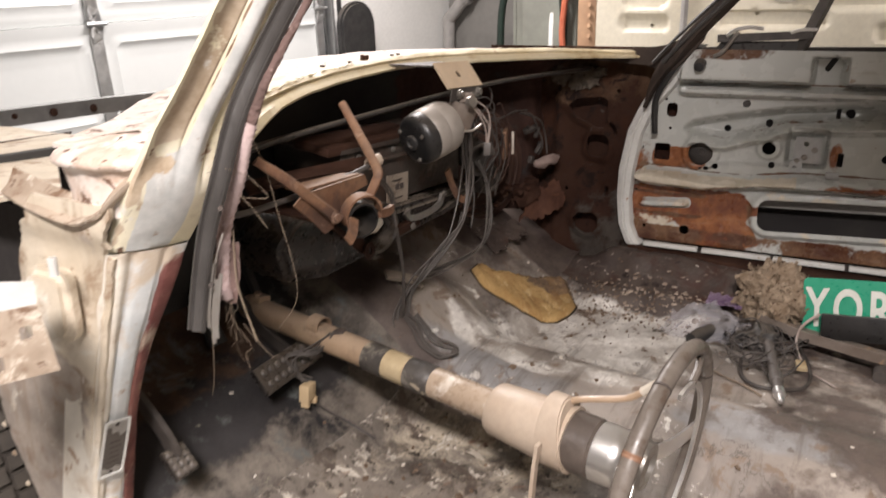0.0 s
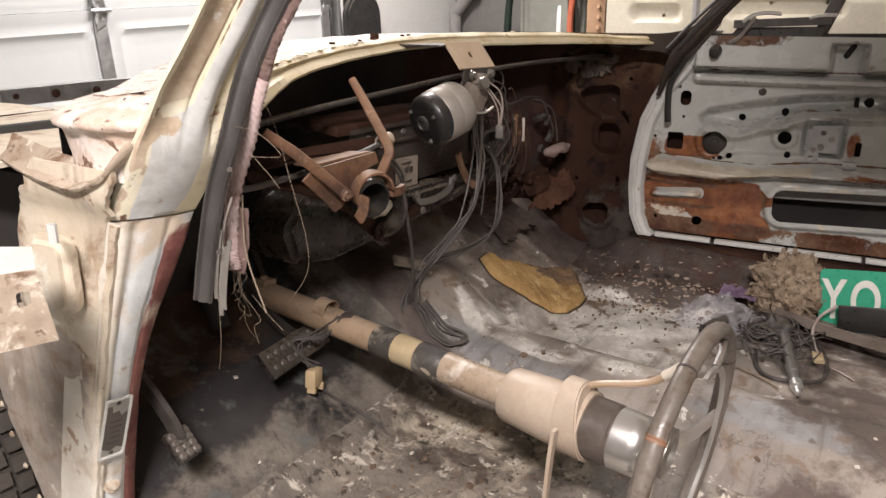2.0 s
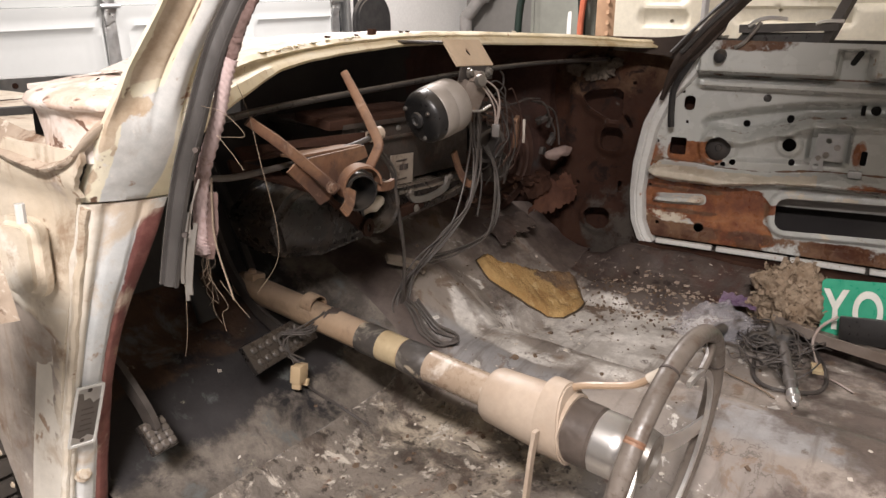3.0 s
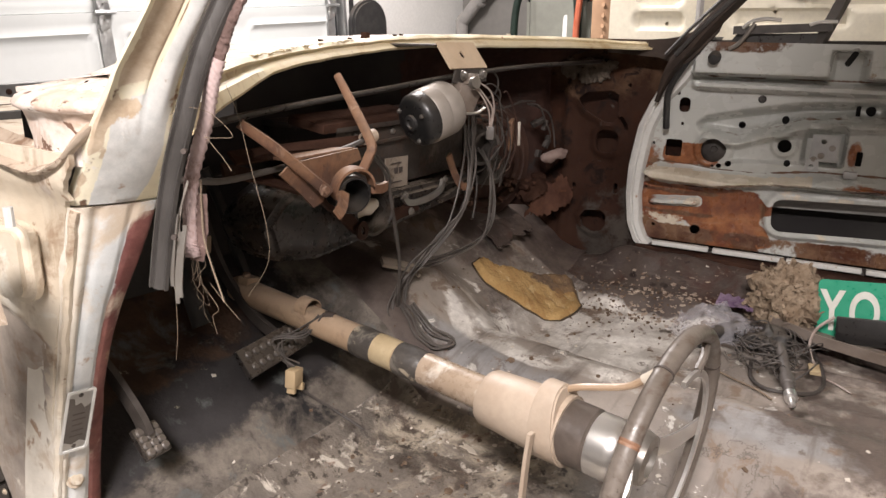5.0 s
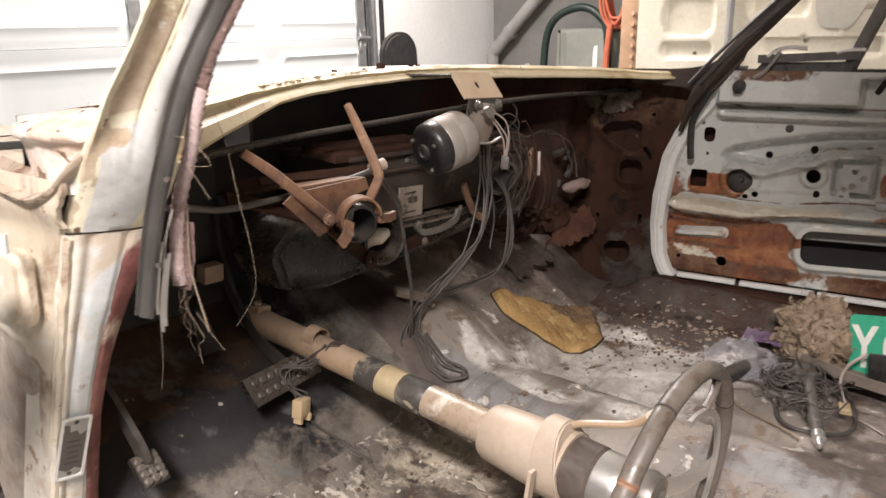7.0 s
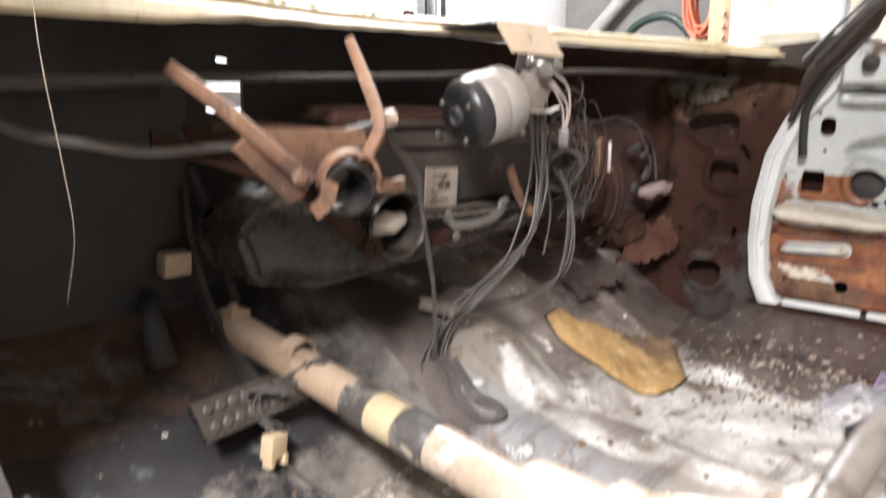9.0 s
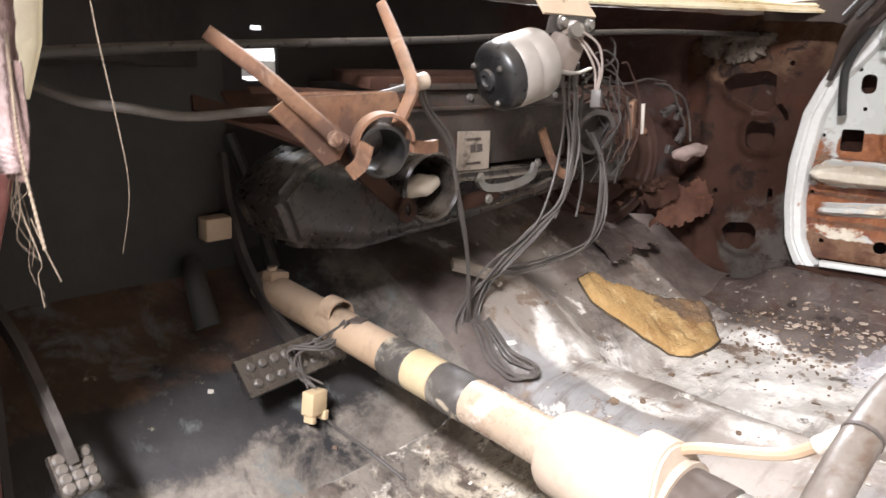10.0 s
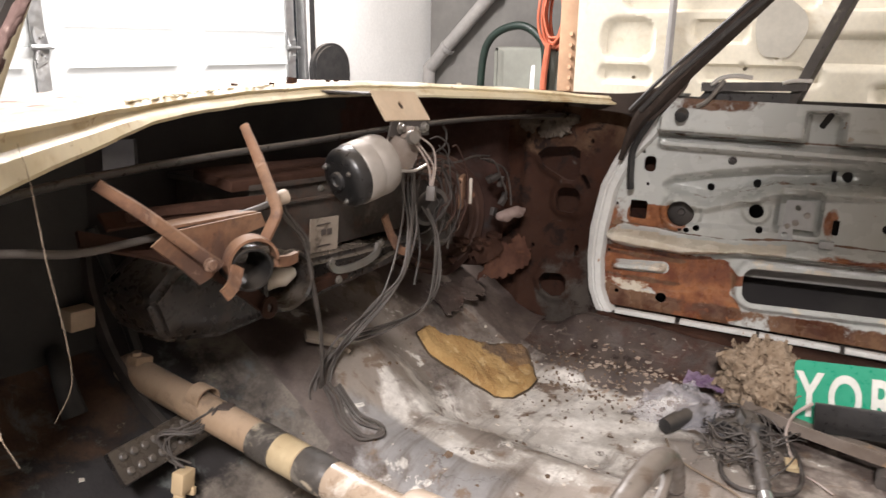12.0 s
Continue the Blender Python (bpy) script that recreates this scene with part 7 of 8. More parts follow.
wires("wire_coil", [[(x + 0.005 * k, y - 0.004 * k, z + 0.002 * k) for x, y, z in loops] for k in range(3)], "wire_grey", 0.0032, "grey wires coiled on the transmission tunnel", jitter=0.003, seed=7)
bm = bmesh.new()
flat_bar(bm, [(1.33, 0.99, 0.615), (1.37, 0.965, 0.6), (1.4, 0.945, 0.585), (1.41, 0.935, 0.575)], 0.014, 0.005, (0.2, -0.6, 0.8))
tagged(part("cable_clip", bm, "label_paper"), "dusty strap clip holding the loom", "clip")
wires("motor_lead", [[(1.46, 0.825, 1.03), (1.475, 0.81, 1.0), (1.49, 0.8, 0.97), (1.487, 0.8, 0.93)], [(1.47, 0.825, 1.035), (1.5, 0.81, 1.01), (1.505, 0.8, 0.97), (1.492, 0.8, 0.93)], [(1.45, 0.83, 1.03), (1.462, 0.81, 1.0), (1.48, 0.8, 0.965), (1.482, 0.8, 0.93)]], "wire_white", 0.002, "white leads of the wiper motor", jitter=0.002, seed=8)
bm = bmesh.new()
box(bm, (1.487, 0.798, 0.918), (0.02, 0.018, 0.03), (0, 6, 20), 0.003)
tagged(part("lead_connector", bm, "wire_grey"), "grey plug on the motor leads", "plug")
wires("blower_wiring", [[(1.56, 0.87, 0.95), (1.66, 0.95, 0.93), (1.78, 0.97, 0.9), (1.84, 0.98, 0.82), (1.86, 0.98, 0.74)], [(1.55, 0.87, 0.96), (1.66, 0.93, 0.96), (1.8, 0.96, 0.92), (1.9, 0.98, 0.82), (1.9, 0.99, 0.72)], [(1.62, 0.92, 0.945), (1.72, 0.95, 0.965), (1.775, 0.955, 0.99), (1.785, 0.955, 1.02), (1.76, 0.955, 1.035)], [(1.7, 0.96, 0.95), (1.85, 0.965, 0.945), (1.95, 0.965, 0.955), (2.05, 0.96, 0.945)], [(2.0, 0.965, 0.945), (2.05, 0.955, 0.93), (2.085, 0.95, 0.88), (2.12, 0.945, 0.84), (2.13, 0.95, 0.8)], [(2.02, 0.965, 0.94), (2.11, 0.955, 0.91), (2.16, 0.95, 0.85), (2.17, 0.945, 0.79)], [(1.72, 0.93, 0.8), (1.76, 0.95, 0.81), (1.82, 0.95, 0.78), (1.84, 0.96, 0.72)], [(1.6, 0.9, 0.92), (1.62, 0.93, 0.83), (1.6, 0.93, 0.74), (1.56, 0.92, 0.68)], [(1.64, 0.92, 0.93), (1.66, 0.94, 0.84), (1.65, 0.93, 0.75), (1.62, 0.92, 0.67)]], "wire_dark", 0.0028, "dark wiring across the blower housing", jitter=0.006, seed=9)
curl = random.Random(17)
paths = []
for k in range(13):
    c = Vector((1.64 + 0.2 * curl.random(), 0.93 + 0.035 * curl.random(), 0.8 + 0.1 * curl.random()))
    ra, rb, a0 = curl.uniform(0.05, 0.12), curl.uniform(0.06, 0.13), curl.uniform(0.6, 2.2)
    paths.append([c + Vector((ra * math.cos(a0 - i * 0.42), curl.uniform(-0.012, 0.012), rb * math.sin(a0 - i * 0.42))) for i in range(7)])
wires("loose_wires", paths[:8], "wire_dark", 0.002, "tangled dark wires in front of the blower", jitter=0.006, seed=2)
wires("loose_wires", paths[8:], "drum_rust", 0.0022, "thin red brown wires in front of the blower", jitter=0.005, seed=4)
cab = thing("speedometer_cable", (0.9, 0.86, 0.915), "grey speedometer cable lying over the brace", "cable")
bm = bmesh.new()
tube(bm, [(0.62, 0.9, 0.95), (0.66, 0.87, 0.93), (0.705, 0.86, 0.922), (0.763, 0.855, 0.912), (0.833, 0.85, 0.914), (0.939, 0.85, 0.92), (1.033, 0.84, 0.932), (1.09, 0.832, 0.945)], 0.0052, 10)
part("sheath", bm, "wire_grey", cab)
bm = bmesh.new()
lathe(bm, (1.075, 0.834, 0.944), (1, -0.12, 0.2), [(0, 0.006), (0, 0.011), (0.03, 0.012), (0.032, 0.006), (0.032, 0)], 16)
part("end_nut", bm, "tan_light", cab, "cream end nut")
plug = wires("column_wires", [[(0.992, 0.868, 0.613), (0.975, 0.905, 0.59 - 0.004 * k), (0.96 - 0.003 * k, 0.94 + 0.004 * k, 0.56), (0.955, 0.945, 0.528), (0.966 + 0.003 * k, 0.93, 0.5)] for k in range(6)], "wire_grey", 0.0018, "dusty wires hanging from the column slot", jitter=0.006, seed=11)
bm = bmesh.new()
box(bm, (0.966, 0.925, 0.482), (0.034, 0.022, 0.036), (0, 8, 15), 0.003)
for k in (-1, 1):
    box(bm, (0.966 + 0.011 * k, 0.922, 0.46), (0.009, 0.018, 0.014), (0, 8, 15), 0.002)
tagged(part("column_plug", bm, "ivory_plug"), "ivory plug hanging below the steering column", "plug")
bm = bmesh.new()
tube(bm, [(0.975, 0.93, 0.47), (0.99, 0.915, 0.44), (1.02, 0.88, 0.405), (1.035, 0.85, 0.384), (1.05, 0.82, 0.362)], 0.003, 8)
tagged(part("floor_cable", bm, "wire_dark"), "dark cable lying on the toe board", "cable")

# ---- torn weatherstrip on the driver side ----
wst = thing("torn_weatherstrip", (0.5, 0.6, 0.87), "torn grey weatherstrip with pink piping hanging from the pillar", "weatherstrip")
CA = (-0.8, -0.5, 0.1)
bm = bmesh.new()
sweep(bm, spline([(0.575, 0.44, 1.34), (0.537, 0.53, 1.19), (0.519, 0.555, 1.135), (0.508, 0.565, 1.1), (0.496, 0.578, 1.045), (0.495, 0.604, 0.987), (0.492, 0.62, 0.927), (0.489, 0.632, 0.868)], 8), [(a * 0.95, b) for a, b in ((-0.0115, -0.001), (-0.009, -0.0045), (-0.0065, -0.002), (-0.002, -0.0045), (0.003, -0.0045), (0.006, -0.0015), (0.0085, -0.004), (0.0115, 0.0), (0.009, 0.004), (-0.009, 0.004))], up=CA)
part("rubber_band", bm, "strip_rubber", wst, "grey rubber strip")
# two holes in the strip, drawn as black discs for their dark inside
for y, z in ((0.588, 1.016), (0.615, 0.926)):
    bm = bmesh.new()
    lathe(bm, (0.494, y - 0.012, z + 0.002), (-0.8, -0.5, 0.1), [(0, 0.0), (0, 0.0028), (0.0055, 0.0028), (0.0055, 0)], 10)
    part("rivet", bm, "ink", wst, "black disc standing in for a hole")
PIPE = spline([(0.582, 0.425, 1.34), (0.546, 0.515, 1.19), (0.53, 0.54, 1.14), (0.524, 0.549, 1.115), (0.519, 0.56, 1.083), (0.522, 0.578, 1.043), (0.526, 0.611, 0.983), (0.528, 0.624, 0.921), (0.528, 0.622, 0.895)], 30)


def woven(pts, r0, r1, rough, weave):
    """A thick braided cord: the skin is raised in a diagonal weave."""
    b = bmesh.new()
    rings = []
    for i, (p, sd, u) in enumerate(frames_along(pts, CA)):
        r = r0 + (r1 - r0) * i / len(pts)
        ring = []
        for k in range(20):
            a = 2 * math.pi * k / 20
            w = weave * math.sin(k * math.pi / 2 + i * 1.3) + rough * noise.noise(Vector((p.z * 160, a * 1.5, i * 0.15)))
            ring.append(b.verts.new(p + (sd * math.cos(a) + u * math.sin(a) * 0.7) * r * (1 + w)))
        rings.append(ring)
    for p, q in zip(rings, rings[1:]):
        for k in range(20):
            b.faces.new((p[k], p[(k + 1) % 20], q[(k + 1) % 20], q[k]))
    b.faces.new(rings[0][::-1]), b.faces.new(rings[-1])
    return b


cutp = next(i for i, p in enumerate(PIPE) if p.z < 1.105)
part("piping", woven(PIPE[:cutp + 1], 0.0032, 0.006, 0.35, 0.06), "piping_brown", wst, "torn brown upper piping", 60)
part("piping", woven(PIPE[cutp:], 0.0068, 0.008, 0.06, 0.14), "pink_weave", wst, "pink woven piping", 60)
part("piping", woven([p + Vector((0.0115, 0.016, 0)) for p in PIPE if 0.9 < p.z < 1.14], 0.0045, 0.0065, 0.25, 0.06), "piping_brown", wst, "torn brown lining behind the piping", 60)
bm = bmesh.new()
sweep(bm, spline([(0.506, 0.592, 0.985), (0.5045, 0.607, 0.95), (0.503, 0.612, 0.915), (0.501, 0.62, 0.866)], 8), [(-0.0028, -0.001), (0.0028, -0.0012), (0.0028, 0.001), (-0.0028, 0.001)], up=CA, scale=lambda t: 0.3 + 0.4 * t + 0.12 * math.sin(t * 23))
part("metal_core", bm, "motor_silver", wst, "pale split edge of the rubber")
for k, (y, z) in enumerate(((0.618, 0.89), (0.606, 0.88), (0.612, 0.872))):
    bm = bmesh.new()
    sweep(bm, spline([(0.5, y - 0.012, z + 0.06), (0.498, y - 0.006, z + 0.03), (0.497, y, z - 0.005), (0.498, y + 0.002, z - 0.02)], 4), [(-0.002, -0.001), (0.002, -0.001), (0.002, 0.001), (-0.002, 0.001)], up=CA)
    part("metal_core", bm, "steel", wst, "bright metal core")
bm = bmesh.new()
cordp = spline([(0.531, 0.604, 0.98), (0.531, 0.606, 0.95), (0.53, 0.603, 0.91), (0.53, 0.58, 0.852)], 15)
sweep(bm, cordp, circle(0.0008, 6))
for p in cordp:
    bmesh.ops.create_icosphere(bm, subdivisions=1, radius=0.0014, matrix=Matrix.Translation(p))
part("cord", bm, "thread", wst, "beaded tan cord")
bm = bmesh.new()
sweep(bm, spline([(0.533, 0.61, 0.965), (0.534, 0.613, 0.93), (0.533, 0.618, 0.905), (0.531, 0.62, 0.89)], 8), [(-0.008, -0.0012), (0.0, -0.002), (0.008, -0.0012), (0.007, 0.001), (-0.007, 0.001)], up=CA, scale=lambda t: 1 + 0.15 * noise.noise((t * 9, 0, 0)) - 0.5 * max(0, t - 0.8))
part("torn_lining", bm, "piping_brown", wst, "torn tan lining")
g = random.Random(21)
for k in range(9):
    y0, z0 = 0.612 + 0.016 * g.random(), 0.902 - 0.012 * g.random()
    ln = 0.025 + 0.09 * g.random() * g.random()
    bm = bmesh.new()
    tube(bm, [(0.53, y0, z0), (0.53 + g.uniform(-0.005, 0.005), y0 + g.uniform(-0.004, 0.003), z0 - ln * 0.4), (0.53 + g.uniform(-0.005, 0.005), y0 + g.uniform(-0.01, 0.005), z0 - ln * 0.75), (0.53 + g.uniform(-0.006, 0.006), y0 + g.uniform(-0.016, 0.008), z0 - ln)], 0.00012 + 0.00014 * g.random(), 5)
    part("frayed_thread", bm, "thread", wst)
for pts in ([(0.53, 0.6, 0.868), (0.53, 0.58, 0.852), (0.53, 0.57, 0.845), (0.53, 0.556, 0.836)], [(0.53, 0.62, 0.9), (0.53, 0.617, 0.87), (0.53, 0.59, 0.842), (0.53, 0.6, 0.83), (0.53, 0.595, 0.81)], [(0.5, 0.603, 1.05), (0.498, 0.582, 1.058), (0.496, 0.562, 1.06), (0.492, 0.53, 1.056), (0.49, 0.503, 1.04), (0.49, 0.522, 1.036), (0.492, 0.545, 1.034)], [(0.492, 0.543, 1.036), (0.49, 0.528, 1.026), (0.488, 0.515, 1.018), (0.488, 0.505, 1.008)], [(0.5, 0.62, 0.88), (0.498, 0.618, 0.84), (0.499, 0.622, 0.81), (0.499, 0.628, 0.782)]):
    bm = bmesh.new()
    tube(bm, pts, 0.00026, 5)
    part("loose_thread", bm, "thread", wst)
bm = bmesh.new()
tube(bm, [(0.577, 0.61, 1.075), (0.575, 0.592, 1.045), (0.57, 0.57, 0.99), (0.571, 0.553, 0.93), (0.578, 0.562, 0.885), (0.588, 0.608, 0.834)], 0.00028, 6)
tagged(part("hanging_thread", bm, "thread"), "single tan thread hanging from the cowl", "thread")

# ---- loose things on the floor ----


def on_floor(x, y, h=0.0):
    return Vector((x, y, floor_z(x, y) + h))


slab = thing("foam_slab", (1.9, 0.8, 0.42), "torn yellow foam slab leaning on the toe board", "foam")
edge = [(1.77, 0.998), (1.815, 1.0), (1.835, 0.972), (1.9, 0.942), (1.955, 0.913), (2.01, 0.893), (2.07, 0.878), (2.11, 0.86), (2.115, 0.835), (2.085, 0.8), (2.02, 0.757), (1.95, 0.748), (1.885, 0.765), (1.85, 0.8), (1.815, 0.85), (1.782, 0.895), (1.752, 0.945)]
ring = []
for a, b in zip(edge, edge[1:] + edge[:1]):
    for k in range(6):
        q = Vector((*a, 0)).lerp(Vector((*b, 0)), k / 6)
        w = 0.005 * noise.noise(Vector((q.x * 45, q.y * 45, 2))) + 0.004 * noise.noise(Vector((q.x * 110, q.y * 110, 5)))
        ring.append((q.x + w, q.y + w))


rim_d = sd_poly(ring[::2])


def slab_z(x, y):
    return (floor_z(x, y) if y < 0.86 else 0.335 + 0.74 * (y - 0.79)) + 0.008 + 0.01 * noise.noise(Vector((x * 5, y * 5, 0)))


bm = bmesh.new()
field(bm, 1.72, 2.15, 0.72, 1.03, 0.007, lambda x, y: slab_z(x, y) + 0.016 * step(-rim_d(x, y), -0.002, 0.014) + 0.005 * noise.noise(Vector((x * 30, y * 30, 1))) + 0.004 * noise.noise(Vector((x * 80, y * 80, 1))), lambda x, y, h: Vector((x, y, h)), keep=rim_d, back=0.012, marks=lambda x, y: (0.62 * step((x - 1.86) * 0.42 + (y - 0.955) * 0.91 + 0.03 * fuzz(x, y, 14), -0.085, -0.035) * step(x, 1.87, 1.95), 0, 0))
part("top_foam", bm, "foam", slab, "yellow crumbly foam", 80)
bm = bmesh.new()
field(bm, 1.72, 2.15, 0.72, 1.03, 0.01, lambda x, y: slab_z(x, y) - 0.003, lambda x, y, h: Vector((x, y, h)), keep=lambda x, y: rim_d(x, y) - 0.005, back=0.004)
part("backing", bm, "foam_edge", slab, "dark torn backing", 60)
bm = bmesh.new()
bmesh.ops.create_icosphere(bm, subdivisions=5, radius=1, matrix=Matrix.Translation((2.125, 0.21, 0.455)) @ Matrix.Diagonal((0.07, 0.085, 0.085, 1)))
bm.normal_update()
for v in bm.verts:
    q = v.co.copy()
    v.co += v.normal * (0.03 * noise.noise(q * 14) + 0.018 * noise.noise(q * 38) + 0.012 * noise.noise(q * 90))
nest = [(v.co.copy(), v.normal.copy()) for v in bm.verts]
for k in range(420):
    p, nn = g.choice(nest)
    s = 0.005 + 0.01 * g.random()
    m = Matrix.Translation(p + nn * 0.004) @ pose(0, 0, 0, g.random() * 180, g.random() * 180, g.random() * 180)
    q = [bm.verts.new(m @ Vector(c)) for c in ((-s, -s * 0.4, 0), (s, -s * 0.3, 0.002), (s * 0.7, s * 0.5, 0), (-s * 0.8, s * 0.35, -0.002))]
    bm.faces.new(q)
tagged(part("mouse_nest", bm, "nest"), "tan shredded rodent nest on the car floor", "nest", kind="stuff")
bm = bmesh.new()
bmesh.ops.create_grid(bm, x_segments=26, y_segments=22, size=0.5)
for v in bm.verts:
    x, y = v.co.x, v.co.y
    r = math.hypot(x, y) * 2
    z = 0.07 * max(0, 1 - r * r) + 0.03 * noise.noise(Vector((x * 7, y * 7, 0))) + 0.018 * abs(noise.noise(Vector((x * 17, y * 17, 3))))
    v.co = Vector((2.02 + 0.17 * y + 0.03 * x, 0.36 - 0.22 * x, floor_z(2.0, 0.36) + 0.012 + max(0, z)))
tagged(part("plastic_bag", bm, "bag"), "crumpled clear plastic bag on the floor", "bag")
bm = bmesh.new()
bmesh.ops.create_grid(bm, x_segments=14, y_segments=6, size=0.5)
for v in bm.verts:
    x, y = v.co.x, v.co.y
    v.co = Vector((2.105 + 0.05 * y, 0.33 - 0.1 * x, floor_z(2.1, 0.33) + 0.075 + 0.012 * y + 0.014 * noise.noise(Vector((x * 6, y * 5, 1)))))
ext = bmesh.ops.extrude_face_region(bm, geom=list(bm.faces))["geom"]
for v in ext:
    if isinstance(v, bmesh.types.BMVert):
        v.co.z -= 0.002
tagged(part("purple_wrapper", bm, "purple"), "crumpled purple plastic wrapper", "wrapper")
bm = bmesh.new()
tube(bm, [on_floor(1.91, 0.375, 0.026), on_floor(1.97, 0.345, 0.03), on_floor(2.03, 0.3, 0.036)], 0.025, 12, scale=lambda t: 0.75 + 0.4 * t)
tagged(part("rubber_boot", bm, "black_rubber"), "black rubber sleeve beside the wiring", "boot")
# wiring clump with a metal probe
cl = thing("wiring_clump", (1.98, 0.2, 0.34), "tangle of black wires and a switch with a metal probe", "wiring")
bm = bmesh.new()
bmesh.ops.create_icosphere(bm, subdivisions=4, radius=1, matrix=Matrix.Translation(on_floor(2.0, 0.22, 0.035)) @ Matrix.Diagonal((0.045, 0.048, 0.03, 1)))
for v in bm.verts:
    v.co += v.normal * (0.03 * noise.noise(v.co * 24) + 0.014 * noise.noise(v.co * 60))
part("switch_body", bm, "black_rubber", cl)
for k in range(24):
    bm = bmesh.new()
    c = on_floor(1.93 + g.uniform(-0.05, 0.08), 0.19 + g.uniform(-0.05, 0.05), 0.04)
    ra, rb = 0.05 + 0.06 * g.random(), 0.04 + 0.05 * g.random()
    ph = g.random() * 6
    n = 9
    pts = [c + Vector((ra * math.cos(ph + i * 0.62), rb * math.sin(ph + i * 0.62), -0.02 + 0.04 * g.random())) for i in range(n)]
    tube(bm, [Vector((p.x, p.y, max(p.z, floor_z(p.x, p.y) + 0.004))) for p in pts], 0.0012 + 0.0009 * g.random(), 6)
    part("wire", bm, "wire_dark" if k % 3 else "wire_grey", cl)
bm = bmesh.new()
tube(bm, [on_floor(x, y, 0.008) for x, y in ((2.16, 0.175), (2.06, 0.115), (1.965, 0.085), (1.87, 0.07), (1.8, 0.09), (1.75, 0.17), (1.8, 0.22), (1.9, 0.24))], 0.005, 8)
part("cable_loop", bm, "wire_dark", cl, "black cable loop")
bm = bmesh.new()
pa, pb = on_floor(1.925, 0.182, 0.058), on_floor(1.69, 0.115, 0.022)
dd = (pb - pa).normalized()
L = (pb - pa).length
lathe(bm, pa, dd, [(0, 0), (0, 0.012), (0.05, 0.014), (0.052, 0.0125), (L * 0.55, 0.0125), (L * 0.56, 0.016), (L * 0.7, 0.016), (L * 0.71, 0.013), (L * 0.85, 0.013), (L * 0.86, 0.008), (L, 0.006), (L + 0.004, 0)], 18)
part("probe", bm, "wire_grey", cl, "dull grey probe handle")
bm = bmesh.new()
lathe(bm, pb - dd * 0.04, dd, [(0, 0.0), (0, 0.0145), (0.022, 0.0145), (0.024, 0.009), (0.045, 0.008), (0.05, 0)], 18)
part("probe_tip", bm, "chrome", cl, "bright metal tip")
bm = bmesh.new()
flat_bar(bm, [on_floor(1.9, 0.1, 0.04), on_floor(1.86, 0.09, 0.035)], 0.012, 0.004)
part("tag", bm, "olive_tape", cl, "small yellow tag")
bm = bmesh.new()
tube(bm, [on_floor(x, y, 0.006) for x, y in ((1.87, 0.36), (1.82, 0.33), (1.78, 0.27), (1.74, 0.2), (1.72, 0.16))], 0.0025, 6)
part("wire", bm, "thread", cl, "yellowish stiff wire")
bm = bmesh.new()
tube(bm, [(2.05, 0.08, 0.455), (2.03, 0.115, 0.42), (1.98, 0.12, 0.385), on_floor(1.93, 0.085, 0.008), on_floor(1.89, 0.04, 0.006), on_floor(1.86, 0.01, 0.006)], 0.004, 8, scale=lambda t: 1.1 - 0.6 * t)
tagged(part("white_cable_tie", bm, "wire_white"), "white plastic strap curling over the floor", "strap")
# street sign half hidden behind a black panel
sg = thing("street_sign", (2.2, -0.1, 0.34), "green metal street sign with white capital letters", "sign")
SU, SV = Vector((-0.03, -0.99, 0.125)).normalized(), Vector((0.22, 0.0, 1)).normalized()
sm = frame_of((2.088, 0.118, 0.378), SU, SV)
bm = bmesh.new()
plate(bm, rounded(0, 0, 0.62, 0.155, 0.012, 3), 0.002, sm @ pose(0, 0, 0))
part("sign_plate", bm, "sign_green", sg)
cu = bpy.data.curves.new("sign_text", "FONT")
cu.body, cu.size, cu.extrude, cu.space_character, cu.offset = "YOR", 0.148, 0.0006, 1.25, 0.003
tmp = bpy.data.objects.new("sign_text", cu)
scene.collection.objects.link(tmp)
bpy.context.view_layer.update()
me = bpy.data.meshes.new_from_object(tmp.evaluated_get(bpy.context.evaluated_depsgraph_get()))
bpy.data.objects.remove(tmp)
bm = bmesh.new()
bm.from_mesh(me)
nrm = sm.to_3x3() @ Vector((0, 0, 1))
flip = 1 if nrm.x < 0 else -1
bmesh.ops.transform(bm, matrix=sm @ pose(0.008, 0.025, 0.0034 if flip > 0 else -0.0014) @ Matrix.Diagonal((0.6, 1, 1, 1)), verts=bm.verts)
part("lettering", bm, "sign_white", sg, "white letters")
bm = bmesh.new()
box(bm, (2.062, -0.205, 0.452), (0.012, 0.56, 0.07), (-6, 6, 2), 0.004)
tagged(part("black_panel", bm, "black_gloss"), "black plastic strip leaning against the sign", "strip")
rail = thing("seat_rail", (2.0, -0.1, 0.36), "rusty seat rail bolted to the floor", "seat rail")
bm = bmesh.new()
sweep(bm, [(2.1, 0.22, 0.395), (2.05, 0.09, 0.385), (2.02, -0.07, 0.38), (1.97, -0.5, 0.37)], [(-0.035, -0.006), (0.03, -0.006), (0.035, -0.025), (0.04, -0.025), (0.036, 0.004), (-0.035, 0.006)])
part("channel", bm, "grey_rust", rail)
for y in (0.03, -0.16, -0.4):
    bm = bmesh.new()
    lathe(bm, (2.03 + 0.12 * (y - 0.06), y, 0.388), (0, 0.1, 1), [(0, 0), (0, 0.014), (0.006, 0.013), (0.008, 0)], 10)
    part("rivet", bm, "wire_dark", rail)
bm = bmesh.new()
tube(bm, [(1.99, -0.08, 0.356), (1.94, -0.08, 0.356)], 0.018, 12, 0)
part("roller", bm, "wire_dark", rail)
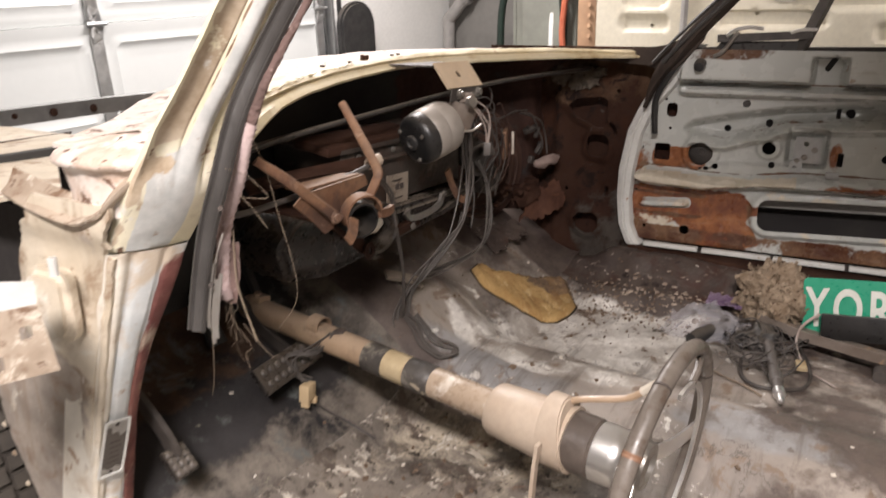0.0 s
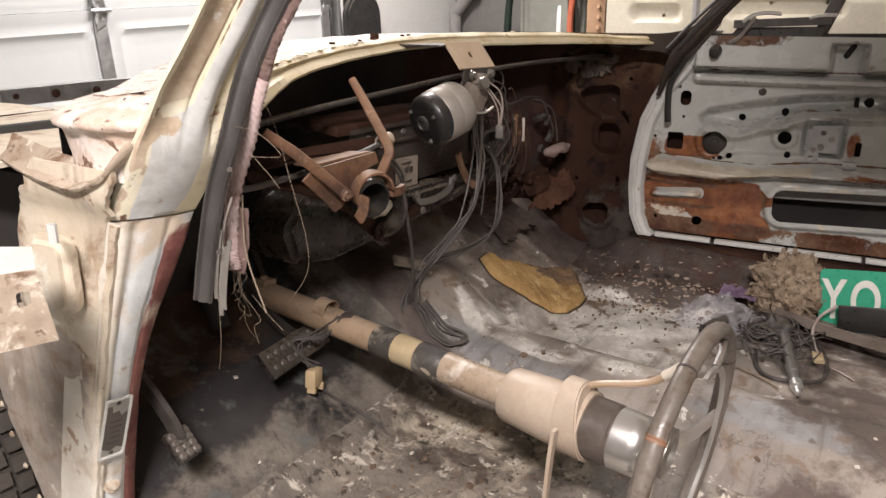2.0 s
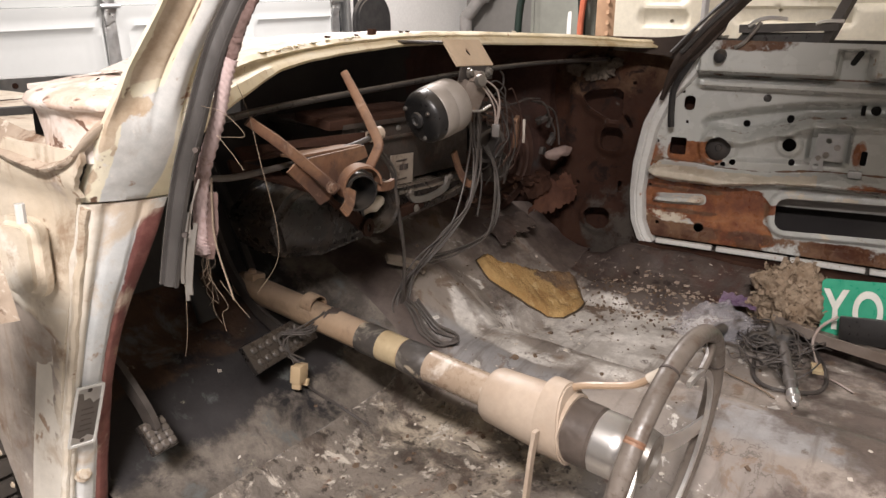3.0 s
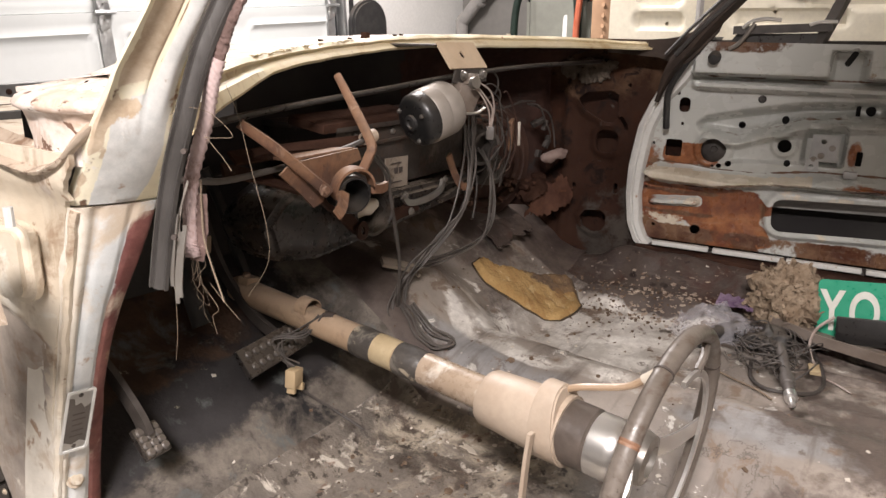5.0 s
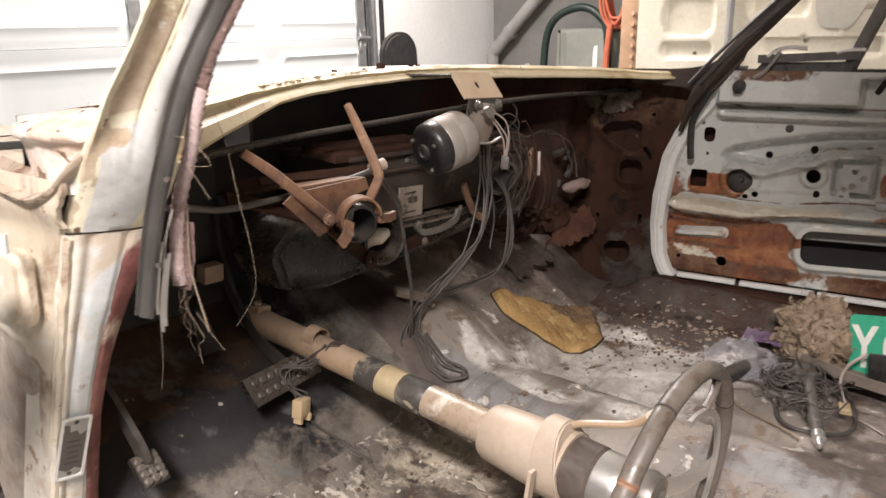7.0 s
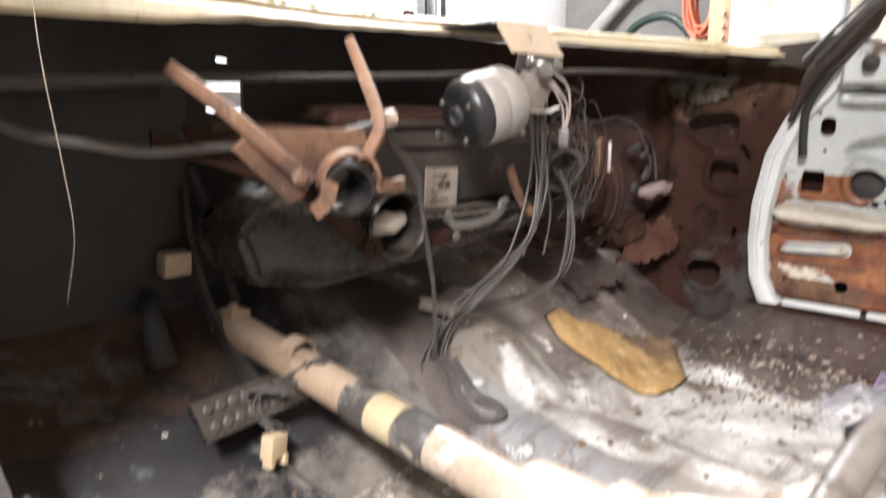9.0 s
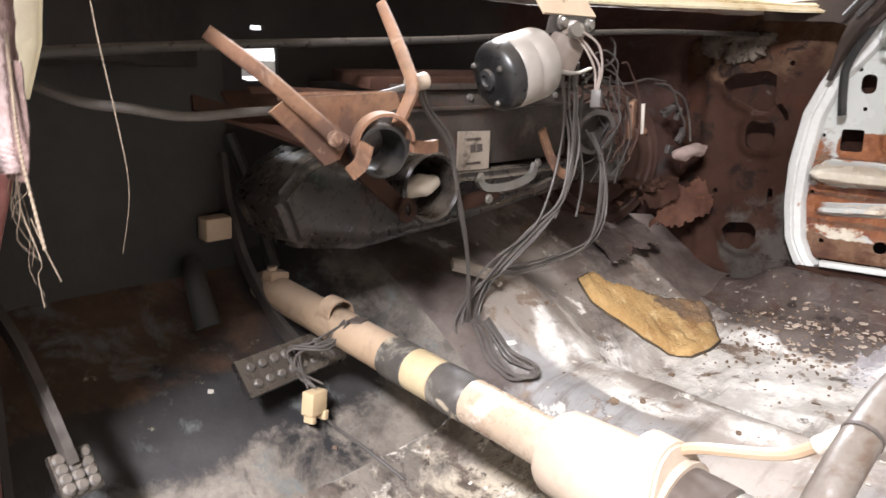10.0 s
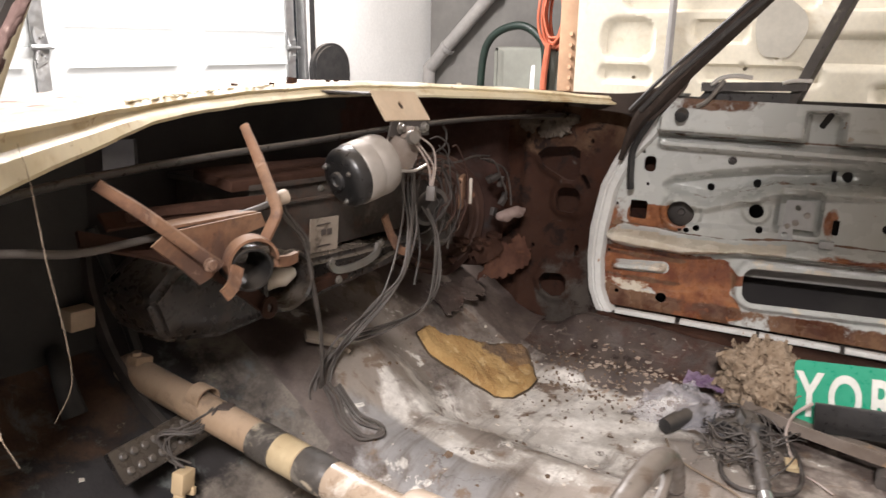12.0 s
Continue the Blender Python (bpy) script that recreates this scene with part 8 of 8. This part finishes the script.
# floor plug and flakes, dirt and crumbs
for x, y, r in ((1.964, 0.48, 0.016), (1.3, 0.3, 0.014)):
    bm = bmesh.new()
    lathe(bm, on_floor(x, y, 0.0), (0, 0, 1), [(0, r * 1.1), (0.003, r), (0.003, r * 0.7), (0.001, r * 0.6), (0.001, 0)], 16)
    tagged(part("floor_plug", bm, "grey_plastic"), "round grey drain plug in the floor pan", "plug")


def scatter(name, mat, n, area, size, flat, label, seed):
    """Loose bits lying on the car floor, as one object."""
    g = random.Random(seed)
    b = bmesh.new()
    for _ in range(n):
        cx, cy, sx, sy = g.choice(area)
        x, y = g.gauss(cx, sx), g.gauss(cy, sy)
        if not (0.62 < x < 2.24 and -0.6 < y < 1.15):
            continue
        s = size * (0.35 + g.random() ** 2 * 1.3)
        k = g.randint(4, 6)
        a0 = g.random() * 6
        top = [Vector((s * (0.6 + 0.5 * g.random()) * math.cos(a0 + 6.283 * i / k), s * (0.6 + 0.5 * g.random()) * math.sin(a0 + 6.283 * i / k), 0)) for i in range(k)]
        m = Matrix.Translation(on_floor(x, y, s * flat * 0.5 + 0.001)) @ Euler((g.uniform(-0.4, 0.4), g.uniform(-0.4, 0.4), 0)).to_matrix().to_4x4()
        va = [b.verts.new(m @ (p + Vector((0, 0, s * flat)))) for p in top]
        vb = [b.verts.new(m @ (p * 1.1 - Vector((0, 0, s * flat)))) for p in top]
        b.faces.new(va), b.faces.new(vb[::-1])
        for i in range(k):
            b.faces.new((vb[i], vb[(i + 1) % k], va[(i + 1) % k], va[i]))
    tagged(part(name, b, mat, None, "", 20), label, "debris", kind="stuff")


scatter("paint_flakes", "flake", 240, [(2.08, 0.6, 0.06, 0.15), (2.1, 0.5, 0.05, 0.12), (2.0, 0.8, 0.1, 0.1), (1.7, 0.5, 0.25, 0.2), (1.0, 0.72, 0.2, 0.15), (1.9, 0.55, 0.15, 0.15), (1.35, 0.3, 0.3, 0.3)], 0.004, 0.12, "pale paint flakes lying on the floor pan", 31)
scatter("dirt_crumbs", "dirt", 700, [(2.05, 0.6, 0.09, 0.16), (2.1, 0.5, 0.06, 0.16), (2.08, 0.45, 0.06, 0.15), (2.1, 0.7, 0.05, 0.08), (2.0, 0.75, 0.08, 0.1), (1.8, 0.6, 0.3, 0.3), (1.0, 0.65, 0.2, 0.15)], 0.0036, 0.4, "brown dirt crumbs on the floor pan", 32)
scatter("insulation_crumbs", "chips", 240, [(2.14, 0.55, 0.045, 0.07), (2.13, 0.45, 0.04, 0.07), (2.08, 0.62, 0.05, 0.06)], 0.0062, 0.16, "pale tan insulation chips along the sill", 33)
scatter("leaf_litter", "dirt", 28, [(2.0, 0.6, 0.12, 0.15), (1.1, 0.7, 0.2, 0.12), (1.7, 0.2, 0.3, 0.2)], 0.007, 0.12, "brown leaf scraps on the floor pan", 34)
bm = bmesh.new()
plate(bm, [(0, 0), (0.03, 0.004), (0.05, 0.022), (0.035, 0.02), (0.03, 0.034), (0.018, 0.018), (0.004, 0.016)], 0.0012, Matrix.Translation(on_floor(1.13, 0.6, 0.008)) @ pose(0, 0, 0, 14, 8, 40))
tagged(part("paper_scrap", bm, "paper"), "torn white paper scrap on the floor", "paper")

# lean the shell and all that lies in it
for ob in list(scene.objects):
    if ob.parent is None and ob not in ROOM:
        ob.matrix_basis = LEAN @ ob.matrix_basis
